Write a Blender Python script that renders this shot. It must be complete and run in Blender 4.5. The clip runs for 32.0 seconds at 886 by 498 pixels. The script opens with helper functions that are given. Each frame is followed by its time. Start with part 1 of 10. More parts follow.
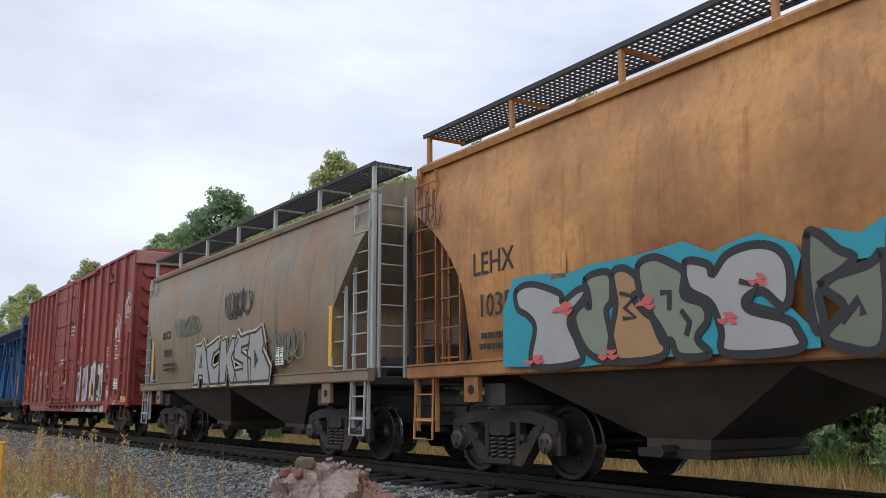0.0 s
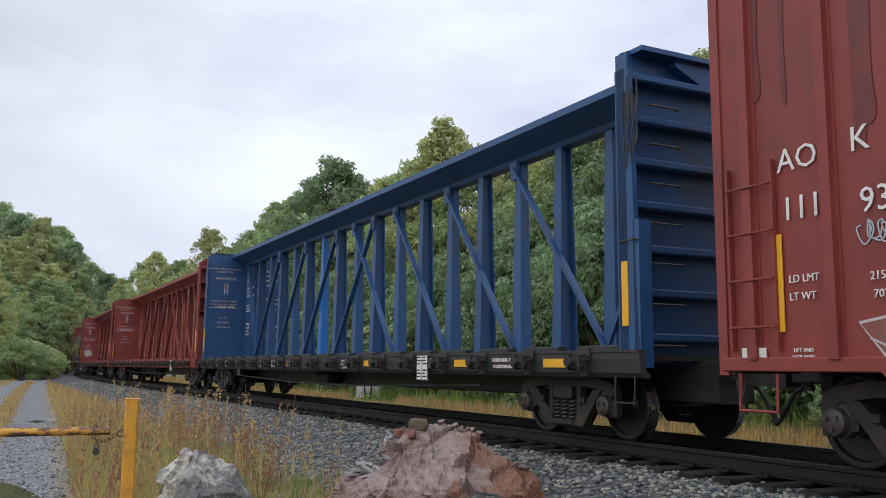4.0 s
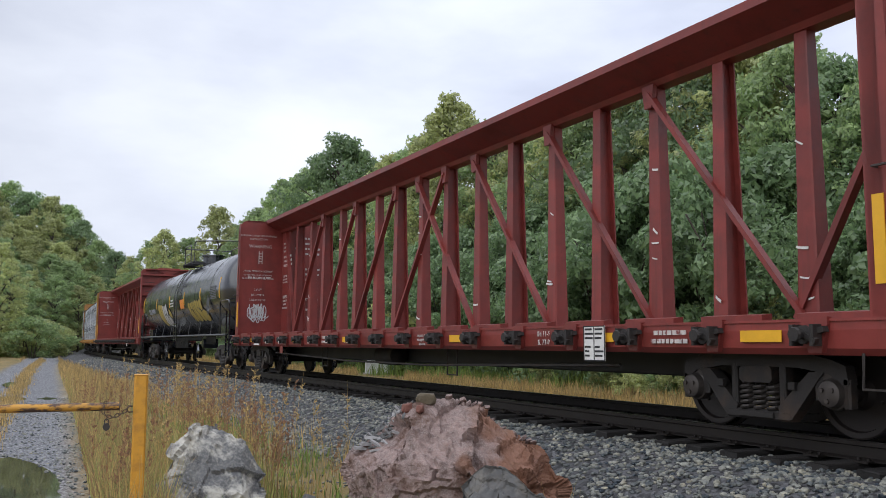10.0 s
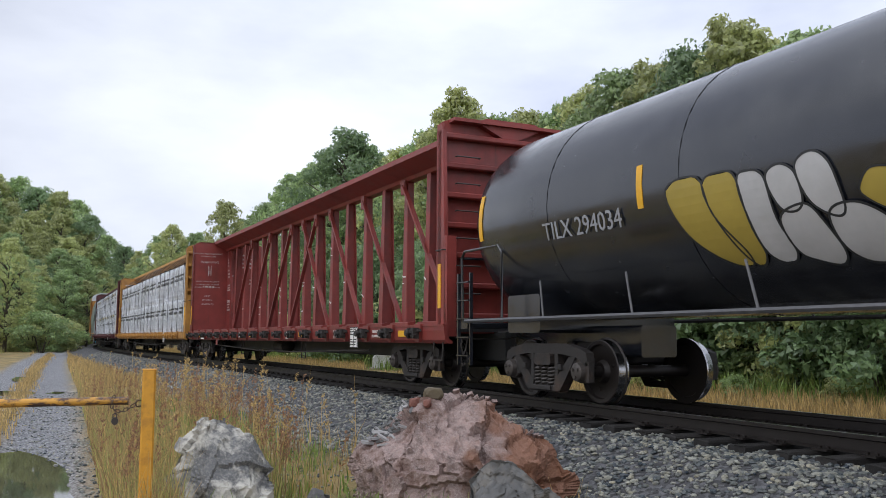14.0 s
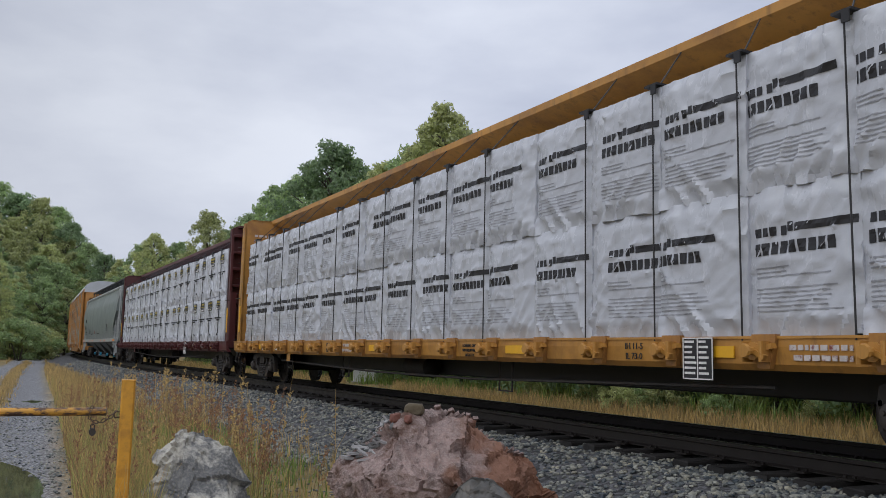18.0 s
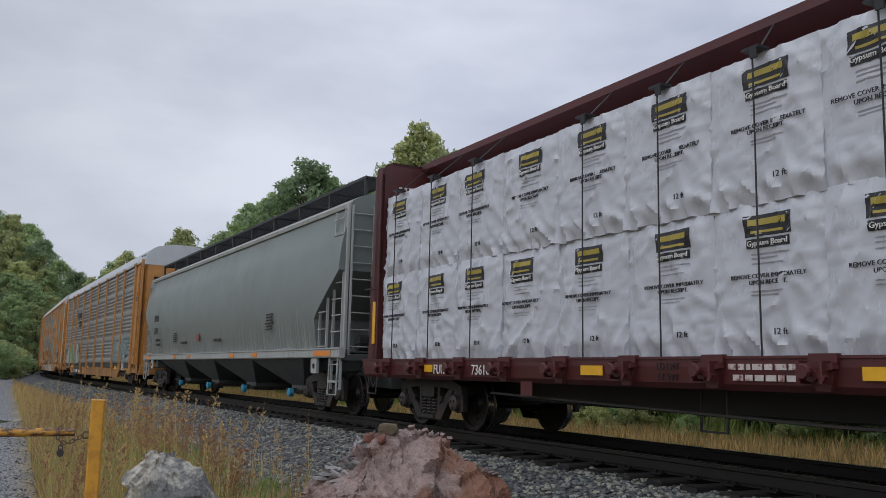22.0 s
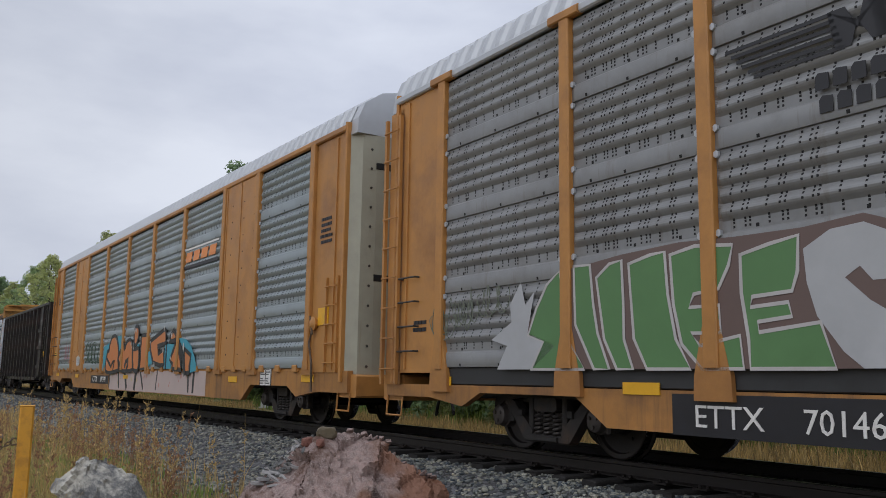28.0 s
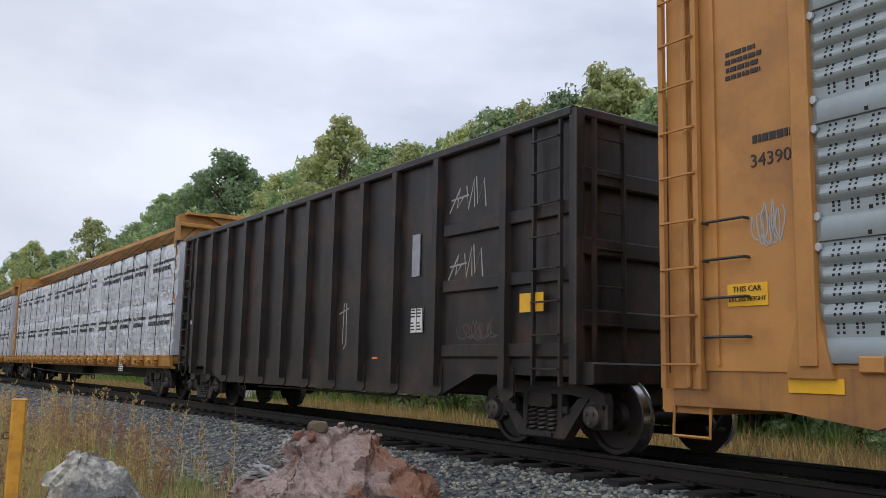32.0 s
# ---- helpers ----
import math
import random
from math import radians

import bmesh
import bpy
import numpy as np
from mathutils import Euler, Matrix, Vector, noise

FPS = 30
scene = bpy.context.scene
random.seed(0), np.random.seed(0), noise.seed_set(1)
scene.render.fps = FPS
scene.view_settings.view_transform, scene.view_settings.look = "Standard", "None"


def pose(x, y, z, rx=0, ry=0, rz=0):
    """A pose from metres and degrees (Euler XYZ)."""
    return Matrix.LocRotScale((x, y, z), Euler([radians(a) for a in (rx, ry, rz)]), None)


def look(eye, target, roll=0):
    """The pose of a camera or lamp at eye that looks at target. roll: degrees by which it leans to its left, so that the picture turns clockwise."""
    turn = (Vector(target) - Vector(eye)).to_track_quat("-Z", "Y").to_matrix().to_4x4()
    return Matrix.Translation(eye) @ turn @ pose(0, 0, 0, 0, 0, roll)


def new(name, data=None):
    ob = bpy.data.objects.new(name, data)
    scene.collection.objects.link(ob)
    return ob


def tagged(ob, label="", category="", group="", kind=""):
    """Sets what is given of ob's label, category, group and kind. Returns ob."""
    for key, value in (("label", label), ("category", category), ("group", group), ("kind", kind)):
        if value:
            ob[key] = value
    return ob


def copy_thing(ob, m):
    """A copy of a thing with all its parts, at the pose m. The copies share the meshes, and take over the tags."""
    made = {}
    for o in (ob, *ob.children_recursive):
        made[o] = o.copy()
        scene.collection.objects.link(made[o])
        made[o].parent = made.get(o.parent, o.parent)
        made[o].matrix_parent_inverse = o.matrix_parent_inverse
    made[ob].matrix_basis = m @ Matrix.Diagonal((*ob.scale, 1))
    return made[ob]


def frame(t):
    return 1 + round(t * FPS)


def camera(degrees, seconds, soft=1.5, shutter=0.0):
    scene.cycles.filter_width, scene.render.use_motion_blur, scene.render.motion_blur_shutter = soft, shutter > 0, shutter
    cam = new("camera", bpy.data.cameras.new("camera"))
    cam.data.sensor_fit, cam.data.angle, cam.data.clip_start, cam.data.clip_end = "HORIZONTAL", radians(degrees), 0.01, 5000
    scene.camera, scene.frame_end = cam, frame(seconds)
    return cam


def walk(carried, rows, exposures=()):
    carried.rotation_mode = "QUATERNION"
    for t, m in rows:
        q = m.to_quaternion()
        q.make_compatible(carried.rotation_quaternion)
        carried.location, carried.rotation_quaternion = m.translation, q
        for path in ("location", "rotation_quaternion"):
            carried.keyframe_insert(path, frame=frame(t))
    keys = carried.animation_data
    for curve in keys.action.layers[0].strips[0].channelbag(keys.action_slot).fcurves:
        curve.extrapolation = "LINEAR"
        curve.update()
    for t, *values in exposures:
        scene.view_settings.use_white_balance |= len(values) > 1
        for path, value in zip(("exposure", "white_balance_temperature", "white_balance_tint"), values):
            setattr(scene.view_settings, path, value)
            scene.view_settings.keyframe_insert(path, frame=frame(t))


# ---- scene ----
cam = camera(53.79, 32.0, 0.75)
walk(cam, [
    (0.0, pose(0.027, -0.007, 0.891, 99.99, 0.24, -33.60)), (0.5, pose(0.019, -0.030, 0.891, 99.50, 0.10, -33.41)), (1.0, pose(0.013, -0.034, 0.893, 99.01, -0.11, -33.06)),
    (1.5, pose(0.013, -0.018, 0.882, 98.39, -0.24, -32.26)), (2.0, pose(0.010, -0.009, 0.879, 98.11, -0.35, -30.07)), (2.5, pose(0.018, -0.001, 0.881, 97.86, -0.20, -29.03)),
    (3.0, pose(0.019, 0.008, 0.879, 97.80, -0.06, -28.06)), (3.5, pose(0.019, -0.002, 0.883, 97.73, -0.07, -27.24)), (4.0, pose(0.010, -0.003, 0.880, 97.74, -0.48, -26.55)),
    (4.5, pose(0.012, -0.005, 0.884, 97.84, -0.31, -25.84)), (6.5, pose(0.020, -0.003, 0.871, 97.17, -0.06, -25.35)), (7.0, pose(0.016, 0.003, 0.873, 97.09, 0.05, -25.26)),
    (7.5, pose(0.010, -0.002, 0.872, 96.98, -0.00, -25.17)), (8.0, pose(0.013, -0.001, 0.873, 96.82, 0.05, -25.19)), (8.5, pose(0.012, 0.007, 0.869, 96.67, -0.17, -25.40)),
    (9.0, pose(0.016, 0.001, 0.869, 96.43, -0.27, -25.59)), (9.5, pose(0.018, 0.006, 0.866, 96.31, -0.32, -25.77)), (10.0, pose(0.023, 0.007, 0.869, 96.19, -0.20, -26.02)),
    (10.5, pose(0.013, -0.007, 0.869, 96.14, -0.09, -26.21)), (11.0, pose(0.019, -0.006, 0.874, 95.97, 0.08, -26.13)), (11.5, pose(0.014, -0.005, 0.869, 95.95, -0.05, -26.01)),
    (12.0, pose(0.011, -0.011, 0.870, 95.87, -0.04, -25.78)), (12.5, pose(0.020, 0.009, 0.869, 95.84, -0.18, -25.56)), (13.0, pose(0.012, -0.016, 0.874, 95.83, -0.13, -25.46)),
    (13.5, pose(0.018, 0.005, 0.871, 95.86, -0.22, -25.40)), (14.0, pose(0.026, 0.011, 0.869, 95.83, -0.18, -25.54)), (14.5, pose(0.025, 0.004, 0.869, 95.79, -0.10, -25.85)),
    (16.5, pose(0.016, 0.005, 0.875, 95.98, -0.56, -26.58)), (17.0, pose(0.018, 0.009, 0.877, 96.30, -0.86, -26.59)), (17.5, pose(0.016, 0.010, 0.876, 96.63, -1.20, -26.52)),
    (18.0, pose(0.016, 0.006, 0.878, 96.81, -1.21, -26.75)), (18.5, pose(0.015, 0.001, 0.878, 97.04, -1.19, -26.77)), (19.0, pose(0.015, 0.006, 0.880, 97.39, -1.14, -26.87)),
    (19.5, pose(0.016, 0.011, 0.878, 97.51, -1.16, -27.04)), (20.0, pose(0.020, 0.006, 0.879, 97.58, -1.07, -27.42)), (20.5, pose(0.019, 0.011, 0.878, 97.69, -1.25, -27.34)),
    (21.0, pose(0.018, 0.001, 0.881, 97.83, -1.31, -27.69)), (21.5, pose(0.013, 0.005, 0.881, 97.98, -1.34, -28.13)), (22.0, pose(0.021, -0.003, 0.883, 98.08, -1.25, -28.36)),
    (22.5, pose(0.021, -0.001, 0.880, 98.09, -1.28, -28.54)), (23.0, pose(0.019, -0.007, 0.885, 98.12, -1.47, -29.16)), (23.5, pose(-0.028, 0.001, 0.862, 98.50, -1.68, -30.49)),
    (24.0, pose(-0.041, 0.001, 0.844, 98.87, -1.87, -31.79)), (24.5, pose(-0.049, 0.005, 0.829, 99.17, -1.90, -32.59)), (25.0, pose(-0.037, 0.006, 0.838, 99.00, -1.84, -32.66)),
    (25.5, pose(-0.036, 0.007, 0.836, 98.98, -1.76, -32.56)), (27.5, pose(-0.024, 0.003, 0.856, 98.64, -1.07, -32.52)), (28.0, pose(-0.029, -0.001, 0.856, 98.52, -0.87, -32.62)),
    (28.5, pose(-0.025, 0.002, 0.866, 98.37, -0.65, -32.45)), (29.0, pose(-0.018, 0.011, 0.861, 98.39, -0.60, -32.03)), (29.5, pose(-0.047, 0.000, 0.855, 98.37, -0.63, -31.97)),
    (30.0, pose(-0.019, 0.012, 0.862, 98.21, -0.71, -31.49)), (30.5, pose(-0.029, 0.016, 0.864, 98.14, -0.80, -31.52)), (31.0, pose(-0.045, 0.011, 0.878, 97.98, -1.16, -31.77)),
    (31.5, pose(-0.067, 0.009, 0.898, 97.85, -1.26, -32.47)), (32.0, pose(-0.118, 0.018, 0.908, 97.85, -1.26, -33.76)),
], [(0, 0.27), (2.5, 0.34), (4, 0.28), (7, 0.42), (8, 0.32), (10, 0.34), (13, 0.44), (14.5, 0.4), (17, 0.06), (19, -0.16), (21, -0.2), (23, -0.1), (25, 0.0), (28, -0.12), (29, -0.26), (30, -0.16), (31, -0.12), (32, 0.15)])
# how far the train has come, second by second
RUN = [0.00, 8.45, 16.92, 25.40, 33.93, 42.45, 50.93, 59.32, 67.62, 75.93, 84.35, 92.82, 101.38, 109.74, 118.29, 126.91, 135.59, 144.32, 153.13, 162.00, 170.85, 179.64, 188.38, 197.05, 205.66, 214.21, 222.70, 231.12, 239.49, 247.76, 255.97, 264.33, 272.77]
TRACK_X, BEND_NEAR, BEND_FAR, BEND_AT = 7.7947, -7.637e-04, 2.708e-03, 50.08

# ---------------------------------------------------------------- light
world = bpy.data.worlds.new("overcast_sky")
scene.world = world
world.use_nodes = True
wn = world.node_tree
wn.nodes.clear()


def wnode(kind, **k):
    n = wn.nodes.new(kind)
    for a, v in k.items():
        n.inputs[a].default_value = v
    return n


w_out = wnode("ShaderNodeOutputWorld")
w_bg = wnode("ShaderNodeBackground", Strength=0.95)
w_tc = wnode("ShaderNodeTexCoord")
w_map = wnode("ShaderNodeMapping", Scale=(1.0, 1.0, 2.6), Location=(0.35, 0.1, 0.0))
w_big = wnode("ShaderNodeTexNoise", Scale=1.5, Detail=5.0, Roughness=0.5)
w_fine = wnode("ShaderNodeTexNoise", Scale=5.0, Detail=5.0, Roughness=0.55)
w_mix = wn.nodes.new("ShaderNodeMath")
w_mix.operation = "MULTIPLY_ADD"
w_mix.inputs[1].default_value = 0.35
w_ramp = wnode("ShaderNodeValToRGB")
w_ramp.color_ramp.elements[0].position = 0.42
w_ramp.color_ramp.elements[0].color = (0.46, 0.51, 0.66, 1)
w_ramp.color_ramp.elements[1].position = 0.86
w_ramp.color_ramp.elements[1].color = (0.85, 0.90, 1.02, 1)
wn.links.new(w_tc.outputs["Generated"], w_map.inputs["Vector"])
for n in (w_big, w_fine):
    wn.links.new(w_map.outputs["Vector"], n.inputs["Vector"])
wn.links.new(w_fine.outputs["Fac"], w_mix.inputs[0])
wn.links.new(w_big.outputs["Fac"], w_mix.inputs[2])
wn.links.new(w_mix.outputs[0], w_ramp.inputs["Fac"])
w_sep = wnode("ShaderNodeSeparateXYZ")
w_side = wnode("ShaderNodeMapRange")
w_side.inputs["From Min"].default_value, w_side.inputs["From Max"].default_value = -0.05, 0.42
w_side.inputs["To Min"].default_value, w_side.inputs["To Max"].default_value = 0.80, 1.06
w_tint = wn.nodes.new("ShaderNodeVectorMath")
w_tint.operation = "SCALE"
wn.links.new(w_tc.outputs["Generated"], w_sep.inputs[0])
wn.links.new(w_sep.outputs["X"], w_side.inputs["Value"])
wn.links.new(w_ramp.outputs["Color"], w_tint.inputs[0])
wn.links.new(w_side.outputs["Result"], w_tint.inputs["Scale"])
wn.links.new(w_tint.outputs[0], w_bg.inputs["Color"])
wn.links.new(w_bg.outputs["Background"], w_out.inputs["Surface"])

sun = new("sun", bpy.data.lights.new("sun", "SUN"))
sun.data.energy, sun.data.angle, sun.data.color = 1.6, radians(100), (0.97, 0.98, 1.0)
sun.matrix_world = look((-20, 5, 45), (8, 20, 0))

# ---------------------------------------------------------------- materials
MATS = {}


def material(name, color, rough=0.6, metal=0.0, grain=8.0, vary=0.25, second=None, second_at=0.6, second_soft=0.12,
             second_scale=1.2, streak=None, streak_at=0.62, bump=0.15, bump_scale=40.0, stretch=(1, 1, 1), per_object=0.0,
             island=0.0, spec=0.5, sheer=0.0, fine=None):
    """A paint, stone, soil or leaf surface: a base colour that varies at two scales, patches of a second colour, streaks that run down."""
    if name in MATS:
        return MATS[name]
    m = bpy.data.materials.new(name)
    m.use_nodes = True
    nt = m.node_tree
    nt.nodes.clear()
    add = lambda k: nt.nodes.new(k)
    link = nt.links.new
    out, bs = add("ShaderNodeOutputMaterial"), add("ShaderNodeBsdfPrincipled")
    tc, mp = add("ShaderNodeTexCoord"), add("ShaderNodeMapping")
    link(tc.outputs["Object"], mp.inputs["Vector"])
    mp.inputs["Scale"].default_value = stretch

    def noise_node(scale, detail=4.0, vec=None, rough_=0.6):
        n = add("ShaderNodeTexNoise")
        n.inputs["Scale"].default_value, n.inputs["Detail"].default_value, n.inputs["Roughness"].default_value = scale, detail, rough_
        link(vec or mp.outputs["Vector"], n.inputs["Vector"])
        return n

    def ramp(src, a, b, lo=0.0, hi=1.0):
        r = add("ShaderNodeMapRange")
        r.inputs["From Min"].default_value, r.inputs["From Max"].default_value = a, b
        r.inputs["To Min"].default_value, r.inputs["To Max"].default_value = lo, hi
        link(src, r.inputs["Value"])
        return r.outputs["Result"]

    def mix(fac, a, b, mode="MIX"):
        x = add("ShaderNodeMix")
        x.data_type, x.blend_type = "RGBA", mode
        for sock, v in ((x.inputs[0], fac), (x.inputs[6], a), (x.inputs[7], b)):
            if isinstance(v, (float, int)):
                sock.default_value = v
            elif isinstance(v, tuple):
                sock.default_value = (*v, 1)
            else:
                link(v, sock)
        return x.outputs[2]

    g = noise_node(grain, 6.0)
    big = noise_node(grain * 0.12, 3.0)
    dark = tuple(c * (1 - vary) for c in color)
    light = tuple(min(1, c * (1 + vary)) for c in color)
    col = mix(ramp(g.outputs["Fac"], 0.3, 0.7), dark, light)
    col = mix(ramp(big.outputs["Fac"], 0.35, 0.7, 0, 0.6), col, tuple(c * (1 - vary * 0.8) for c in color))
    if fine:
        f = noise_node(grain * 9, 3.0)
        col = mix(ramp(f.outputs["Fac"], 0.45, 0.65, 0, 0.7), col, fine)
    if second:
        s = noise_node(second_scale, 8.0, rough_=0.68)
        col = mix(ramp(s.outputs["Fac"], second_at - second_soft, second_at + second_soft), col, second)
    if streak:
        mp2 = add("ShaderNodeMapping")
        mp2.inputs["Scale"].default_value = (7.0, 7.0, 0.35)
        link(tc.outputs["Object"], mp2.inputs["Vector"])
        s = noise_node(1.0, 6.0, mp2.outputs["Vector"], 0.7)
        col = mix(ramp(s.outputs["Fac"], streak_at - 0.1, streak_at + 0.12, 0, 0.85), col, streak)
    if per_object:
        oi = add("ShaderNodeObjectInfo")
        col = mix(1.0, col, mix(oi.outputs["Random"], (1 - per_object,) * 3, (1 + per_object,) * 3), "MULTIPLY")
    if island:
        ge = add("ShaderNodeNewGeometry")
        col = mix(1.0, col, mix(ge.outputs["Random Per Island"], (1 - island, 1 - island * 0.9, 1 - island * 0.8), (1 + island, 1 + island, 1 + island * 0.6)), "MULTIPLY")
    link(col, bs.inputs["Base Color"])
    link(ramp(g.outputs["Fac"], 0.2, 0.8, max(0.02, rough - 0.12), min(1, rough + 0.12)), bs.inputs["Roughness"])
    bs.inputs["Metallic"].default_value = metal
    bs.inputs["Specular IOR Level"].default_value = spec
    if bump:
        bn, b = noise_node(bump_scale, 5.0), add("ShaderNodeBump")
        b.inputs["Strength"].default_value, b.inputs["Distance"].default_value = bump, 0.02
        link(bn.outputs["Fac"], b.inputs["Height"])
        link(b.outputs["Normal"], bs.inputs["Normal"])
    if sheer:
        tr, ms = add("ShaderNodeBsdfTranslucent"), add("ShaderNodeMixShader")
        link(col, tr.inputs["Color"])
        ms.inputs[0].default_value = sheer
        link(bs.outputs[0], ms.inputs[1])
        link(tr.outputs[0], ms.inputs[2])
        link(ms.outputs[0], out.inputs["Surface"])
    else:
        link(bs.outputs[0], out.inputs["Surface"])
    MATS[name] = m
    return m


RUST = (0.16, 0.055, 0.022)
GRIME = (0.055, 0.045, 0.038)
m_tan = material("tan_hopper_paint", (0.50, 0.255, 0.085), 0.5, grain=1.3, vary=0.25, second=(0.19, 0.065, 0.024), second_at=0.505, second_soft=0.12, second_scale=0.38, streak=(0.24, 0.085, 0.03), streak_at=0.62, bump=0.05, fine=(0.42, 0.19, 0.06))
m_taupe = material("faded_taupe_hopper_paint", (0.215, 0.175, 0.125), 0.45, grain=1.2, vary=0.25, second=(0.25, 0.125, 0.06), second_at=0.575, second_soft=0.12, second_scale=0.55, streak=(0.12, 0.10, 0.075), streak_at=0.585, bump=0.05)
# grime, with the shade beneath the hopper worked into the base colour
m_underside = material("grimy_shaded_hopper_underside", (0.06, 0.048, 0.038), 0.75, grain=3, vary=0.3, second=(0.03, 0.026, 0.024), second_scale=1.0)
m_boxred = material("boxcar_red_paint", (0.235, 0.042, 0.034), 0.5, grain=2.5, vary=0.15, second=(0.15, 0.03, 0.026), second_at=0.62, second_scale=0.6, streak=(0.33, 0.12, 0.10), streak_at=0.74, bump=0.05)
m_beamred = material("centerbeam_red_paint", (0.225, 0.037, 0.031), 0.48, grain=2.5, vary=0.22, second=(0.12, 0.024, 0.02), second_at=0.6, second_scale=0.9, streak=(0.10, 0.03, 0.025), streak_at=0.66, bump=0.06, per_object=0.1)
m_maroon = material("dark_maroon_paint", (0.085, 0.017, 0.018), 0.5, grain=2.5, vary=0.2, streak=(0.05, 0.02, 0.018), bump=0.05)
m_blue = material("centerbeam_blue_paint", (0.018, 0.072, 0.19), 0.45, grain=2.5, vary=0.2, second=(0.05, 0.045, 0.06), second_at=0.66, second_scale=1.1, streak=(0.03, 0.04, 0.07), streak_at=0.7, bump=0.05, per_object=0.08)
m_brightblue = material("fresh_blue_paint", (0.012, 0.13, 0.42), 0.4, grain=2.5, vary=0.1, bump=0.03)
m_yellow = material("railcar_yellow_paint", (0.48, 0.235, 0.05), 0.5, grain=2.5, vary=0.16, second=(0.25, 0.115, 0.035), second_at=0.58, second_scale=1.1, streak=(0.16, 0.085, 0.035), streak_at=0.64, bump=0.05)
m_black = material("tank_black_paint", (0.012, 0.014, 0.020), 0.20, grain=2.5, vary=0.3, second=(0.03, 0.032, 0.036), second_scale=0.8, bump=0.015, bump_scale=6, spec=1.0)
m_grey = material("hopper_grey_paint", (0.178, 0.208, 0.202), 0.42, grain=1.2, vary=0.07, second=(0.15, 0.175, 0.166), second_at=0.6, second_scale=0.5, bump=0.03)
m_lightgrey = material("light_grey_paint", (0.38, 0.40, 0.40), 0.45, grain=2, vary=0.1, streak=(0.2, 0.2, 0.19), bump=0.03)
m_rustmetal = material("rusty_brown_steel", (0.085, 0.045, 0.034), 0.7, grain=6, vary=0.35, bump=0.2)
# deepened so that underframes carry the train's shade in their colour
m_darkgrey = material("dark_grey_steel", (0.032, 0.033, 0.035), 0.6, grain=3, vary=0.3, bump=0.08)
# truck, wheel and spring colours darkened beyond grime for the shade under cars
m_truck = material("grimy_shaded_cast_steel", (0.022, 0.019, 0.018), 0.65, grain=6, vary=0.4, second=(0.06, 0.036, 0.024), second_at=0.63, second_scale=2.5, bump=0.25)
m_wheel = material("wheel_steel", (0.018, 0.014, 0.013), 0.5, metal=0.3, grain=6, vary=0.3, bump=0.1)
m_tread = material("polished_wheel_tread", (0.42, 0.42, 0.43), 0.25, metal=1.0, grain=6, vary=0.15, bump=0.02)
m_spring = material("spring_steel", (0.055, 0.048, 0.044), 0.5, metal=0.3, grain=8, vary=0.3)
m_cap = material("bearing_cap_steel", (0.07, 0.06, 0.055), 0.5, metal=0.4, grain=8, vary=0.3)
m_hose = material("black_rubber_hose", (0.015, 0.015, 0.015), 0.6, grain=8, vary=0.2)
m_gondola = material("black_gondola_paint", (0.013, 0.012, 0.013), 0.45, grain=2.5, vary=0.5, second=(0.066, 0.034, 0.025), second_at=0.61, second_scale=1.3, streak=(0.036, 0.027, 0.022), streak_at=0.58, bump=0.16)
m_rackyellow = material("autorack_yellow_paint", (0.46, 0.215, 0.058), 0.5, grain=2.5, vary=0.14, second=(0.28, 0.125, 0.04), second_at=0.60, second_scale=0.9, streak=(0.28, 0.12, 0.04), streak_at=0.72, bump=0.05, per_object=0.05)
m_rackbrown = material("grimy_autorack_paint", (0.40, 0.185, 0.05), 0.55, grain=2.5, vary=0.2, second=(0.17, 0.085, 0.04), second_at=0.56, second_scale=0.9, streak=(0.15, 0.08, 0.04), streak_at=0.6, bump=0.05, per_object=0.08)
m_panel = material("galvanised_rack_panel", (0.30, 0.345, 0.365), 0.38, metal=0.3, grain=3, vary=0.1, second=(0.23, 0.26, 0.265), second_at=0.6, second_scale=0.7, bump=0.03, per_object=0.06)
m_paneldark = material("weathered_rack_panel", (0.25, 0.255, 0.26), 0.42, metal=0.25, grain=3, vary=0.12, second=(0.17, 0.165, 0.16), second_at=0.6, second_scale=0.8, streak=(0.15, 0.125, 0.105), streak_at=0.68, bump=0.03, per_object=0.1)
m_roof = material("galvanised_roof", (0.50, 0.52, 0.55), 0.4, metal=0.3, grain=3, vary=0.08, bump=0.03)
m_hole = material("dark_hole", (0.008, 0.008, 0.009), 0.8, vary=0.1, bump=0)
m_wrap = material("white_plastic_wrap", (0.50, 0.52, 0.57), 0.27, grain=1.5, vary=0.08, bump=0.35, bump_scale=7.0, stretch=(1.0, 1.0, 0.5), spec=0.7)
m_strap = material("black_strap", (0.012, 0.012, 0.014), 0.5, bump=0)
m_ink = material("black_print", (0.018, 0.018, 0.022), 0.5, vary=0.2, bump=0)
m_inkgrey = material("grey_print", (0.30, 0.31, 0.34), 0.5, vary=0.2, bump=0)
m_white = material("white_lettering", (0.72, 0.71, 0.69), 0.55, grain=14, vary=0.1, second=(0.45, 0.40, 0.38), second_at=0.66, second_scale=9, bump=0)
m_oldwhite = material("worn_white_lettering", (0.55, 0.50, 0.48), 0.6, grain=14, vary=0.2, second=(0.20, 0.05, 0.045), second_at=0.56, second_soft=0.05, second_scale=11, bump=0)
m_reflect = material("yellow_reflector", (0.75, 0.40, 0.02), 0.4, grain=9, vary=0.1, bump=0)
m_orange = material("orange_reflector", (0.75, 0.24, 0.04), 0.4, grain=9, vary=0.1, bump=0)
m_badge = material("gold_badge", (0.40, 0.32, 0.06), 0.5, vary=0.1, bump=0)
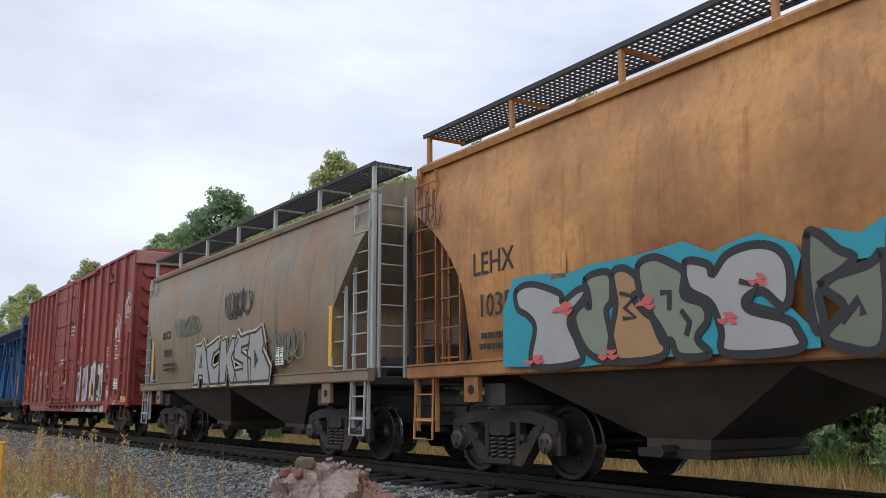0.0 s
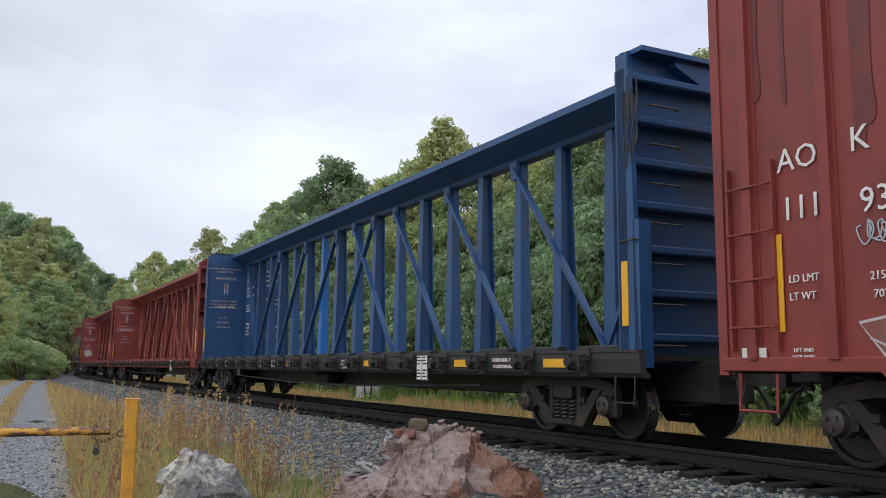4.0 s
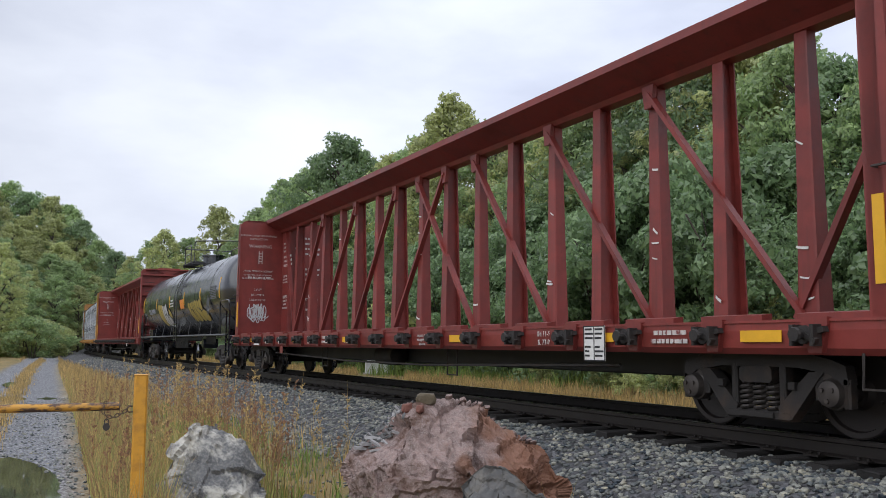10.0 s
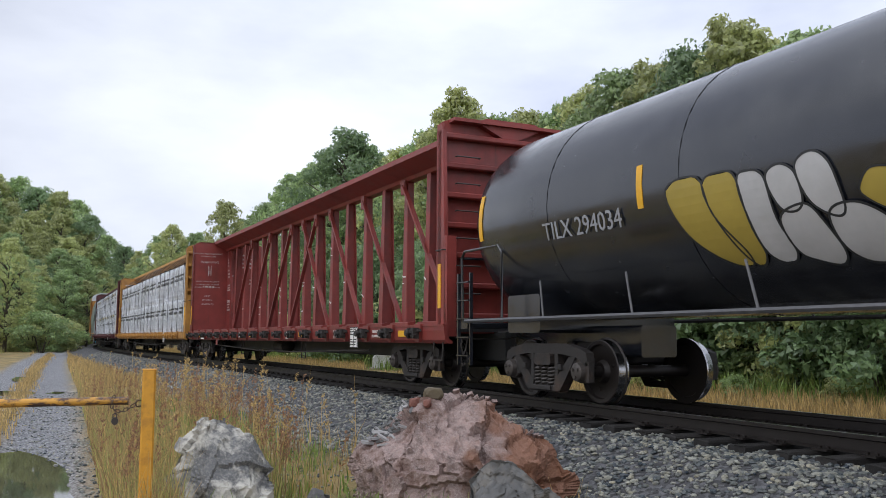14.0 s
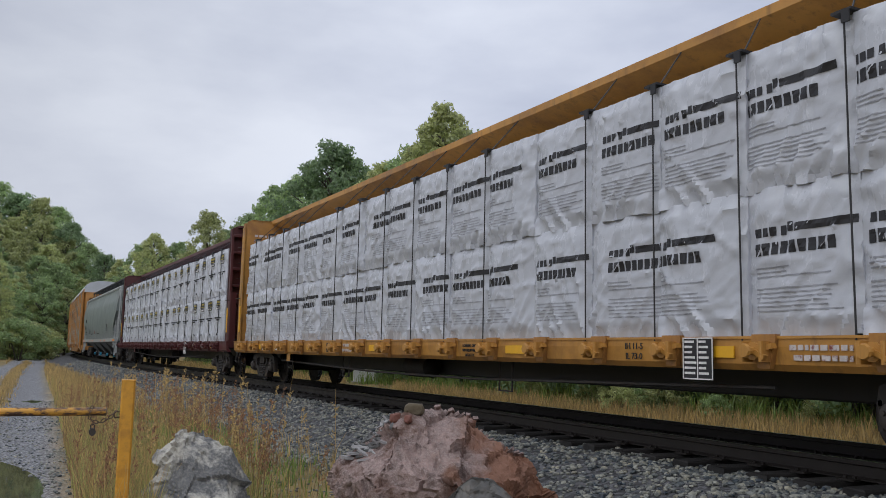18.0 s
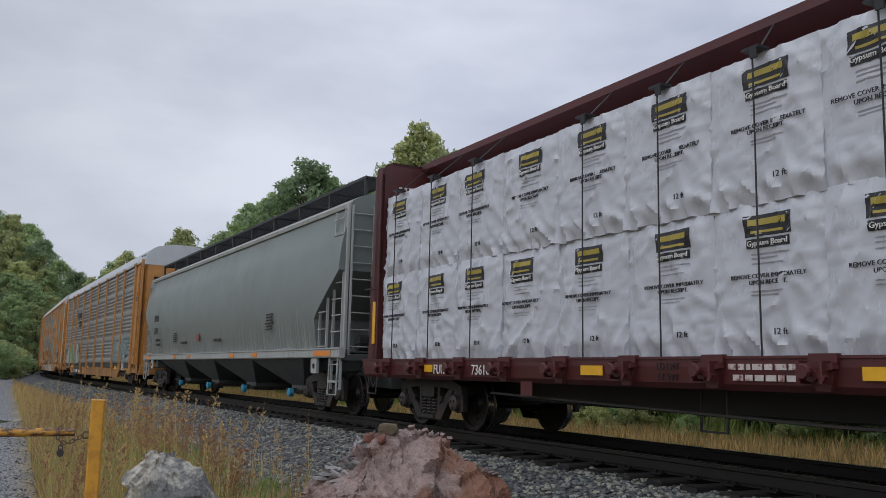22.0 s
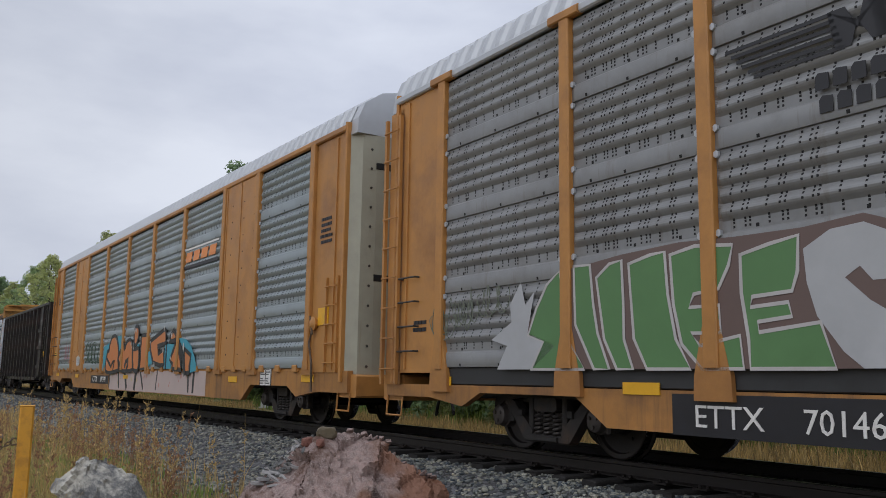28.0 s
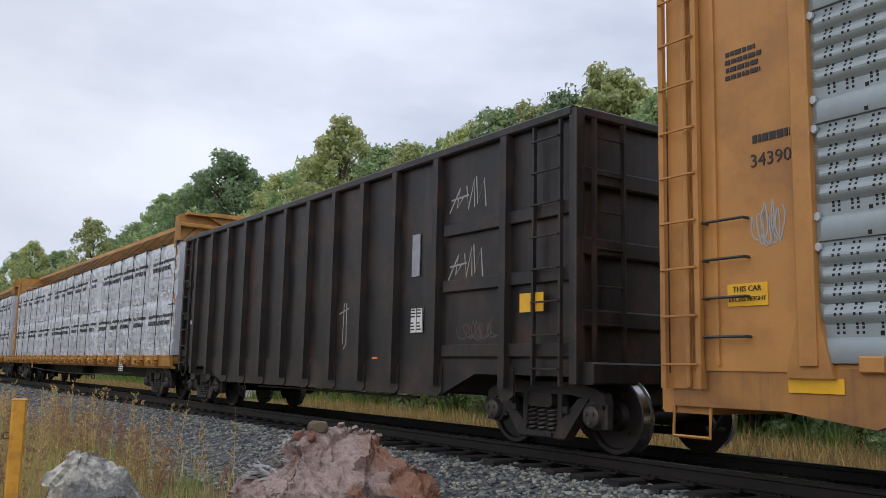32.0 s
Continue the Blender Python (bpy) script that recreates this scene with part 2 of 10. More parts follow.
# rail and tie colours lowered to hold the shadow of the passing train
m_rail = material("brown_rail_steel", (0.020, 0.016, 0.014), 0.55, metal=0.4, grain=7, vary=0.3, bump=0.1)
m_railtop = material("worn_rail_head", (0.34, 0.33, 0.32), 0.3, metal=0.9, grain=6, vary=0.15, bump=0.02)
m_tie = material("creosoted_timber", (0.014, 0.012, 0.011), 0.75, grain=5, vary=0.4, stretch=(1, 8, 8), bump=0.4, bump_scale=14, per_object=0.3)
m_stone = material("grey_ballast_stone", (0.145, 0.146, 0.154), 0.42, grain=14, vary=0.3, second=(0.25, 0.215, 0.17), second_at=0.62, second_scale=7, bump=0.35, bump_scale=30, island=0.85)
m_pink = material("pink_granite", (0.27, 0.19, 0.172), 0.68, grain=9, vary=0.5, second=(0.10, 0.05, 0.034), second_at=0.565, second_soft=0.05, second_scale=2.2, streak=(0.075, 0.045, 0.032), streak_at=0.67, bump=1.0, bump_scale=30, fine=(0.34, 0.275, 0.26))
nt = m_pink.node_tree
side_rust, side_at, side_noise, side_sum, side_ramp, side_sep = (nt.nodes.new(k) for k in ("ShaderNodeMix", "ShaderNodeTexCoord", "ShaderNodeTexNoise", "ShaderNodeMath", "ShaderNodeMapRange", "ShaderNodeSeparateXYZ"))
side_rust.data_type, side_sum.operation = "RGBA", "MULTIPLY_ADD"
side_noise.inputs["Scale"].default_value, side_noise.inputs["Detail"].default_value, side_sum.inputs[1].default_value = 3.2, 7.0, 1.5
side_ramp.inputs["From Min"].default_value, side_ramp.inputs["From Max"].default_value, side_ramp.inputs["To Max"].default_value = 0.92, 1.22, 0.85
nt.links.new(side_at.outputs["Object"], side_sep.inputs[0])
nt.links.new(side_at.outputs["Object"], side_noise.inputs["Vector"])
nt.links.new(side_noise.outputs["Fac"], side_sum.inputs[0])
nt.links.new(side_sep.outputs["X"], side_sum.inputs[2])
nt.links.new(side_sum.outputs[0], side_ramp.inputs["Value"])
nt.links.new(side_ramp.outputs["Result"], side_rust.inputs[0])
pink_bsdf = next(n for n in nt.nodes if n.type == "BSDF_PRINCIPLED")
nt.links.new(pink_bsdf.inputs["Base Color"].links[0].from_socket, side_rust.inputs[6])
side_rust.inputs[7].default_value = (0.21, 0.092, 0.05, 1)
nt.links.new(side_rust.outputs[2], pink_bsdf.inputs["Base Color"])
m_greyrock = material("lichen_grey_rock", (0.13, 0.132, 0.135), 0.75, grain=5, vary=0.35, second=(0.50, 0.48, 0.43), second_at=0.53, second_soft=0.05, second_scale=3.0, bump=0.7, bump_scale=26, fine=(0.26, 0.255, 0.24))
m_darkrock = material("dark_wet_rock", (0.10, 0.10, 0.10), 0.6, grain=5, vary=0.35, second=(0.17, 0.14, 0.10), second_scale=2.0, bump=0.7, bump_scale=12)
m_gate = material("yellow_gate_paint", (0.62, 0.30, 0.03), 0.5, grain=5, vary=0.15, second=(0.24, 0.10, 0.03), second_at=0.63, second_scale=4, streak=(0.30, 0.13, 0.03), streak_at=0.68, bump=0.1)
m_pipe = material("worn_yellow_pipe", (0.58, 0.29, 0.04), 0.5, grain=6, vary=0.2, second=(0.075, 0.04, 0.028), second_at=0.51, second_soft=0.04, second_scale=4.5, stretch=(1, 1, 3), bump=0.2)
m_chain = material("rusty_chain", (0.14, 0.10, 0.07), 0.6, metal=0.5, grain=20, vary=0.3)
m_box = material("white_cabinet_paint", (0.62, 0.64, 0.63), 0.5, grain=4, vary=0.08, streak=(0.40, 0.40, 0.38), bump=0.05)
# leaf colours lifted and greyed: the mist's paleness is mixed into them
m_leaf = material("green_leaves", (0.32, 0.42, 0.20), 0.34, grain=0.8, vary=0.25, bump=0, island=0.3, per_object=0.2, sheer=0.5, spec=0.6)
m_leaf2 = material("mist_paled_yellowing_leaves", (0.43, 0.46, 0.21), 0.34, grain=0.8, vary=0.25, bump=0, island=0.3, per_object=0.2, sheer=0.5, spec=0.6)
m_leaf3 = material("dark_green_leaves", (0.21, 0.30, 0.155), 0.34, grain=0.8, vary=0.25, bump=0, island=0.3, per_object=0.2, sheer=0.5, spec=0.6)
m_bark = material("tree_bark", (0.085, 0.07, 0.055), 0.85, grain=6, vary=0.3, stretch=(6, 6, 1), bump=0.6)
m_straw = material("dry_grass", (0.50, 0.35, 0.16), 0.7, grain=1.0, vary=0.25, bump=0, island=0.45, sheer=0.35)
m_straw2 = material("yellow_green_grass", (0.39, 0.37, 0.14), 0.7, grain=1.0, vary=0.25, bump=0, island=0.45, sheer=0.35)
m_rustweed = material("russet_weed", (0.34, 0.185, 0.11), 0.7, grain=1.0, vary=0.2, bump=0, island=0.4, sheer=0.3)
m_weed = material("green_weed", (0.20, 0.28, 0.07), 0.6, grain=1.0, vary=0.2, bump=0, island=0.4, sheer=0.3)


def spray(name, color):
    return material("spray_paint_" + name, color, 0.5, grain=3, vary=0.1, bump=0)


# ---------------------------------------------------------------- mesh helpers
class Build:
    """Collects corners and faces of one mesh."""

    def __init__(self):
        self.v, self.f = [], []

    def add(self, verts, faces):
        o = len(self.v)
        self.v.extend(verts)
        self.f.extend([tuple(i + o for i in f) for f in faces])
        return self

    def box(self, x0, x1, y0, y1, z0, z1, c=0.0):
        """A box; c cuts its long edges."""
        if x0 > x1: x0, x1 = x1, x0
        if y0 > y1: y0, y1 = y1, y0
        if z0 > z1: z0, z1 = z1, z0
        if c <= 0:
            v = [(x, y, z) for z in (z0, z1) for y in (y0, y1) for x in (x0, x1)]
            return self.add(v, [(0, 2, 3, 1), (4, 5, 7, 6), (0, 1, 5, 4), (2, 6, 7, 3), (0, 4, 6, 2), (1, 3, 7, 5)])
        d = (x1 - x0, y1 - y0, z1 - z0)
        a = d.index(max(d))
        c = min(c, min(d) * 0.45)
        lo, hi = [(y0, z0, y1, z1), (z0, x0, z1, x1), (x0, y0, x1, y1)][a], None
        p0, q0, p1, q1 = lo
        ring = [(p0 + c, q0), (p1 - c, q0), (p1, q0 + c), (p1, q1 - c), (p1 - c, q1), (p0 + c, q1), (p0, q1 - c), (p0, q0 + c)]
        l0, l1 = [(x0, x1), (y0, y1), (z0, z1)][a]
        put = [lambda l, p, q: (l, p, q), lambda l, p, q: (q, l, p), lambda l, p, q: (p, q, l)][a]
        v = [put(l, p, q) for l in (l0, l1) for p, q in ring]
        f = [(i, (i + 1) % 8, 8 + (i + 1) % 8, 8 + i) for i in range(8)] + [tuple(range(7, -1, -1)), tuple(range(8, 16))]
        return self.add(v, f)

    def beam(self, p, q, w, h, up=(0, 0, 1)):
        """A square bar from p to q."""
        p, q = Vector(p), Vector(q)
        d = (q - p).normalized()
        s = d.cross(Vector(up))
        s = s.normalized() if s.length > 1e-4 else Vector((1, 0, 0))
        t = s.cross(d).normalized()
        v = [tuple(e + s * (a * w / 2) + t * (b * h / 2)) for e in (p, q) for a, b in ((-1, -1), (1, -1), (1, 1), (-1, 1))]
        return self.add(v, [(3, 2, 1, 0), (4, 5, 6, 7), (0, 1, 5, 4), (1, 2, 6, 5), (2, 3, 7, 6), (3, 0, 4, 7)])

    def tube(self, pts, r, n=6, r1=None):
        """A round bar along points."""
        pts = [Vector(p) for p in pts]
        v, f = [], []
        for i, p in enumerate(pts):
            d = (pts[min(i + 1, len(pts) - 1)] - pts[max(i - 1, 0)]).normalized()
            s = d.cross(Vector((0, 0, 1)))
            s = s.normalized() if s.length > 1e-3 else Vector((1, 0, 0))
            t = s.cross(d).normalized()
            rr = r if r1 is None else r + (r1 - r) * i / max(1, len(pts) - 1)
            for k in range(n):
                a = 2 * math.pi * k / n
                v.append(tuple(p + s * (rr * math.cos(a)) + t * (rr * math.sin(a))))
        m = len(pts)
        for i in range(m - 1):
            for k in range(n):
                f.append((i * n + k, i * n + (k + 1) % n, (i + 1) * n + (k + 1) % n, (i + 1) * n + k))
        f.append(tuple(range(n - 1, -1, -1)))
        f.append(tuple(range((m - 1) * n, m * n)))
        return self.add(v, f)

    def lathe_y(self, rings, n=28, x=0.0, z=0.0, y=0.0):
        """Rings (y, radius) turned round the y axis."""
        v, f = [], []
        for yy, r in rings:
            for k in range(n):
                a = 2 * math.pi * k / n
                v.append((x + r * math.cos(a), y + yy, z + r * math.sin(a)))
        for i in range(len(rings) - 1):
            for k in range(n):
                f.append((i * n + k, i * n + (k + 1) % n, (i + 1) * n + (k + 1) % n, (i + 1) * n + k))
        f.append(tuple(range(n)))
        f.append(tuple(range(len(rings) * n - 1, (len(rings) - 1) * n - 1, -1)))
        return self.add(v, f)

    def prism(self, ring, axis, a, b):
        """A flat outline pushed from a to b along an axis; ring holds the two other coordinates in order."""
        put = {"x": lambda l, p: (l, p[0], p[1]), "y": lambda l, p: (p[0], l, p[1]), "z": lambda l, p: (p[0], p[1], l)}[axis]
        n = len(ring)
        v = [put(l, p) for l in (a, b) for p in ring]
        f = [(i, (i + 1) % n, n + (i + 1) % n, n + i) for i in range(n)] + [tuple(range(n - 1, -1, -1)), tuple(range(n, 2 * n))]
        return self.add(v, f)

    def mesh(self, name, mat, smooth=False, fix=True):
        me = bpy.data.meshes.new(name)
        me.from_pydata(self.v, [], self.f)
        if fix:
            bm = bmesh.new()
            bm.from_mesh(me)
            bmesh.ops.recalc_face_normals(bm, faces=bm.faces)
            bm.to_mesh(me)
            bm.free()
        if smooth:
            me.polygons.foreach_set("use_smooth", [True] * len(me.polygons))
            me.set_sharp_from_angle(angle=radians(38))
        me.materials.append(mat)
        me.update()
        return me


def part(name, b, mat, parent, label="", smooth=False, at=None):
    """One mesh under a thing or a part."""
    me = b if isinstance(b, bpy.types.Mesh) else b.mesh(name, mat, smooth)
    ob = new(name, me)
    ob.parent = parent
    if at is not None:
        ob.matrix_basis = at
    if label:
        ob["label"] = label
    return ob


def thing(name, label, category, group="", at=None, data=None, kind=""):
    ob = new(name, data)
    if at is not None:
        ob.matrix_basis = at
    return tagged(ob, label, category, group, kind)


LETTERS = {}


def text_mesh(words, size, mat, depth=0.004, name="lettering"):
    key = (words, size, mat.name)
    if key not in LETTERS:
        cu = bpy.data.curves.new(name, "FONT")
        cu.body, cu.size, cu.extrude, cu.resolution_u = words, size, depth, 2
        cu.align_x, cu.align_y = "CENTER", "CENTER"
        ob = bpy.data.objects.new(name, cu)
        scene.collection.objects.link(ob)
        bpy.context.view_layer.update()
        me = bpy.data.meshes.new_from_object(ob)
        bpy.data.objects.remove(ob)
        me.materials.clear()
        me.materials.append(mat)
        LETTERS[key] = me
    return LETTERS[key]


def side_text(words, size, mat, parent, x, z, y, tilt=0.0, squeeze=1.0):
    """Lettering on the side of a car that faces the road; tilt leans it back with the wall."""
    ob = part("lettering", text_mesh(words, size, mat), mat, parent)
    ob.matrix_basis = Matrix.Translation((x, y, z)) @ Euler((radians(90 - tilt), 0, radians(180))).to_matrix().to_4x4() @ Matrix.Diagonal((squeeze, 1, 1, 1))
    if size < 0.2:
        ob["kind"] = "stuff"
    return ob


def bars(parent, mat, x, z, y, w, h, rows, seed=0, depth=0.006, name="stencil"):
    """Rows of small writing too worn to read, as bars on the side of a car."""
    rnd = random.Random(seed)
    b = Build()
    for i in range(rows):
        zz = z + h / 2 - (i + 0.5) * h / rows
        t = h / rows * 0.27
        xx = -w / 2 * rnd.uniform(0.75, 1.0)
        end = w / 2 * rnd.uniform(0.6, 1.0)
        while xx < end:
            l = rnd.uniform(0.05, 0.16) * max(w, 0.5)
            b.box(x - xx, x - min(xx + l, end), y - 0.004, y + depth, zz - t, zz + t)
            xx += l + 0.03 * max(w, 0.5)
    ob = part(name, b, mat, parent)
    ob["kind"] = "stuff"
    return ob


def ribbon(b, pts, width, y):
    """A flat brush stroke in the x, z plane through points, facing y."""
    pts = [Vector((p[0], 0, p[1])) for p in pts]
    n = len(pts)
    v, f = [], []
    for i, p in enumerate(pts):
        d = (pts[min(i + 1, n - 1)] - pts[max(i - 1, 0)])
        d = d.normalized() if d.length > 1e-6 else Vector((1, 0, 0))
        s = Vector((-d.z, 0, d.x)) * width / 2
        e = d * (width * 0.35 if i == n - 1 else -width * 0.35 if i == 0 else 0)
        for sg in (1, -1):
            q = p + s * sg * (0.85 if i in (0, n - 1) else 1) + e
            v.append((q.x, y, q.z))
            v.append((q.x, y - 0.004, q.z))
    for i in range(n - 1):
        a, c = i * 4, (i + 1) * 4
        f += [(a, c, c + 2, a + 2), (a + 1, a + 3, c + 3, c + 1), (a, a + 1, c + 1, c), (a + 2, c + 2, c + 3, a + 3)]
    b.add(v, f)
    return b


# letter strokes in a unit box, x to the right
STROKES = {
    "A": [[(0, 0), (0.25, 0.5), (0.5, 1), (0.75, 0.5), (1, 0)], [(0.25, 0.35), (0.75, 0.35)]],
    "C": [[(0.95, 0.85), (0.6, 1), (0.2, 0.85), (0.05, 0.5), (0.2, 0.12), (0.6, 0), (0.95, 0.15)]],
    "K": [[(0.1, 0), (0.1, 1)], [(0.95, 1), (0.2, 0.5), (0.95, 0)]],
    "S": [[(0.9, 0.85), (0.5, 1), (0.12, 0.8), (0.3, 0.55), (0.75, 0.45), (0.9, 0.2), (0.5, 0), (0.05, 0.15)]],
    "O": [[(0.5, 1), (0.1, 0.75), (0.1, 0.25), (0.5, 0), (0.9, 0.25), (0.9, 0.75), (0.5, 1)]],
    "I": [[(0.5, 0), (0.5, 1)]],
    "N": [[(0.1, 0), (0.1, 1), (0.9, 0), (0.9, 1)]],
    "E": [[(0.95, 1), (0.1, 0.95), (0.1, 0.5), (0.1, 0.05), (0.95, 0)], [(0.1, 0.5), (0.75, 0.5)]],
    "R": [[(0.1, 0), (0.1, 1), (0.7, 0.95), (0.9, 0.75), (0.65, 0.5), (0.15, 0.45)], [(0.5, 0.45), (0.95, 0)]],
    "T": [[(0.05, 1), (0.95, 1)], [(0.5, 1), (0.5, 0)]],
    "M": [[(0.05, 0), (0.15, 1), (0.5, 0.35), (0.85, 1), (0.95, 0)]],
    "L": [[(0.1, 1), (0.1, 0.05), (0.95, 0)]],
    "U": [[(0.1, 1), (0.1, 0.25), (0.5, 0), (0.9, 0.25), (0.9, 1)]],
    "Z": [[(0.05, 1), (0.95, 0.95), (0.1, 0.05), (0.95, 0)]],
}


def graffiti(parent, word, x, z, w, h, y, fill, outline, halo=None, fat=0.26, seed=0, lean=0.15, at=None):
    """A painted piece of fat outlined letters. x: its left end, from which it runs towards the car's leading end."""
    rnd = random.Random(seed)
    lw = w / len(word)
    layers = [(outline, fat * 1.5, 0.004), (fill, fat, 0.008)]
    if halo:
        layers.insert(0, (halo, fat * 2.3, 0.0))
    shapes = []
    for i, ch in enumerate(word):
        ox, oz, sc = i * lw, rnd.uniform(-0.06, 0.06) * h, rnd.uniform(0.92, 1.12)
        for st in STROKES[ch]:
            pts = []
            for k in range(len(st) - 1):
                for q in (0,):
                    a = st[k][0] + (st[k + 1][0] - st[k][0]) * q
                    c = st[k][1] + (st[k + 1][1] - st[k][1]) * q
                    pts.append((a, c))
            pts.append(st[-1])
            for _ in range(1):
                cut = [pts[0]]
                for p, q in zip(pts[:-1], pts[1:]):
                    cut += [(p[0] * 0.75 + q[0] * 0.25, p[1] * 0.75 + q[1] * 0.25), (p[0] * 0.25 + q[0] * 0.75, p[1] * 0.25 + q[1] * 0.75)]
                pts = cut + [pts[-1]]
            shapes.append([(x - (ox + (a * 0.92 + lean * (c - 0.5)) * lw * 1.0), z + oz + c * h * sc) for a, c in pts])
    for k, (mat, wd, dy) in enumerate(layers):
        b = Build()
        for s in shapes:
            ribbon(b, s, wd * min(lw * 1.3, h), y + dy)
        ob = part("graffiti_" + ("halo", "outline", "fill")[k + 3 - len(layers)], b.mesh("graffiti", mat, fix=False), mat, parent, at=at)


def rounded(pts, steps=5):
    """A smooth closed line through points."""
    n, out = len(pts), []
    for i in range(n):
        p0, p1, p2, p3 = (Vector(pts[(i + j) % n]) for j in (-1, 0, 1, 2))
        for k in range(steps):
            t = k / steps
            out.append(tuple(0.5 * ((2 * p1) + (p2 - p0) * t + (2 * p0 - 5 * p1 + 4 * p2 - p3) * t * t + (3 * p1 - p0 - 3 * p2 + p3) * t ** 3)))
    return out


def blob(parent, pts, mat, y, edge=None, width=0.04, soft=True, name="graffiti_letter", bands=10):
    """One sprayed shape in x, z with a dark edge; y is a depth or a function of height."""
    line = rounded(pts) if soft else list(pts)
    at = y if callable(y) else (lambda z: y)
    b = Build()
    if callable(y):
        z0, z1 = min(p[1] for p in line), max(p[1] for p in line)
        rows = []
        for k in range(bands + 1):
            z = z0 + (z1 - z0) * (0.02 + 0.96 * k / bands)
            hits = []
            for p, q in zip(line, line[1:] + line[:1]):
                if (p[1] - z) * (q[1] - z) < 0:
                    hits.append(p[0] + (q[0] - p[0]) * (z - p[1]) / (q[1] - p[1]))
            if len(hits) > 1:
                rows.append((min(hits), max(hits), z))
        for lo, hi, z in rows:
            b.v += [(lo, at(z), z), (hi, at(z), z)]
        b.f = [(2 * i, 2 * i + 1, 2 * i + 3, 2 * i + 2) for i in range(len(rows) - 1)]
    else:
        b.v = [(p[0], y, p[1]) for p in line]
        b.f = [tuple(range(len(line)))]
    ob = part(name, b.mesh(name, mat, fix=False), mat, parent)
    if edge:
        stroke(ob, line + line[:1], edge, lambda z: at(z) + 0.003, width, "graffiti_edge")
    return ob


def stroke(parent, pts, mat, y, width, name="graffiti_line", soft=False):
    """One sprayed line in x, z."""
    if soft:
        ends = [pts[0], *pts, pts[-1]]
        fine = []
        for i in range(1, len(ends) - 2):
            p0, p1, p2, p3 = (Vector(ends[j]) for j in (i - 1, i, i + 1, i + 2))
            for k in range(5):
                t = k / 5
                fine.append(tuple(0.5 * ((2 * p1) + (p2 - p0) * t + (2 * p0 - 5 * p1 + 4 * p2 - p3) * t * t + (3 * p1 - p0 - 3 * p2 + p3) * t ** 3)))
        pts = fine + [pts[-1]]
    b = ribbon(Build(), pts, width, 0.0)
    b.v = [(x, (y(z) if callable(y) else y) + d, z) for x, d, z in b.v]
    return part(name, b.mesh(name, mat, fix=False), mat, parent)


def placed(x, z, w, h, rise=0.0):
    """Turns places in a unit box (left to right, up) into the car's side."""
    return lambda pts: [(x - w * u, z + (h + rise * u) * v) for u, v in pts]


def scrawl(parent, x, z, w, h, y, mat, seed, width=0.035, strokes=3, at=None):
    """A quick hand-sprayed tag of loops."""
    rnd = random.Random(seed)
    b = Build()
    for s in range(strokes):
        n = rnd.randint(11, 17)
        x0, x1 = rnd.uniform(0, 0.3), rnd.uniform(0.6, 1)
        pts = []
        for i in range(n):
            t = i / (n - 1)
            pts.append((x - w * (x0 + (x1 - x0) * t + 0.09 * math.cos(i * 1.75 + s)), z + h * (0.5 + 0.48 * math.sin(i * 1.75 + s) * rnd.uniform(0.45, 1))))
        fine = []
        for i in range(n - 1):
            p0, p1, p2, p3 = (Vector(pts[max(0, min(n - 1, j))]) for j in (i - 1, i, i + 1, i + 2))
            for k in range(4):
                t = k / 4
                fine.append(tuple(0.5 * ((2 * p1) + (p2 - p0) * t + (2 * p0 - 5 * p1 + 4 * p2 - p3) * t * t + (3 * p1 - p0 - 3 * p2 + p3) * t ** 3)))
        ribbon(b, fine, width * (0.62 if width < 0.07 else 0.8), y)
    return part("graffiti_tag", b.mesh("graffiti_tag", mat, fix=False), mat, parent, at=at)


# ---------------------------------------------------------------- the line of the track
_S = np.arange(-80.0, 760.0, 1.0)


def turn_at(s):
    return BEND_NEAR * s + BEND_FAR * 12 * np.logaddexp(0, (s - BEND_AT) / 12)


_T = turn_at(_S[:-1] + 0.5)
_X = np.concatenate([[0], np.cumsum(np.sin(_T))])
_Y = np.concatenate([[0], np.cumsum(np.cos(_T))])
_X += TRACK_X - np.interp(0, _S, _X)
_Y -= np.interp(0, _S, _Y)


def on_track(s, d=0.0, z=0.0):
    """The place s metres along the line and d metres beyond it (towards the wood; negative: towards the road)."""
    th = float(turn_at(s))
    return (float(np.interp(s, _S, _X)) + d * math.cos(th), float(np.interp(s, _S, _Y)) - d * math.sin(th), z)


def track_pose(s, z=0.0):
    x, y, _ = on_track(s)
    return pose(x, y, z, 0, 0, 90 - math.degrees(float(turn_at(s))))

# ---------------------------------------------------------------- ground, road, track
ROAD_Z = -0.66


def smooth01(a, b, x):
    t = np.clip((x - a) / (b - a), 0, 1)
    return t * t * (3 - 2 * t)


def across(x, y):
    """Metres beyond the track's centre line (negative on the road's side), and along it."""
    s = np.interp(y, _Y[:520], _S[:520])
    th = turn_at(s)
    return (x - np.interp(s, _S, _X)) * np.cos(th), s


def puddle_at(x, y):
    """How much of a puddle lies here, 0 to 1."""
    d = -9.0
    for px, py, rx, ry in PUDDLES:
        d = np.maximum(d, 1 - ((x - px) / rx) ** 2 - ((y - py) / ry) ** 2)
    return d


PUDDLES = [(-0.45, 9.7, 1.0, 3.9), (-0.25, 27.3, 0.6, 1.3), (1.12, 27.5, 0.42, 1.1), (0.15, 36.0, 0.4, 2.2), (-0.4, 19.5, 0.3, 1.2)]


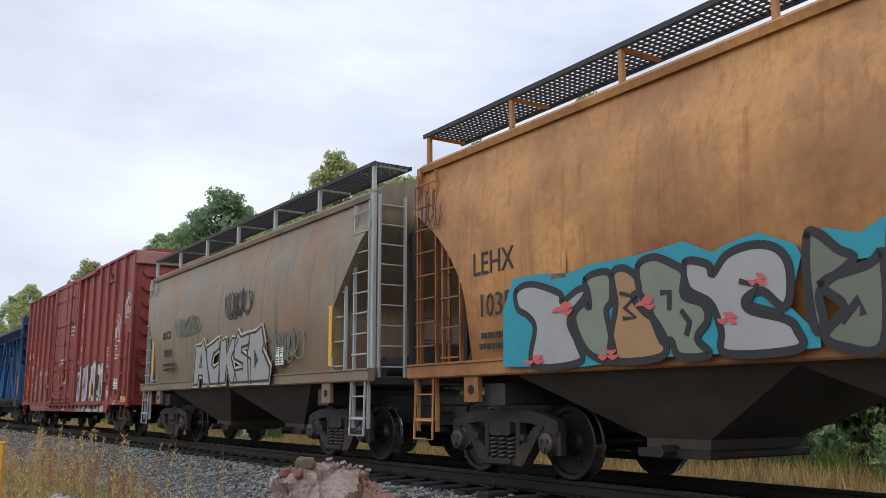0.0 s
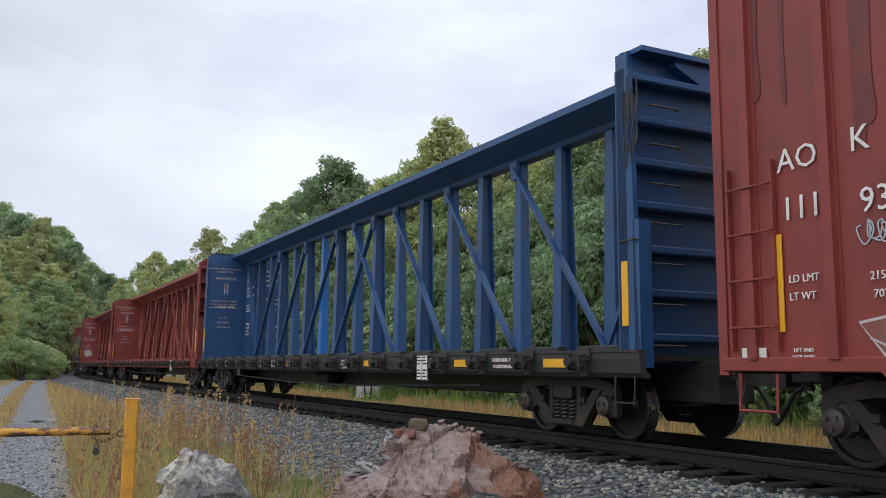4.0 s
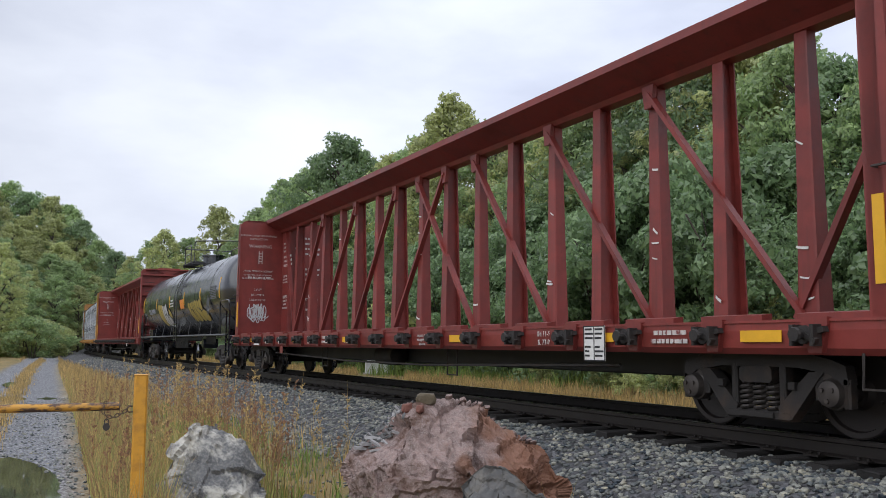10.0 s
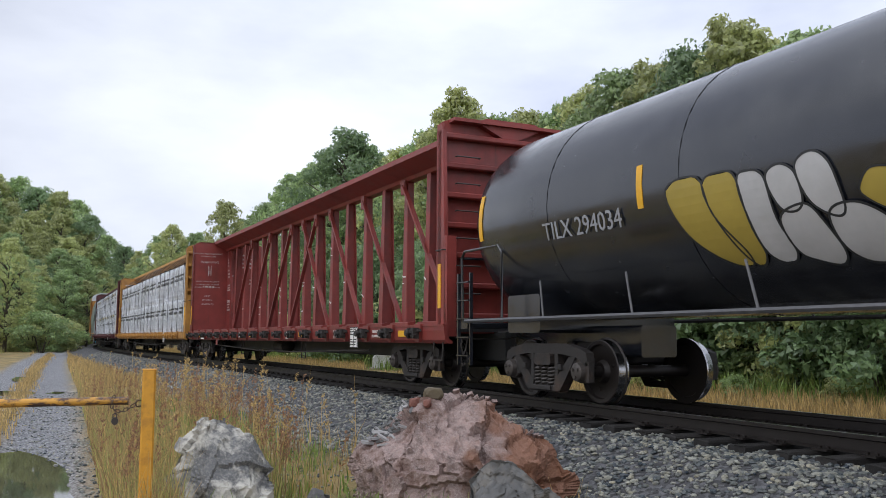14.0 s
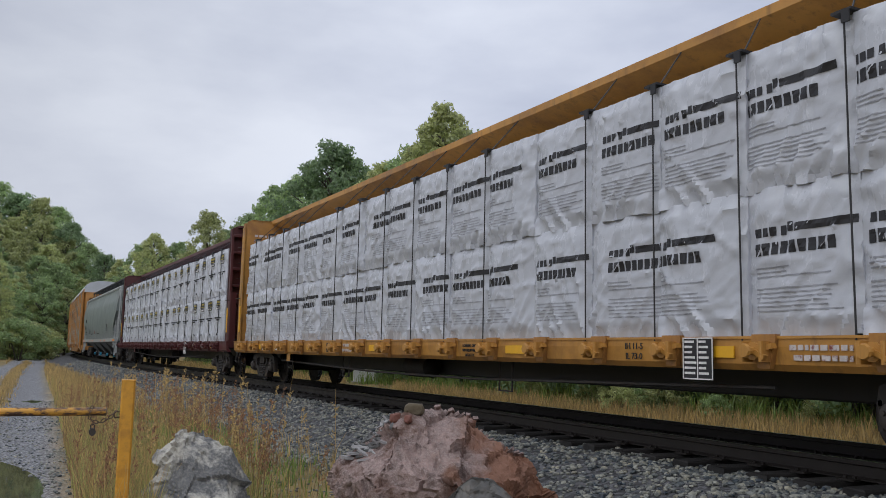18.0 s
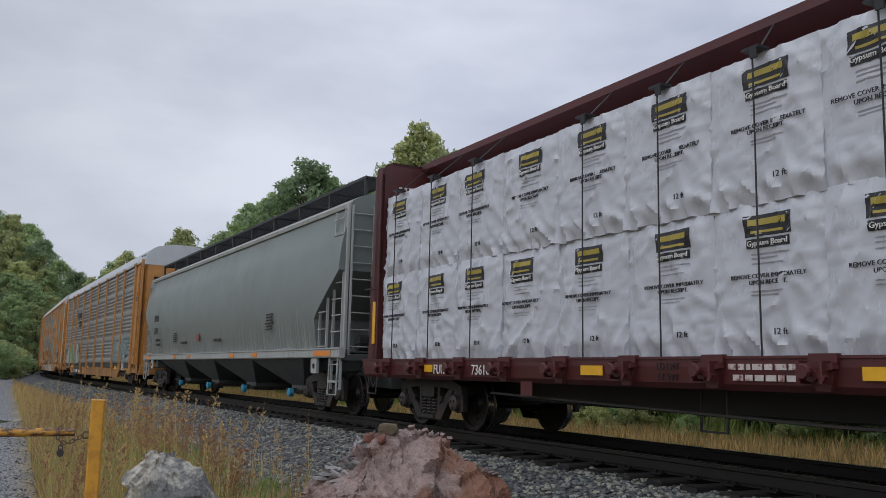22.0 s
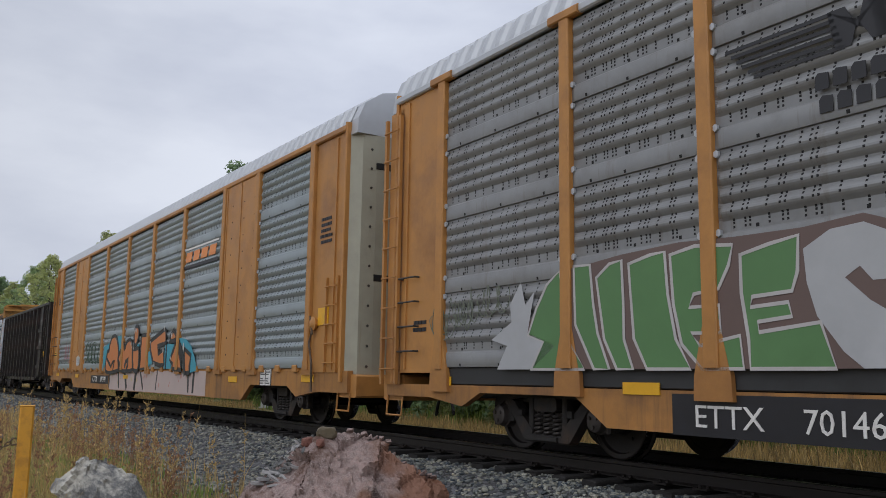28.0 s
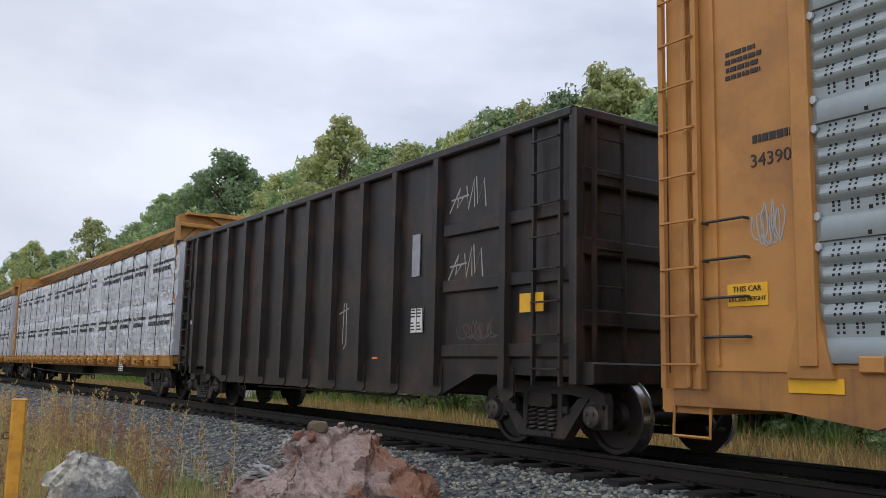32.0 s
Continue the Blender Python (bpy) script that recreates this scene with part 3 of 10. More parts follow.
def road_mask(x, y):
    """1 on the gravel road, which runs beside the track."""
    d, s = across(x, y)
    c = d + 8.9 - 0.05 * np.clip(s, 0, 76)
    return 1 - smooth01(1.1, 1.6, np.abs(c)), c


def ground_height(x, y):
    d, s = across(x, y)
    bank = smooth01(-3.4, -1.75, d) * (1 - smooth01(1.75, 3.2, d))
    z = ROAD_Z + bank * (0.41)
    z = z + (1 - bank) * 0.10 * smooth01(2.5, 6, d)
    road, c = road_mask(x, y)
    z = z - 0.05 * road * (1 - smooth01(0.2, 0.6, np.abs(np.abs(c) - 0.75)))
    z = z - 0.09 * np.clip(puddle_at(x, y) * 1.5, 0, 1)
    verge = smooth01(-7.0, -6.0, d) * (1 - smooth01(-4.0, -3.2, d))
    z = z + 0.06 * verge * (np.sin(x * 2.1 + y * 0.7) * np.sin(y * 1.3 - x))
    z = z + 7.0 * smooth01(14, 70, d) + 10 * smooth01(-22, -90, d) + 7.0 * smooth01(120, 260, y)
    z = z + 0.02 * np.sin(x * 7.3 + 2 * np.sin(y * 3.1)) * np.sin(y * 5.9 + x)
    return z


def spaced(stops):
    out = []
    for (a, b, step) in stops:
        out.extend(np.arange(a, b, step))
    return np.array(out + [stops[-1][1]])


def ground_sheet():
    gx = spaced([(-900, -120, 60), (-120, -24, 6), (-24, -6, 0.8), (-6, 12, 0.2), (12, 30, 0.8), (30, 120, 6), (120, 900, 60)])
    gy = spaced([(-900, -60, 60), (-60, -4, 4), (-4, 2, 0.5), (2, 34, 0.25), (34, 70, 0.8), (70, 180, 3), (180, 900, 60)])
    X, Y = np.meshgrid(gx, gy)
    Z = ground_height(X, Y)
    nx, ny = len(gx), len(gy)
    me = bpy.data.meshes.new("ground")
    v = np.stack([X, Y, Z], -1).reshape(-1, 3)
    idx = np.arange(nx * ny).reshape(ny, nx)
    f = np.stack([idx[:-1, :-1], idx[:-1, 1:], idx[1:, 1:], idx[1:, :-1]], -1).reshape(-1, 4)
    me.from_pydata(v.tolist(), [], f.tolist())
    me.polygons.foreach_set("use_smooth", [True] * len(me.polygons))
    d, s = across(X, Y)
    road, c = road_mask(X, Y)
    ballast = smooth01(-4.3, -3.2, d + 0.5 * np.sin(Y * 1.7) * np.sin(X * 2.3)) * (1 - smooth01(2.5, 3.4, d))
    track = road * (0.35 + 0.65 * smooth01(0.12, 0.35, np.abs(c)))
    wet = np.clip(puddle_at(X, Y) * 2, 0, 1)
    col = me.color_attributes.new("cover", "FLOAT_COLOR", "POINT")
    col.data.foreach_set("color", np.stack([ballast, track, wet, np.ones_like(wet)], -1).astype(np.float32).ravel())
    return me


def ground_material():
    m = bpy.data.materials.new("ground_cover")
    m.use_nodes = True
    nt = m.node_tree
    nt.nodes.clear()
    add, link = nt.nodes.new, nt.links.new
    out, bs = add("ShaderNodeOutputMaterial"), add("ShaderNodeBsdfPrincipled")
    tc = add("ShaderNodeTexCoord")
    at = add("ShaderNodeAttribute")
    at.attribute_name = "cover"
    sep = add("ShaderNodeSeparateColor")
    link(at.outputs["Color"], sep.inputs["Color"])

    def noise_col(scale, detail, stops):
        n = add("ShaderNodeTexNoise")
        n.inputs["Scale"].default_value, n.inputs["Detail"].default_value = scale, detail
        link(tc.outputs["Object"], n.inputs["Vector"])
        r = add("ShaderNodeValToRGB")
        el = r.color_ramp.elements
        while len(el) < len(stops):
            el.new(0.5)
        for e, (p, c) in zip(el, stops):
            e.position, e.color = p, (*c, 1)
        link(n.outputs["Fac"], r.inputs["Fac"])
        return r.outputs["Color"], n

    def mix(fac, a, b):
        x = add("ShaderNodeMix")
        x.data_type = "RGBA"
        link(fac, x.inputs[0]), link(a, x.inputs[6]), link(b, x.inputs[7])
        return x.outputs[2]

    grass, _ = noise_col(0.9, 9, [(0.3, (0.09, 0.085, 0.03)), (0.5, (0.22, 0.16, 0.06)), (0.68, (0.32, 0.22, 0.085))])
    vor = add("ShaderNodeTexVoronoi")
    vor.inputs["Scale"].default_value = 22
    link(tc.outputs["Object"], vor.inputs["Vector"])
    r = add("ShaderNodeValToRGB")
    r.color_ramp.elements[0].color, r.color_ramp.elements[1].color = (0.010, 0.010, 0.011, 1), (0.11, 0.11, 0.118, 1)
    bw = add("ShaderNodeSeparateColor")
    link(vor.outputs["Color"], bw.inputs["Color"])
    link(bw.outputs[0], r.inputs["Fac"])
    gravel, _ = noise_col(24, 10, [(0.36, (0.06, 0.062, 0.07)), (0.5, (0.16, 0.163, 0.175)), (0.64, (0.32, 0.32, 0.33))])
    col = mix(sep.outputs["Green"], grass, gravel)
    col = mix(sep.outputs["Red"], col, r.outputs["Color"])
    link(col, bs.inputs["Base Color"])
    rough = add("ShaderNodeMapRange")
    rough.inputs["To Min"].default_value, rough.inputs["To Max"].default_value = 0.85, 0.35
    link(sep.outputs["Blue"], rough.inputs["Value"])
    link(rough.outputs["Result"], bs.inputs["Roughness"])
    bn = add("ShaderNodeTexNoise")
    bn.inputs["Scale"].default_value, bn.inputs["Detail"].default_value = 26, 6
    link(tc.outputs["Object"], bn.inputs["Vector"])
    b = add("ShaderNodeBump")
    b.inputs["Strength"].default_value, b.inputs["Distance"].default_value = 0.7, 0.04
    link(bn.outputs["Fac"], b.inputs["Height"])
    link(b.outputs["Normal"], bs.inputs["Normal"])
    link(bs.outputs[0], out.inputs["Surface"])
    return m


ground_me = ground_sheet()
ground_me.materials.append(ground_material())
ground = tagged(new("ground", ground_me), "gravel road, dry grass verge and ballast bed", "ground", kind="structure")


def gz(x, y):
    return float(ground_height(np.array(x, float), np.array(y, float)))


def water_material():
    m = bpy.data.materials.new("puddle_water")
    m.use_nodes = True
    bs = m.node_tree.nodes["Principled BSDF"]
    bs.inputs["Base Color"].default_value = (0.06, 0.055, 0.04, 1)
    bs.inputs["Roughness"].default_value = 0.03
    bs.inputs["Specular IOR Level"].default_value = 0.9
    return m


m_water = water_material()
for px, py, rx, ry in PUDDLES:
    b = Build()
    n = 40
    ring = [(px + rx * 1.1 * math.cos(2 * math.pi * k / n), py + ry * 1.1 * math.sin(2 * math.pi * k / n)) for k in range(n)]
    zz = gz(px, py) + 0.06
    b.prism(ring, "z", zz - 0.01, zz)
    tagged(new("water", b.mesh("water", m_water)), "still brown puddle on the gravel road", "puddle", "puddles", "structure")

RAIL_PROFILE = [(-0.075, -0.172), (0.075, -0.172), (0.075, -0.16), (0.012, -0.145), (0.01, -0.05), (0.036, -0.04), (0.036, -0.006), (0.03, 0.0), (-0.03, 0.0), (-0.036, -0.006), (-0.036, -0.04), (-0.01, -0.05), (-0.012, -0.145), (-0.075, -0.16)]
for side in (-1, 1):
    b = Build()
    stations = list(np.arange(-60, 80, 2.0)) + list(np.arange(80, 520, 6.0))
    n = len(RAIL_PROFILE)
    for s in stations:
        for a, z in RAIL_PROFILE:
            b.v.append(on_track(s, side * 0.7535 + a, z))
    for i in range(len(stations) - 1):
        for k in range(n):
            b.f.append((i * n + k, i * n + (k + 1) % n, (i + 1) * n + (k + 1) % n, (i + 1) * n + k))
    me = b.mesh("rail", m_rail)
    me.materials.append(m_railtop)
    for p in me.polygons:
        if p.normal.z > 0.9 and p.center.z > -0.003:
            p.material_index = 1
    tagged(new("rail", me), "brown steel rail with a worn bright head", "rail", "rails", "structure")


def tie_mesh(seed):
    rnd = random.Random(seed)
    b = Build().box(-1.29, 1.29, -0.115, 0.115, -0.36, -0.178, 0.012)
    b.v = [(x + rnd.uniform(-0.012, 0.012), y + rnd.uniform(-0.008, 0.008), z + rnd.uniform(-0.006, 0.004)) for x, y, z in b.v]
    return b.mesh("tie", m_tie)


track_bed = thing("track_bed", "line of dark creosoted timber ties in ballast", "track", kind="structure")
TIES = [tie_mesh(k) for k in range(4)]
tie_rnd = random.Random(5)
rest = Build()
s = -6.0
while s < 320:
    x, y, _ = on_track(s)
    yaw = -math.degrees(float(turn_at(s))) + tie_rnd.uniform(-1.5, 1.5)
    z = tie_rnd.uniform(-0.012, 0.004)
    if s < 140:
        ob = new("tie", TIES[tie_rnd.randrange(4)])
        ob.parent, ob.matrix_basis = track_bed, pose(x, y, z, 0, 0, yaw)
    else:
        m = pose(x, y, z, 0, 0, yaw)
        t0 = Build().box(-1.29, 1.29, -0.115, 0.115, -0.36, -0.178)
        rest.add([tuple(m @ Vector(v)) for v in t0.v], t0.f)
    s += 0.53
part("far_ties", rest, m_tie, track_bed)["kind"] = "stuff"
s = -4.0
plates = Build()
while s < 40:
    for side in (-1, 1):
        m = pose(*on_track(s, side * 0.7535), 0, 0, -math.degrees(float(turn_at(s))))
        t0 = Build().box(-0.17, 0.17, -0.09, 0.09, -0.18, -0.160)
        for sx in (-0.1, 0.1):
            for sy in (-0.05, 0.05):
                t0.box(sx - 0.014, sx + 0.014, sy - 0.014, sy + 0.014, -0.16, -0.14)
        plates.add([tuple(m @ Vector(v)) for v in t0.v], t0.f)
    s += 0.53
part("tie_plates", plates, m_rail, track_bed)["kind"] = "stuff"


def stone_shapes(count, seed):
    rnd = random.Random(seed)
    out = []
    for _ in range(count):
        bm = bmesh.new()
        bmesh.ops.create_icosphere(bm, subdivisions=1, radius=1)
        sx, sy, sz = rnd.uniform(0.8, 1.3), rnd.uniform(0.65, 1.0), rnd.uniform(0.5, 0.8)
        vs = [(v.co.x * sx * rnd.uniform(0.75, 1.15), v.co.y * sy * rnd.uniform(0.75, 1.15), v.co.z * sz * rnd.uniform(0.75, 1.15)) for v in bm.verts]
        fs = [tuple(v.index for v in f.verts) for f in bm.faces]
        bm.free()
        out.append((np.array(vs), np.array(fs)))
    return out


STONES = stone_shapes(24, 3)


def scatter_stones(name, label, spots, mat, seed):
    """spots: rows of x, y, z, size."""
    rng = np.random.default_rng(seed)
    V, F, o = [], [], 0
    for x, y, z, r in spots:
        vs, fs = STONES[rng.integers(len(STONES))]
        a, t = rng.uniform(0, 6.283), rng.uniform(-0.5, 0.5)
        ca, sa, ct, st = math.cos(a), math.sin(a), math.cos(t), math.sin(t)
        R = np.array([[ca, -sa * ct, sa * st], [sa, ca * ct, -ca * st], [0, st, ct]])
        V.append(vs @ R.T * r + (x, y, z))
        F.append(fs + o)
        o += len(vs)
    me = bpy.data.meshes.new(name)
    me.from_pydata(np.concatenate(V).tolist(), [], np.concatenate(F).tolist())
    me.materials.append(mat)
    return tagged(new(name, me), label, "gravel", kind="stuff")


def ballast_spots(count, s0, s1, d0, d1, r0, r1, seed, bias=1.0):
    rng = np.random.default_rng(seed)
    s = s0 + (s1 - s0) * rng.random(count) ** bias
    d = rng.uniform(d0, d1, count)
    r = rng.uniform(r0, r1, count)
    th = turn_at(s)
    x = np.interp(s, _S, _X) + d * np.cos(th)
    y = np.interp(s, _S, _Y) - d * np.sin(th)
    z = ground_height(x, y) + r * 0.15
    return np.stack([x, y, z, r], 1)


scatter_stones("ballast", "loose crushed grey ballast stones beside the rails", np.concatenate([
    ballast_spots(17000, 2.5, 30, -3.9, -0.95, 0.018, 0.042, 1, 1.5),
    ballast_spots(3500, 3, 30, -0.65, 0.65, 0.018, 0.04, 2, 1.3),
    ballast_spots(2500, 3, 30, 0.9, 3.0, 0.02, 0.045, 3, 1.3),
    ballast_spots(5000, 28, 70, -3.9, -0.9, 0.03, 0.06, 4, 1.3)]), m_stone, 4)
rng0 = np.random.default_rng(9)
vx, vy = np.concatenate([rng0.uniform(-0.5, 4.2, 2600), rng0.uniform(-1.6, 1.6, 4200)]), np.concatenate([rng0.uniform(4.5, 14, 2600), rng0.uniform(8, 26, 4200)])
vr = rng0.uniform(0.008, 0.028, 6800)
keep = puddle_at(vx, vy) < -0.1
vx, vy, vr = vx[keep], vy[keep], vr[keep]
scatter_stones("verge_gravel", "scattered grey gravel on the verge", np.stack([vx, vy, ground_height(vx, vy) + vr * 0.2, vr], 1), m_stone, 8)

# ---------------------------------------------------------------- parts that all cars share
WHEEL_R, AXLE_X = 0.43, 0.885
CARS, WHEELS = [], []


def side_frame_mesh():
    b = Build()
    y0, y1 = 0.99, 1.11
    b.prism([(-1.06, 0.52), (-1.03, 0.68), (-0.88, 0.735), (-0.55, 0.80), (0.55, 0.80), (0.88, 0.735), (1.03, 0.68), (1.06, 0.52), (0.98, 0.50), (0.86, 0.60), (0.5, 0.655), (-0.5, 0.655), (-0.86, 0.60), (-0.98, 0.50)], "y", y0, y1)
    for s in (-1, 1):
        b.box(s * 0.985, s * 1.065, y0, y1, 0.30, 0.56, 0.02)
        b.box(s * 0.68, s * 0.77, y0, y1, 0.36, 0.62, 0.02)
        b.prism([(s * 0.80, 0.62), (s * 0.64, 0.62), (s * 0.26, 0.27), (s * 0.30, 0.16), (s * 0.42, 0.16)], "y", y0 - 0.01, y1 + 0.012)
        b.box(s * 0.27, s * 0.35, y0, y1 + 0.006, 0.22, 0.68, 0.015)
        b.box(s * 0.42, s * 0.50, y1, y1 + 0.05, 0.44, 0.52, 0.01)
    b.box(-0.40, 0.40, y0 - 0.02, y1 + 0.015, 0.135, 0.235, 0.02)
    b.box(-0.22, 0.22, y1, y1 + 0.045, 0.155, 0.215, 0.01)
    return b.mesh("side_frame", m_truck)


def springs_mesh():
    b = Build()
    for x in (0.0,):
        pts = []
        for k in range(41):
            a = 2 * math.pi * k / 8
            pts.append((x + 0.062 * math.cos(a), 1.07 + 0.062 * math.sin(a), 0.24 + 0.25 * k / 40))
        b.tube(pts, 0.019, 5)
    return b.mesh("coil_spring", m_spring)


def wheelset_mesh():
    b = Build()
    r = WHEEL_R
    for s in (-1, 1):
        prof = [(0.67, 0.12), (0.67, r - 0.07), (0.655, r - 0.06), (0.655, r + 0.024), (0.68, r + 0.026), (0.695, r + 0.004), (0.79, r - 0.006), (0.80, r - 0.02), (0.795, r - 0.065), (0.755, r - 0.08), (0.735, 0.16), (0.80, 0.125), (0.80, 0.09)]
        b.lathe_y([(s * y, q) for y, q in prof], 40)
    b.lathe_y([(-1.0, 0.075), (-0.85, 0.08), (0.85, 0.08), (1.0, 0.075)], 16)
    for k in range(3):
        a = 2.094 * k
        for s in (-1, 1):
            b.lathe_y([(s * 0.765, 0.02), (s * 0.742, 0.02)], 8, x=0.24 * math.cos(a), z=0.24 * math.sin(a))
    me = b.mesh("wheelset", m_wheel, True)
    me.materials.append(m_tread)
    for p in me.polygons:
        c = p.center
        if abs(math.hypot(c.x, c.z) - r) < 0.045 and 0.66 < abs(c.y) < 0.81 and math.hypot(p.normal.x, p.normal.z) > 0.6:
            p.material_index = 1
    return me


def cap_mesh():
    b = Build().lathe_y([(0.98, 0.15), (1.09, 0.15), (1.10, 0.135), (1.17, 0.12), (1.185, 0.10)], 18)
    for k in range(3):
        a = 2.094 * k + 0.5
        b.lathe_y([(1.18, 0.024), (1.205, 0.024)], 6, x=0.065 * math.cos(a), z=0.065 * math.sin(a))
    b.box(-0.14, 0.14, 0.985, 1.09, 0.10, 0.2, 0.02)
    return b.mesh("bearing_cap", m_cap, True)


SIDE_FRAME, SPRINGS, WHEELSET, CAP = side_frame_mesh(), springs_mesh(), wheelset_mesh(), cap_mesh()
BOLSTER = Build().box(-0.21, 0.21, -1.14, 1.14, 0.50, 0.66, 0.03).box(-0.3, 0.3, -0.35, 0.35, 0.6, 0.82, 0.03).box(-0.5, 0.5, -0.06, 0.06, 0.42, 0.5).mesh("truck", m_truck)
BRAKE_BEAM = Build().box(-0.42, -0.36, -0.75, 0.75, 0.36, 0.44, 0.01).box(0.36, 0.42, -0.75, 0.75, 0.36, 0.44, 0.01).mesh("brake_beam", m_truck)
FLIP = pose(0, 0, 0, 0, 0, 180)


def truck(car, x):
    """A two-axle truck under a car."""
    t = part("truck", BOLSTER, m_truck, car, "grimy cast steel truck, under-car shade in its colour", at=pose(x, 0, 0))
    for flip in (Matrix(), FLIP):
        part("side_frame", SIDE_FRAME, m_truck, t, at=flip)
        for sx in (-0.17, 0.0, 0.17):
            part("coil_spring", SPRINGS, m_spring, t, at=flip @ pose(sx, 0, 0))
        for sx in (-AXLE_X, AXLE_X):
            part("bearing_cap", CAP, m_cap, t, at=pose(sx, 0, WHEEL_R) @ flip)
    part("brake_beam", BRAKE_BEAM, m_truck, t)
    for sx in (-AXLE_X, AXLE_X):
        w = part("wheelset", WHEELSET, m_wheel, t, "dark steel wheels with bright treads", at=pose(sx, 0, WHEEL_R))
        WHEELS.append((w, car, sx))


def coupler_mesh():
    b = Build().box(0, 0.62, -0.09, 0.09, 0.74, 0.92, 0.02)
    b.prism([(0.55, -0.16), (0.80, -0.20), (0.95, -0.1), (0.88, -0.02), (0.80, 0.0), (0.86, 0.12), (0.78, 0.19), (0.6, 0.17)], "z", 0.70, 0.98)
    b.box(-0.1, 0.05, -0.28, 0.28, 0.66, 1.0, 0.03)
    return b.mesh("coupler", m_truck)


COUPLER = coupler_mesh()


def hose_mesh():
    b = Build()
    b.tube([(0.1, 0.35, 0.75), (0.3, 0.36, 0.66), (0.45, 0.33, 0.5), (0.58, 0.28, 0.36), (0.72, 0.2, 0.30), (0.85, 0.1, 0.33)], 0.025, 7)
    b.tube([(0.02, 0.42, 0.70), (0.12, 0.42, 0.72), (0.16, 0.40, 0.72)], 0.03, 7)
    return b.mesh("air_hose", m_hose)


HOSE = hose_mesh()
LEVER = Build().tube([(0.05, 1.38, 0.86), (0.1, 1.36, 0.86), (0.14, 0.5, 0.86), (0.2, 0.2, 0.92), (0.4, 0.12, 0.98)], 0.014, 6).tube([(0.05, 1.38, 0.86), (0.07, 1.40, 0.76), (0.07, 1.36, 0.60)], 0.016, 6).tube([(0.05, 1.30, 0.86), (0.07, 1.31, 0.70), (0.07, 1.36, 0.60)], 0.014, 6).mesh("uncoupling_lever", m_spring)


def ends(car, half):
    for flip in (Matrix(), FLIP):
        at = flip @ pose(half, 0, 0)
        part("coupler", COUPLER, m_truck, car, at=at)
        part("air_hose", HOSE, m_hose, car, at=at)
        part("uncoupling_lever", LEVER, m_spring, car, at=at)


def new_car(name, label, category, s0, s1, group=""):
    """A car that fills the line from s0 to s1 at the start."""
    mid = (s0 + s1) / 2
    car = thing(name, label, category, group, at=track_pose(mid))
    CARS.append((car, mid))
    return car, (s1 - s0) / 2


def ladder(parent, mat, x, y, z0, z1, w, n, along="x", name="ladder", r=0.013, rail=0.03):
    """A ladder with its rungs along x (on a side) or y (on an end)."""
    b = Build()
    for k in (-0.5, 0.5):
        if along == "x":
            b.box(x + k * w - rail / 2, x + k * w + rail / 2, y - 0.02, y + 0.03, z0, z1)
        else:
            b.box(x - 0.03, x + 0.03, y + k * w - rail / 2, y + k * w + rail / 2, z0, z1)
    rungs = []
    for i in range(n):
        z = z0 + (z1 - z0) * (i + 0.5) / n
        if along == "x":
            rungs.append([(x - w / 2, y, z), (x - w / 2, y + 0.05, z), (x + w / 2, y + 0.05, z), (x + w / 2, y, z)])
        else:
            rungs.append([(x, y - w / 2, z), (x, y + w / 2, z)])
    apart = parent.parent is None
    for line in rungs:
        if not apart:
            b.tube(line, r, 5)
    ob = part(name, b, mat, parent)
    for line in rungs if apart else ():
        part("rung", Build().tube(line, r, 5), mat, ob)
    return ob


def grab(parent, mat, x, y, z, w, name="grab_iron"):
    b = Build().tube([(x - w / 2, y, z), (x - w / 2, y + 0.07, z), (x + w / 2, y + 0.07, z), (x + w / 2, y, z)], 0.013, 5)
    return part(name, b, mat, parent)


def plaque(parent, mat, x, z, y, w, h, name="placard", label="", t=0.012):
    return part(name, Build().box(x - w / 2, x + w / 2, y, y + t, z - h / 2, z + h / 2), mat, parent, label)


def stencil_board(parent, x, z, y, w=0.42, h=0.42, dark=False):
    """A framed board with rows of worn small writing."""
    ob = plaque(parent, m_ink if dark else m_white, x, z, y, w, h, "data_board", "black data board with white print" if dark else "white framed data board", 0.008)
    ink = m_white if dark else m_ink
    rnd = random.Random(int(abs(x) * 100))
    b = Build()
    for r in range(7):
        zz = z + h * (0.40 - 0.125 * r)
        for c in (-0.44, 0.04):
            l = rnd.uniform(0.2, 0.4)
            if r in (3,) and not dark:
                continue
            b.box(x - c * w, x - (c + l) * w, y + 0.006, y + 0.011, zz - 0.028 * h, zz + 0.028 * h)
    for a0, a1, c0, c1 in ((-0.5, 0.5, 0.47, 0.5), (-0.5, 0.5, -0.5, -0.47), (-0.5, -0.47, -0.5, 0.5), (0.47, 0.5, -0.5, 0.5), (-0.015, 0.015, -0.5, 0.5)):
        b.box(x + a0 * w, x + a1 * w, y + 0.006, y + 0.012, z + c0 * h, z + c1 * h)
    part("data_panel", b, ink, ob)["kind"] = "stuff"


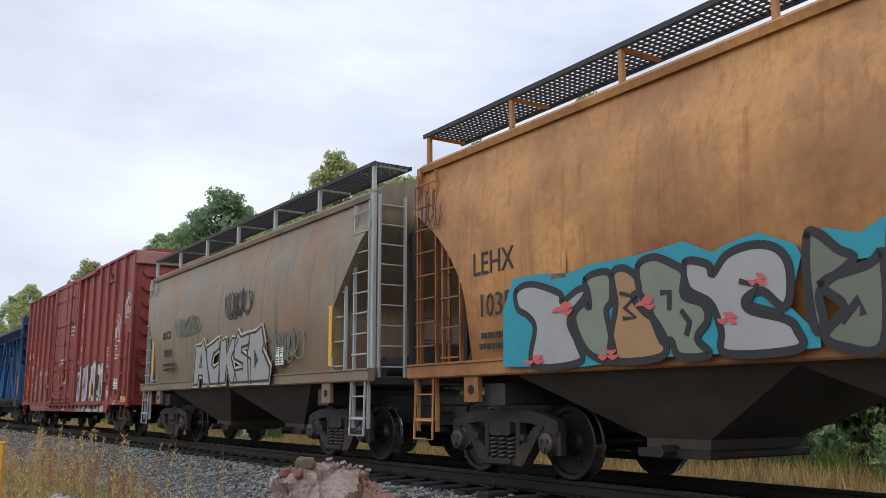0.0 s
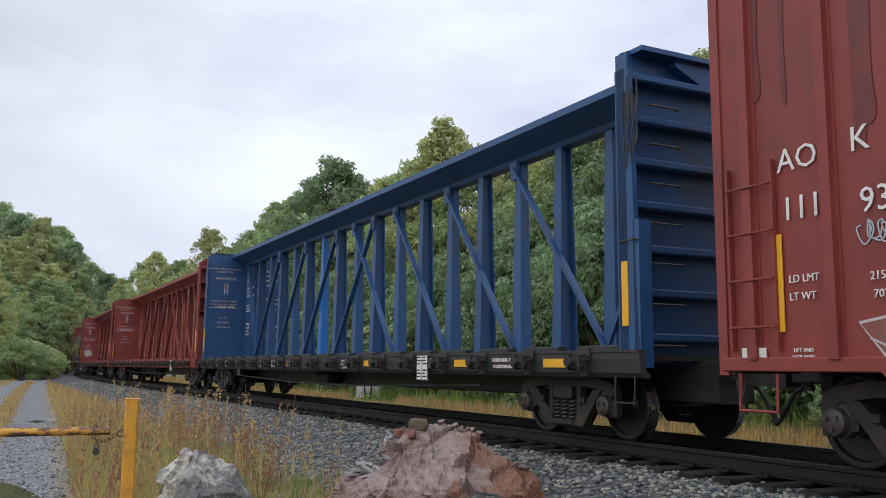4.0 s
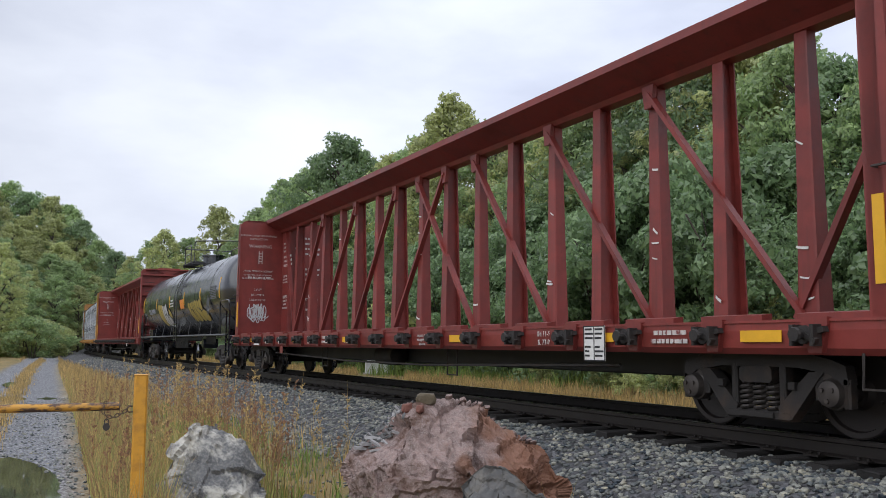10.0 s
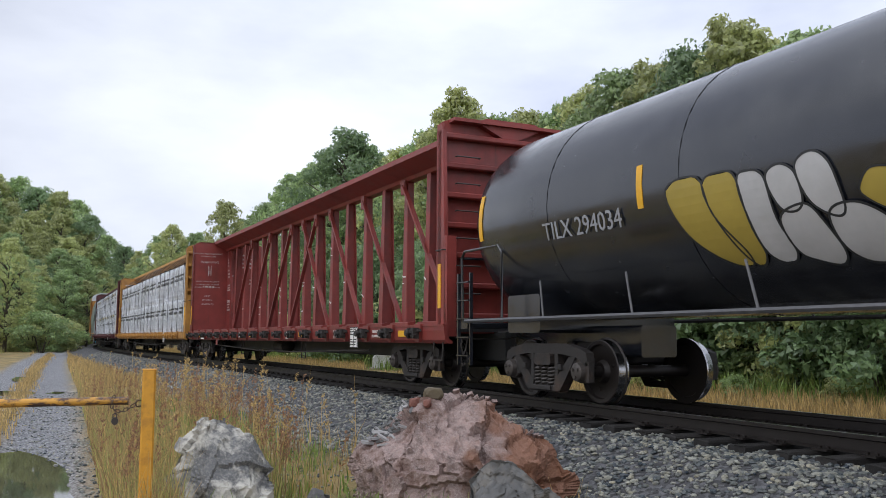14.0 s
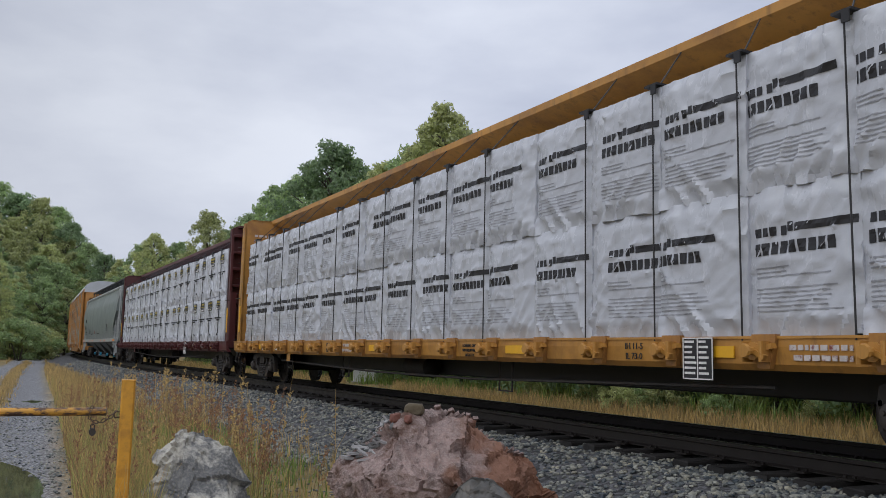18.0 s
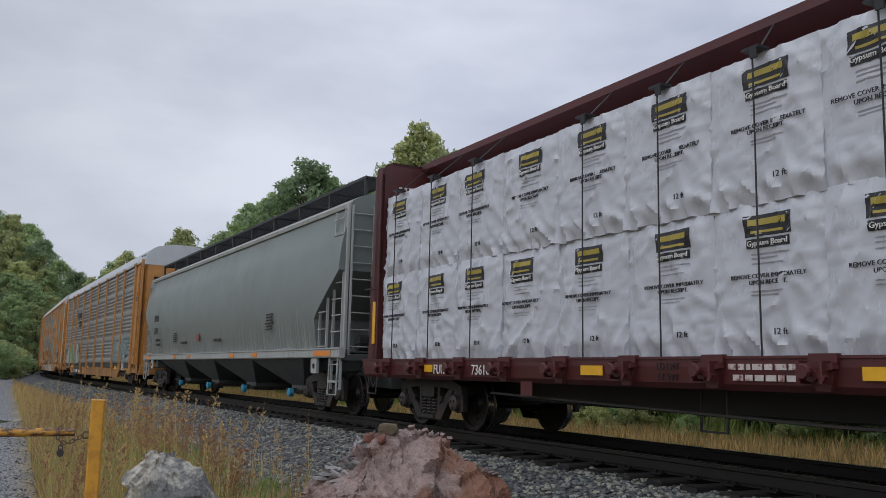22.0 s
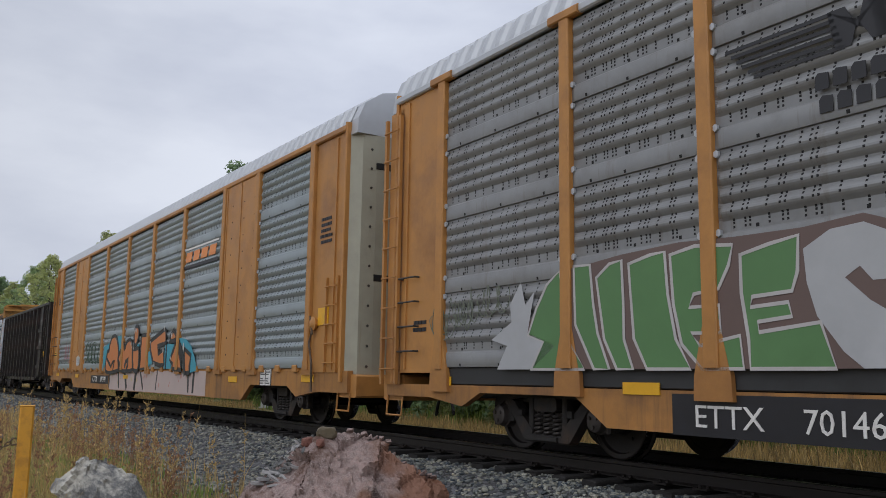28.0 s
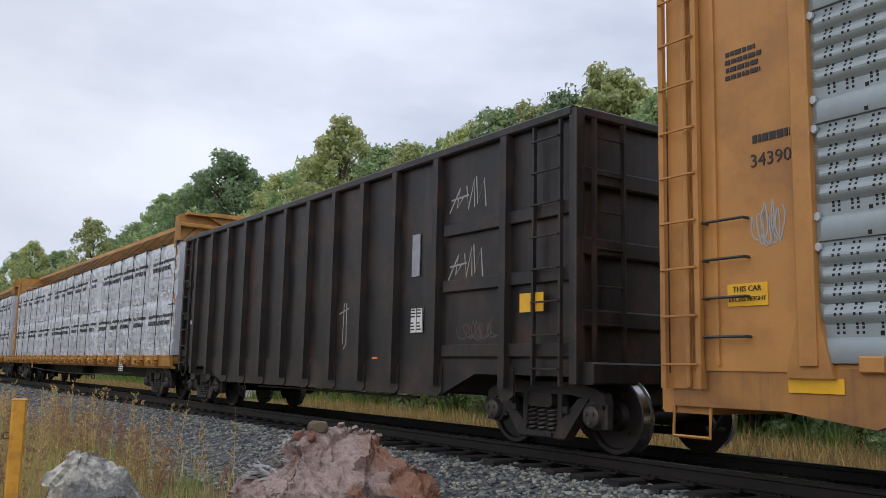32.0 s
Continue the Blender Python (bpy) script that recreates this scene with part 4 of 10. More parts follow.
# ---------------------------------------------------------------- centre-beam flat cars
def centerbeam(label, s0, s1, paint, load=None, mark="", number="", seed=0, text=None, sill=None, board=4.1, bright=False, rise=4.69):
    car, half = new_car("centerbeam_flatcar", label, "flat car", s0, s1, "centre-beam flat cars")
    sill = sill or paint
    top = 4.62
    # floor, sills
    # dark grey in place of the car's paint: underside shade as colour
    part("floor", Build().box(-half + 0.3, half - 0.3, -1.36, 1.36, 0.98, 1.06).box(-half, half, -0.28, 0.28, 0.48, 0.98, 0.02), m_darkgrey, car)
    for side in (-1, 1):
        b = Build()
        b.prism([(side * 1.38, 1.08), (side * 1.46, 1.08), (side * 1.46, 1.0), (side * 1.44, 0.84), (side * 1.38, 0.78), (side * 1.30, 0.78), (side * 1.30, 0.82), (side * 1.37, 0.86)], "x", -half, half)
        b.box(-half, half, side * 1.38, side * 1.475, 1.075, 1.10)
        part("side_sill", b, sill, car)
    # stake pockets, winches, deck bars
    posts, pitch = 16, 1.24
    xs = [(i - 7.5) * pitch for i in range(posts)]
    pocket = Build().prism([(-0.14, 1.05), (-0.07, 0.80), (0.07, 0.80), (0.14, 1.05), (0.14, 1.115), (-0.14, 1.115)], "y", 1.44, 1.50).mesh("riser", sill)
    wb = Build().lathe_y([(-0.02, 0.055), (0.09, 0.055), (0.09, 0.085), (0.12, 0.085), (0.12, 0.04), (0.21, 0.04), (0.21, 0.07), (0.235, 0.06)], 10)
    wb.beam((-0.19, 0.05, 0.05), (0.17, 0.05, -0.04), 0.07, 0.05).beam((-0.15, 0.12, -0.06), (0.02, 0.12, 0.02), 0.05, 0.045).box(-0.13, -0.09, 0.0, 0.15, -0.10, 0.09, 0.01).box(0.09, 0.13, 0.0, 0.15, -0.10, 0.09, 0.01)
    winch = wb.mesh("winch", m_truck if not load else sill)
    bar = Build().prism([(1.22, 1.10), (1.36, 1.10), (1.36, 1.155), (1.22, 1.17)], "x", -0.52, 0.30).mesh("deck_bar", sill)
    for x in [xs[0] - pitch] + xs + [xs[-1] + pitch]:
        part("riser", pocket, sill, car, at=pose(x, 0, 0))
        part("winch", winch, m_truck, car, at=pose(x + 0.05, 1.47, 0.96))
        if not load:
            part("deck_bar", bar, sill, car, at=pose(x, 0, 0))
    # top chord
    b = Build()
    b.prism([(-0.58, top - 0.01), (-0.58, top + 0.10), (-0.5, top + 0.13), (0.5, top + 0.13), (0.58, top + 0.10), (0.58, top - 0.01), (0.53, top - 0.03), (0.16, top - 0.20), (0.11, top - 0.27), (-0.11, top - 0.27), (-0.16, top - 0.20), (-0.53, top - 0.03)], "x", -half + 0.25, half - 0.25)
    part("top_chord", b, paint, car)
    # posts, braces: box posts and open flanged posts in turn
    def post_mesh(rings):
        pm = Build()
        for z, a, c in rings:
            pm.v += [(-a, -c, z), (-a * 0.8, -c * 1.1, z), (a * 0.8, -c * 1.1, z), (a, -c, z), (a, c, z), (a * 0.8, c * 1.1, z), (-a * 0.8, c * 1.1, z), (-a, c, z)]
        pm.f = [(8 * r + k, 8 * r + (k + 1) % 8, 8 * r + 8 + (k + 1) % 8, 8 * r + 8 + k) for r in range(2) for k in range(8)] + [tuple(range(7, -1, -1)), tuple(range(16, 24))]
        return pm

    pm = post_mesh([(1.05, 0.145, 0.11), (2.4, 0.118, 0.09), (top - 0.2, 0.085, 0.07)]).mesh("post", paint)
    hb = Build()
    for z, a, c in ((1.05, 0.115, 0.17), (top - 0.2, 0.085, 0.10)):
        right = [(a, -c), (a, -c + 0.02), (0.012, -c + 0.02), (0.012, c - 0.02), (a, c - 0.02), (a, c)]
        hb.v += [(x, y, z) for x, y in right + [(-x, y) for x, y in reversed(right)]]
    hb.f = [(k, (k + 1) % 12, 12 + (k + 1) % 12, 12 + k) for k in range(12)] + [tuple(range(11, -1, -1)), tuple(range(12, 24))]
    hm = hb.mesh("post", paint)
    fresh = pm.copy()
    fresh.materials.clear()
    fresh.materials.append(m_brightblue)
    scrap = Build().prism([(-0.09, 0.0), (0.02, 0.022), (0.095, 0.045), (0.09, 0.015), (0.0, -0.01), (-0.08, -0.025)], "y", 0.0, 0.008).mesh("wrap_scrap", m_white)
    bits = random.Random(seed + 61)
    for i, x in enumerate(xs):
        post = part("post", fresh if bright and i == 10 else pm if i % 2 == 0 or load else hm, paint, car, at=pose(x, 0, 0))
        if not load and not bright:
            for k in range(bits.choice((1, 2, 3, 4)) if i % 2 == 0 else bits.choice((0, 0, 1))):
                z = bits.uniform(1.3, 3.6)
                part("wrap_scrap", scrap, m_white, post, at=pose(bits.uniform(-0.05, 0.05), (0.122 if i % 2 == 0 else 0.19) - 0.011 * (z - 1.05), z, 0, bits.uniform(-20, 25), 0) @ Matrix.Diagonal((bits.uniform(0.4, 1.0), 1, bits.uniform(0.6, 1.3), 1)))
    for i in (0, 2, 4, 6):
        for sg in (-1, 1):
            lo, hi = sg * -xs[i], sg * -xs[i + 2]
            b = Build().beam((lo, 0.14, 1.14), (hi, 0.14, top - 0.36), 0.06, 0.10, (0, 1, 0))
            part("brace", b, paint, car)
            part("gusset", Build().prism([(hi - 0.07, top - 0.56), (hi + 0.07, top - 0.56), (hi + 0.12, top - 0.24), (hi - 0.12, top - 0.24)], "y", 0.10, 0.17), paint, car)
    part("brace", Build().beam((-half + 0.5, 0.10, top - 0.35), (-half + 2.3, 0.10, 1.15), 0.07, 0.11, (0, 1, 0)), paint, car)
    part("brace", Build().beam((half - 1.0, 0.10, top - 0.30), (xs[-1] + 0.1, 0.10, 1.15), 0.06, 0.10, (0, 1, 0)), paint, car)
    part("side_plate", Build().box(half - 1.12, half - 0.4, -0.05, 0.05, 1.06, top - 0.1), paint, car)
    # bulkheads
    for sg in (-1, 1):
        xi, xo = sg * (half - 0.42), sg * (half - 0.06)
        p = part("bulkhead", Build().prism([(-1.36, 0.95), (1.36, 0.95), (1.36, rise - 0.16), (1.32, rise - 0.06), (1.18, rise), (-1.18, rise), (-1.32, rise - 0.06), (-1.36, rise - 0.16)], "x", xi, xi + sg * 0.03), paint, car, "tall steel end bulkhead")
        for sd in (-1, 1):
            b = Build().prism([(min(xi, xo), 0.9), (max(xi, xo), 0.9), (max(xi, xo) - (0.0 if sg < 0 else 0.12), 4.45), (min(xi, xo) + (0.12 if sg < 0 else 0.0), 4.45)], "y", sd * 1.40, sd * 1.33)
            b.box(xi, xi + sg * 0.2, sd * 1.34, sd * 1.40, 0.9, rise - 0.12, 0.02)
            b.box(xo - sg * 0.10, xo, sd * 1.18, sd * 1.40, 0.9, 2.6, 0.02)
            part("corner_post", b, paint, p)
        for k in range(7):
            z = 1.25 + k * 0.52
            part("rib", Build().box(xi + sg * 0.03, xi + sg * 0.21, -1.33, 1.33, z - 0.05, z + 0.05, 0.02), paint, p)
        for k in range(7):
            z = 1.15 + k * 0.47
            part("rung", Build().tube([(xo - sg * 0.03, 1.2, z), (xo + sg * 0.03, 1.2, z), (xo + sg * 0.03, 0.75, z), (xo - sg * 0.03, 0.75, z)], 0.013, 5), m_spring, p)
        part("top_plate", Build().box(xi, xi + sg * 0.25, -1.18, 1.18, rise - 0.06, rise), paint, p)
        plaque(p, m_reflect, (xi + xo) / 2 - sg * 0.05, 1.75, 1.401, 0.11, 0.75, "reflector", "yellow reflector strip")
        grab(p, m_spring, xo - sg * 0.1, 1.41, 2.35, 0.24)
        # warning writing on the inner face
        t = Build()
        rnd = random.Random(seed * 7 + 3)
        face = xi - sg * 0.004
        for sd in (1, -1):
            for row in range(13):
                if row in (4, 5, 9, 11) or (sd > 0 and not load and sg > 0 and row not in (8,)):
                    continue
                z = 4.22 - row * 0.165 - (0.3 if row > 8 else 0)
                wd = rnd.uniform(0.22, 0.42)
                y = 0.78 * sd - wd
                while y < 0.78 * sd + wd:
                    l = rnd.uniform(0.06, 0.16)
                    t.box(face, face - sg * 0.006, y, min(y + l, 0.78 * sd + wd), z - 0.032, z + 0.032)
                    y += l + 0.035
        part("warning_notice", t, m_oldwhite, p, "worn white warning writing")["kind"] = "stuff"
        if not load and sg > 0:
            ct = Build()
            for row in range(17):
                if row in (3, 7, 11) or (sg > 0 and row not in (4, 5, 6)):
                    continue
                z = 4.1 - row * 0.135
                x, end = xi - sg * 0.18, xi - sg * rnd.uniform(0.8, 1.15)
                while (end - x) * -sg > 0:
                    l = rnd.uniform(0.06, 0.15)
                    ct.box(x, x - sg * l, 0.05, 0.056, z - 0.035, z + 0.035)
                    x -= sg * (l + 0.035)
            part("safety_notice", ct, m_oldwhite, car, "worn white safety writing")["kind"] = "stuff"
        lt = Build()
        for z in (3.42, 3.50, 3.58, 3.66):
            lt.box(face, face - sg * 0.006, 0.70, 0.80, z - 0.012, z + 0.012)
        lt.box(face, face - sg * 0.006, 0.69, 0.715, 3.34, 3.74).box(face, face - sg * 0.006, 0.79, 0.815, 3.34, 3.74)
        part("ladder_sign", lt, m_oldwhite, p)["kind"] = "stuff"
        if not load:
            tw = text_mesh("WARNING", 0.15, m_oldwhite)
            wt = part("lettering", tw, m_oldwhite, p)
            wt.matrix_basis = Matrix.Translation((face - sg * 0.004, 0.76, 3.88)) @ Euler((radians(90), 0, radians(90 if sg < 0 else -90))).to_matrix().to_4x4()
    if not load:
        face = half - 0.42 - 0.008
        turned = Euler((radians(90), 0, radians(-90))).to_matrix().to_4x4()
        for words, size, z in (("LOADING AND UNLOADING", 0.085, 4.22), ("INSTRUCTION", 0.085, 4.11), ("AVOID TIPPING ACCIDENT", 0.075, 3.10), ("BY KEEPING LOAD AT ABOUT", 0.065, 2.98), ("SAME LEVEL ON EACH SIDE OF CAR", 0.062, 2.87), ("73'-0\"", 0.10, 2.52), ("BETWEEN", 0.09, 2.36), ("BULKHEADS", 0.09, 2.20)):
            ob = part("lettering", text_mesh(words, size, m_oldwhite), m_oldwhite, car)
            ob.matrix_basis = Matrix.Translation((face, 0.82, z)) @ turned
        for words, size, z in (("LOADING AND", 0.10, 3.98), ("UNLOADING", 0.10, 3.86), ("INSTRUCTION", 0.10, 3.74), ("SAFETY FIRST", 0.10, 2.95), ("WITH CAR IN SIDING", 0.07, 2.85), ("DOWN CHAIN BINDERS", 0.07, 2.76), ("WARNING", 0.14, 2.30), ("DO NOT MOVE", 0.09, 2.18), ("CAR UNLESS", 0.09, 2.07), ("TIEDOWNS ARE SET", 0.09, 1.96)):
            side_text(words, size, m_oldwhite, car, half - 0.80, z, 0.056, squeeze=0.62)
    # writing on the sill
    if mark and load:
        side_text(mark, 0.20, m_white, car, 8.62, 0.93, 1.466)
        side_text(number, 0.20, m_white, car, 7.42, 0.93, 1.466)
    elif mark != "IANR":
        side_text(mark, 0.23, m_white, car, 8.60, 0.93, 1.466)
        side_text(number, 0.23, m_white, car, 7.42, 0.93, 1.466, squeeze=0.95)
    else:
        plaque(car, m_white, 8.52, 0.93, 1.461, 0.62, 0.23, "mark_patch", "white reporting mark patch", 0.004)
        side_text(mark, 0.22, m_ink, car, 8.55, 0.93, 1.468, squeeze=0.9)
        side_text(number[:3], 0.25, m_white, car, 7.42, 0.93, 1.466)
        side_text(number[3:], 0.25, m_white, car, 6.20, 0.93, 1.466)
    for x, rows_ in ((xs[6] - 0.55, ("LOADING ONLY", "WD EQUIPMENT", "REGISTER")), (xs[11] - 0.6, ("LD LMT", "LT WT")), (xs[3] - 0.6, ("IH 11-5", "IL 73-0"))):
        for k, words in enumerate(rows_):
            side_text(words, 0.06 if len(rows_) > 2 else 0.10, m_oldwhite if not load else m_ink, car, x, 1.0 - k * (0.07 if len(rows_) > 2 else 0.11), 1.464)
    for x, w in ((9.03, 0.26), (xs[9] - 0.6, 0.5), (xs[0] - 0.6, 0.5), (xs[2] - 0.6, 0.5), (xs[5] - 0.6, 0.5), (xs[12] - 0.6, 0.4)):
        plaque(car, m_reflect, x, 0.95, 1.462, w, 0.11, "reflector", "yellow reflector plate")
    bars(car, m_oldwhite, xs[10] - 0.6, 0.95, 1.462, 0.9, 0.2, 2, seed)
    bars(car, m_oldwhite, xs[1] - 0.6, 0.95, 1.462, 0.7, 0.18, 2, seed + 1)
    stencil_board(car, -half + board, 0.88, 1.505, 0.42, 0.42, dark=bool(load))
    plaque(car, sill, half - 5.2, 0.71, 1.40, 0.26, 0.18, "jacking_pad")
    b = Build()
    b.tube([(-half + 4, 1.2, 0.62), (-2, 1.2, 0.50), (2, 1.2, 0.50), (half - 4, 1.2, 0.62)], 0.02, 5)
    for x in (-3.2, 3.2):
        b.tube([(x, 1.2, 0.82), (x, 1.2, 0.36), (x + 0.35, 1.2, 0.36), (x + 0.35, 1.2, 0.82)], 0.018, 5)
    part("brake_rod", b, m_truck, car)
    part("air_reservoir", Build().lathe_y([(-0.5, 0.05), (-0.45, 0.2), (0.45, 0.2), (0.5, 0.05)], 14).mesh("air_reservoir", m_truck, True), m_truck, car, at=pose(1.2, 0.5, 0.62, 0, 0, 90))
    for sg in (-1, 1):
        truck(car, sg * (half - 1.95))
        b = Build().tube([(sg * (half - 0.15), 1.40, 0.8), (sg * (half - 0.15), 1.42, 0.5), (sg * (half - 0.5), 1.42, 0.5), (sg * (half - 0.5), 1.40, 0.8)], 0.015, 5)
        part("sill_step", b, m_spring, car)
    ends(car, half - 0.3)
    if load:
        load_bundles(car, half, load, seed)
    return car


def crumpled(w, h, t, rnd):
    """A wrapped bundle: taut front with crisp slanting creases, soft edges and a hanging hem. Gives the mesh and its front's relief."""
    nx, nz = 31, 37
    b = Build()
    ph = Vector((rnd.uniform(0, 60), rnd.uniform(0, 60), rnd.uniform(0, 60)))
    tilt = rnd.uniform(0.6, 1.5) * rnd.choice((-1, 1))

    def relief(a, c):
        edge = min(1, 7 * min(a, 1 - a)) * min(1, 9 * min(c, 1 - c))
        p = Vector((a * 2.2 + tilt * c, c * 1.2, 0)) + ph
        crease = lambda x, z, q, wd: max(0.0, 1 - abs(noise.noise(Vector((x, z, q)) + ph)) / wd)
        fold = 0.012 * noise.noise(p) + 0.012 * (0.5 - abs(noise.noise(p * 2.1)))
        fold += 0.020 * crease(a * 3.5 + 2.2 * tilt * c, c * 1.6, 0, 0.10) + 0.014 * crease(a * 5 - 3 * tilt * c, c * 3.5, 5, 0.09) + 0.010 * crease(a * 1.5, c * 7, 8, 0.10)
        fold += 0.05 * max(0, 0.3 - c) / 0.3 * crease(a * 6 + 4 * tilt * c, c * 1.5, 9, 0.25) + 0.03 * max(0, c - 0.8) * crease(a * 8, c, 3, 0.3)
        return 1.3 * fold - 0.05 - 0.05 * (1 - edge)

    for k in range(nz):
        for i in range(nx):
            a, c = i / (nx - 1), k / (nz - 1)
            b.v.append(((a - 0.5) * w, relief(a, c), c * h + (0.04 * noise.noise(Vector((a * 6, 3, 0)) + ph) - 0.03 if k == 0 else 0)))
    for k in range(nz - 1):
        for i in range(nx - 1):
            o = k * nx + i
            b.f.append((o + 1, o, o + nx, o + nx + 1))
    o = len(b.v)
    ringi = [i for i in range(nx)] + [k * nx + nx - 1 for k in range(1, nz)] + [(nz - 1) * nx + i for i in range(nx - 2, -1, -1)] + [k * nx for k in range(nz - 2, 0, -1)]
    for q in ringi:
        v = b.v[q]
        b.v.append((v[0], -t, min(max(v[2], 0.0), h)))
    m = len(ringi)
    for j in range(m):
        b.f.append((ringi[j], ringi[(j + 1) % m], o + (j + 1) % m, o + j))
    b.f.append(tuple(range(o, o + m)))

    def lies(x, z):
        i, k = min(nx - 1.001, max(0, (x / w + 0.5) * (nx - 1))), min(nz - 1.001, max(0, z / h * (nz - 1)))
        o, a, c = int(k) * nx + int(i), i - int(i), k - int(k)
        return (b.v[o][1] * (1 - a) + b.v[o + 1][1] * a) * (1 - c) + (b.v[o + nx][1] * (1 - a) + b.v[o + nx + 1][1] * a) * c

    return b, lies


def printed(name, boxes, mat, parent, lies, label="", out=0.006):
    """Print on wrapping: strips of small patches that follow the creases. boxes: x0, x1, z0, z1."""
    b = Build()
    for x0, x1, z0, z1 in boxes:
        n, m = max(1, int(abs(x1 - x0) / 0.03)), max(1, int(abs(z1 - z0) / 0.035))
        o = len(b.v)
        for k in range(m + 1):
            for i in range(n + 1):
                x, z = x0 + (x1 - x0) * i / n, z0 + (z1 - z0) * k / m
                b.v.append((x, lies(x, z) + out, z))
        b.f += [(o + k * (n + 1) + i, o + k * (n + 1) + i + 1, o + (k + 1) * (n + 1) + i + 1, o + (k + 1) * (n + 1) + i) for k in range(m) for i in range(n)]
    ob = part(name, b.mesh(name, mat, fix=False), mat, parent, label)
    if len(boxes) > 1:
        ob["kind"] = "stuff"
    return ob


def load_bundles(car, half, kind, seed):
    """Two layers of wrapped wallboard bundles along the road side, and plain ones behind the beam."""
    rnd = random.Random(seed + 40)
    if kind == "stripe":
        n, w, w2, first, gap_at, gap = 18, 1.245, 1.29, -0.32 - 9 * 1.245, 10, 0.02
    else:
        n, w, w2, first, gap_at, gap = 17, 1.255, 1.315, 0.27 - 9 * 1.255, 9, 0.32
    h = 1.39 if kind == "stripe" else 1.44
    zs = (1.12, 1.12 + h)
    label = "white plastic wrapped wallboard bundle"
    made = [crumpled(w + 0.01, h, 0.95, rnd) for _ in range(9)]
    variants = [(b.mesh("wrapped_pallet", m_wrap, True), lies) for b, lies in made]
    for layer, z in enumerate(zs):
        for i in range(n):
            wide = w if i < gap_at else w2
            x = first + w * min(i, gap_at) + w2 * max(0, i - gap_at) + wide * 0.5 + (gap if i >= gap_at else 0)
            jut = rnd.uniform(-0.02, 0.03) + (0.07 if i < gap_at else 0)
            pm, lies = variants[rnd.randrange(9)]
            ob = part("wrapped_pallet", pm, m_wrap, car, label, at=pose(x, 1.38 + jut, z, 0, rnd.uniform(-0.4, 0.4), 0) @ Matrix.Diagonal((wide / w, 1, 1, 1)))
            if i % 2 == 0:
                part("wrapped_pallet", variants[rnd.randrange(9)][0], m_wrap, car, label, at=pose(x + w / 2, -1.38, z, 0, 0, 180) @ Matrix.Diagonal((2.0, 1, 1, 1)))
            y = 0.022
            sh = rnd.uniform(-0.12, 0.12)
            lim = lambda q: max(-w / 2 + 0.01, min(w / 2 - 0.01, q))
            if kind == "stripe":
                sh += rnd.choice((0.0, 0.0, 0.05, 0.3, -0.25))
                printed("printed_band", [(lim(sh + 0.04), lim(sh - 0.60), 0.935, 1.01)], m_ink, ob, lies, "black printed band")
                printed("printed_mark", [(lim(sh + 0.20), lim(sh + 0.135), 0.91, 1.0), (lim(sh + 0.125), lim(sh + 0.06), 0.94, 1.03)], m_ink, ob, lies)
                printed("printed_wording", [(lim(sh + 0.52 - 0.104 * q), lim(sh + 0.52 - 0.104 * q - 0.08), 0.74, 0.855) for q in range(9)] + [(lim(sh + 0.50 - 0.09 * q), lim(sh + 0.43 - 0.09 * q), 0.915, 1.0) for q in range(3)], m_ink, ob, lies)
                small = []
                for r in range(9):
                    zz = 0.62 - r * 0.042 - (0.07 if r > 2 else 0)
                    small.append((lim(sh + 0.52), lim(sh + 0.52 - rnd.uniform(0.8, 1.05) * (0.4 if r < 2 else 1)), zz - 0.007, zz + 0.007))
                printed("printed_small_print", small, m_inkgrey, ob, lies)
            else:
                bd = printed("printed_badge", [(lim(sh + 0.255), lim(sh - 0.255), 1.095, 1.30)], m_ink, ob, lies, "black and gold printed badge")
                printed("badge_panel", [(lim(sh + 0.20), lim(sh - 0.20), 1.20, 1.26)], m_badge, bd, lies, out=0.010)
                printed("badge_line", [(lim(sh + 0.18), lim(sh - 0.17), 1.125, 1.15)], m_badge, bd, lies, out=0.010)
                printed("board_strip", [(lim(sh + 0.235), lim(sh - 0.235), 0.985, 1.075)], m_ink, ob, lies)
                words = (("Gypsum Board", 0.074, m_white, sh, 1.03, 0.008), ("REMOVE COVER IMMEDIATELY", 0.060, m_ink, sh, 0.72, 0.003), ("UPON RECEIPT.", 0.060, m_ink, sh, 0.66, 0.003), ("12 ft", 0.085, m_ink, sh - 0.14, 0.20, 0.003))
                for words_, size, mat, xx, zz, dy in words:
                    wide = len(words_) * size * 0.25
                    near = max(lies(xx + q * wide, zz + r * size) for q in (-1, -0.5, 0, 0.5, 1) for r in (-0.4, 0.4))
                    if abs(xx) + wide < w / 2 + 0.12:
                        side_text(words_, size, mat, ob, xx, zz, near + dy, squeeze=0.8 if size < 0.06 else 1.0)
                printed("printed_small_print", [(lim(sh + 0.19), lim(sh + 0.19 - ww), zz - 0.006, zz + 0.006) for zz, ww in ((0.93, 0.42), (0.89, 0.3), (0.84, 0.36), (0.58, 0.36), (0.545, 0.30))], m_inkgrey, ob, lies)
    # straps over the load
    b = Build()
    for i in range(n):
        x = first + w * min(i, gap_at) + w2 * max(0, i - gap_at) + (0.02 if kind == "stripe" else 0.62) + (gap if i >= gap_at else 0)
        if i % 7 == 6:
            continue
        b = Build()
        b.tube([(x, 1.46, 1.06), (x + 0.02, 1.45, 1.1 + h), (x + 0.03, 1.44, 1.14 + 2 * h), (x + 0.04, 1.32, 1.17 + 2 * h), (x + 0.5, 0.58, 4.6)], 0.010, 5)
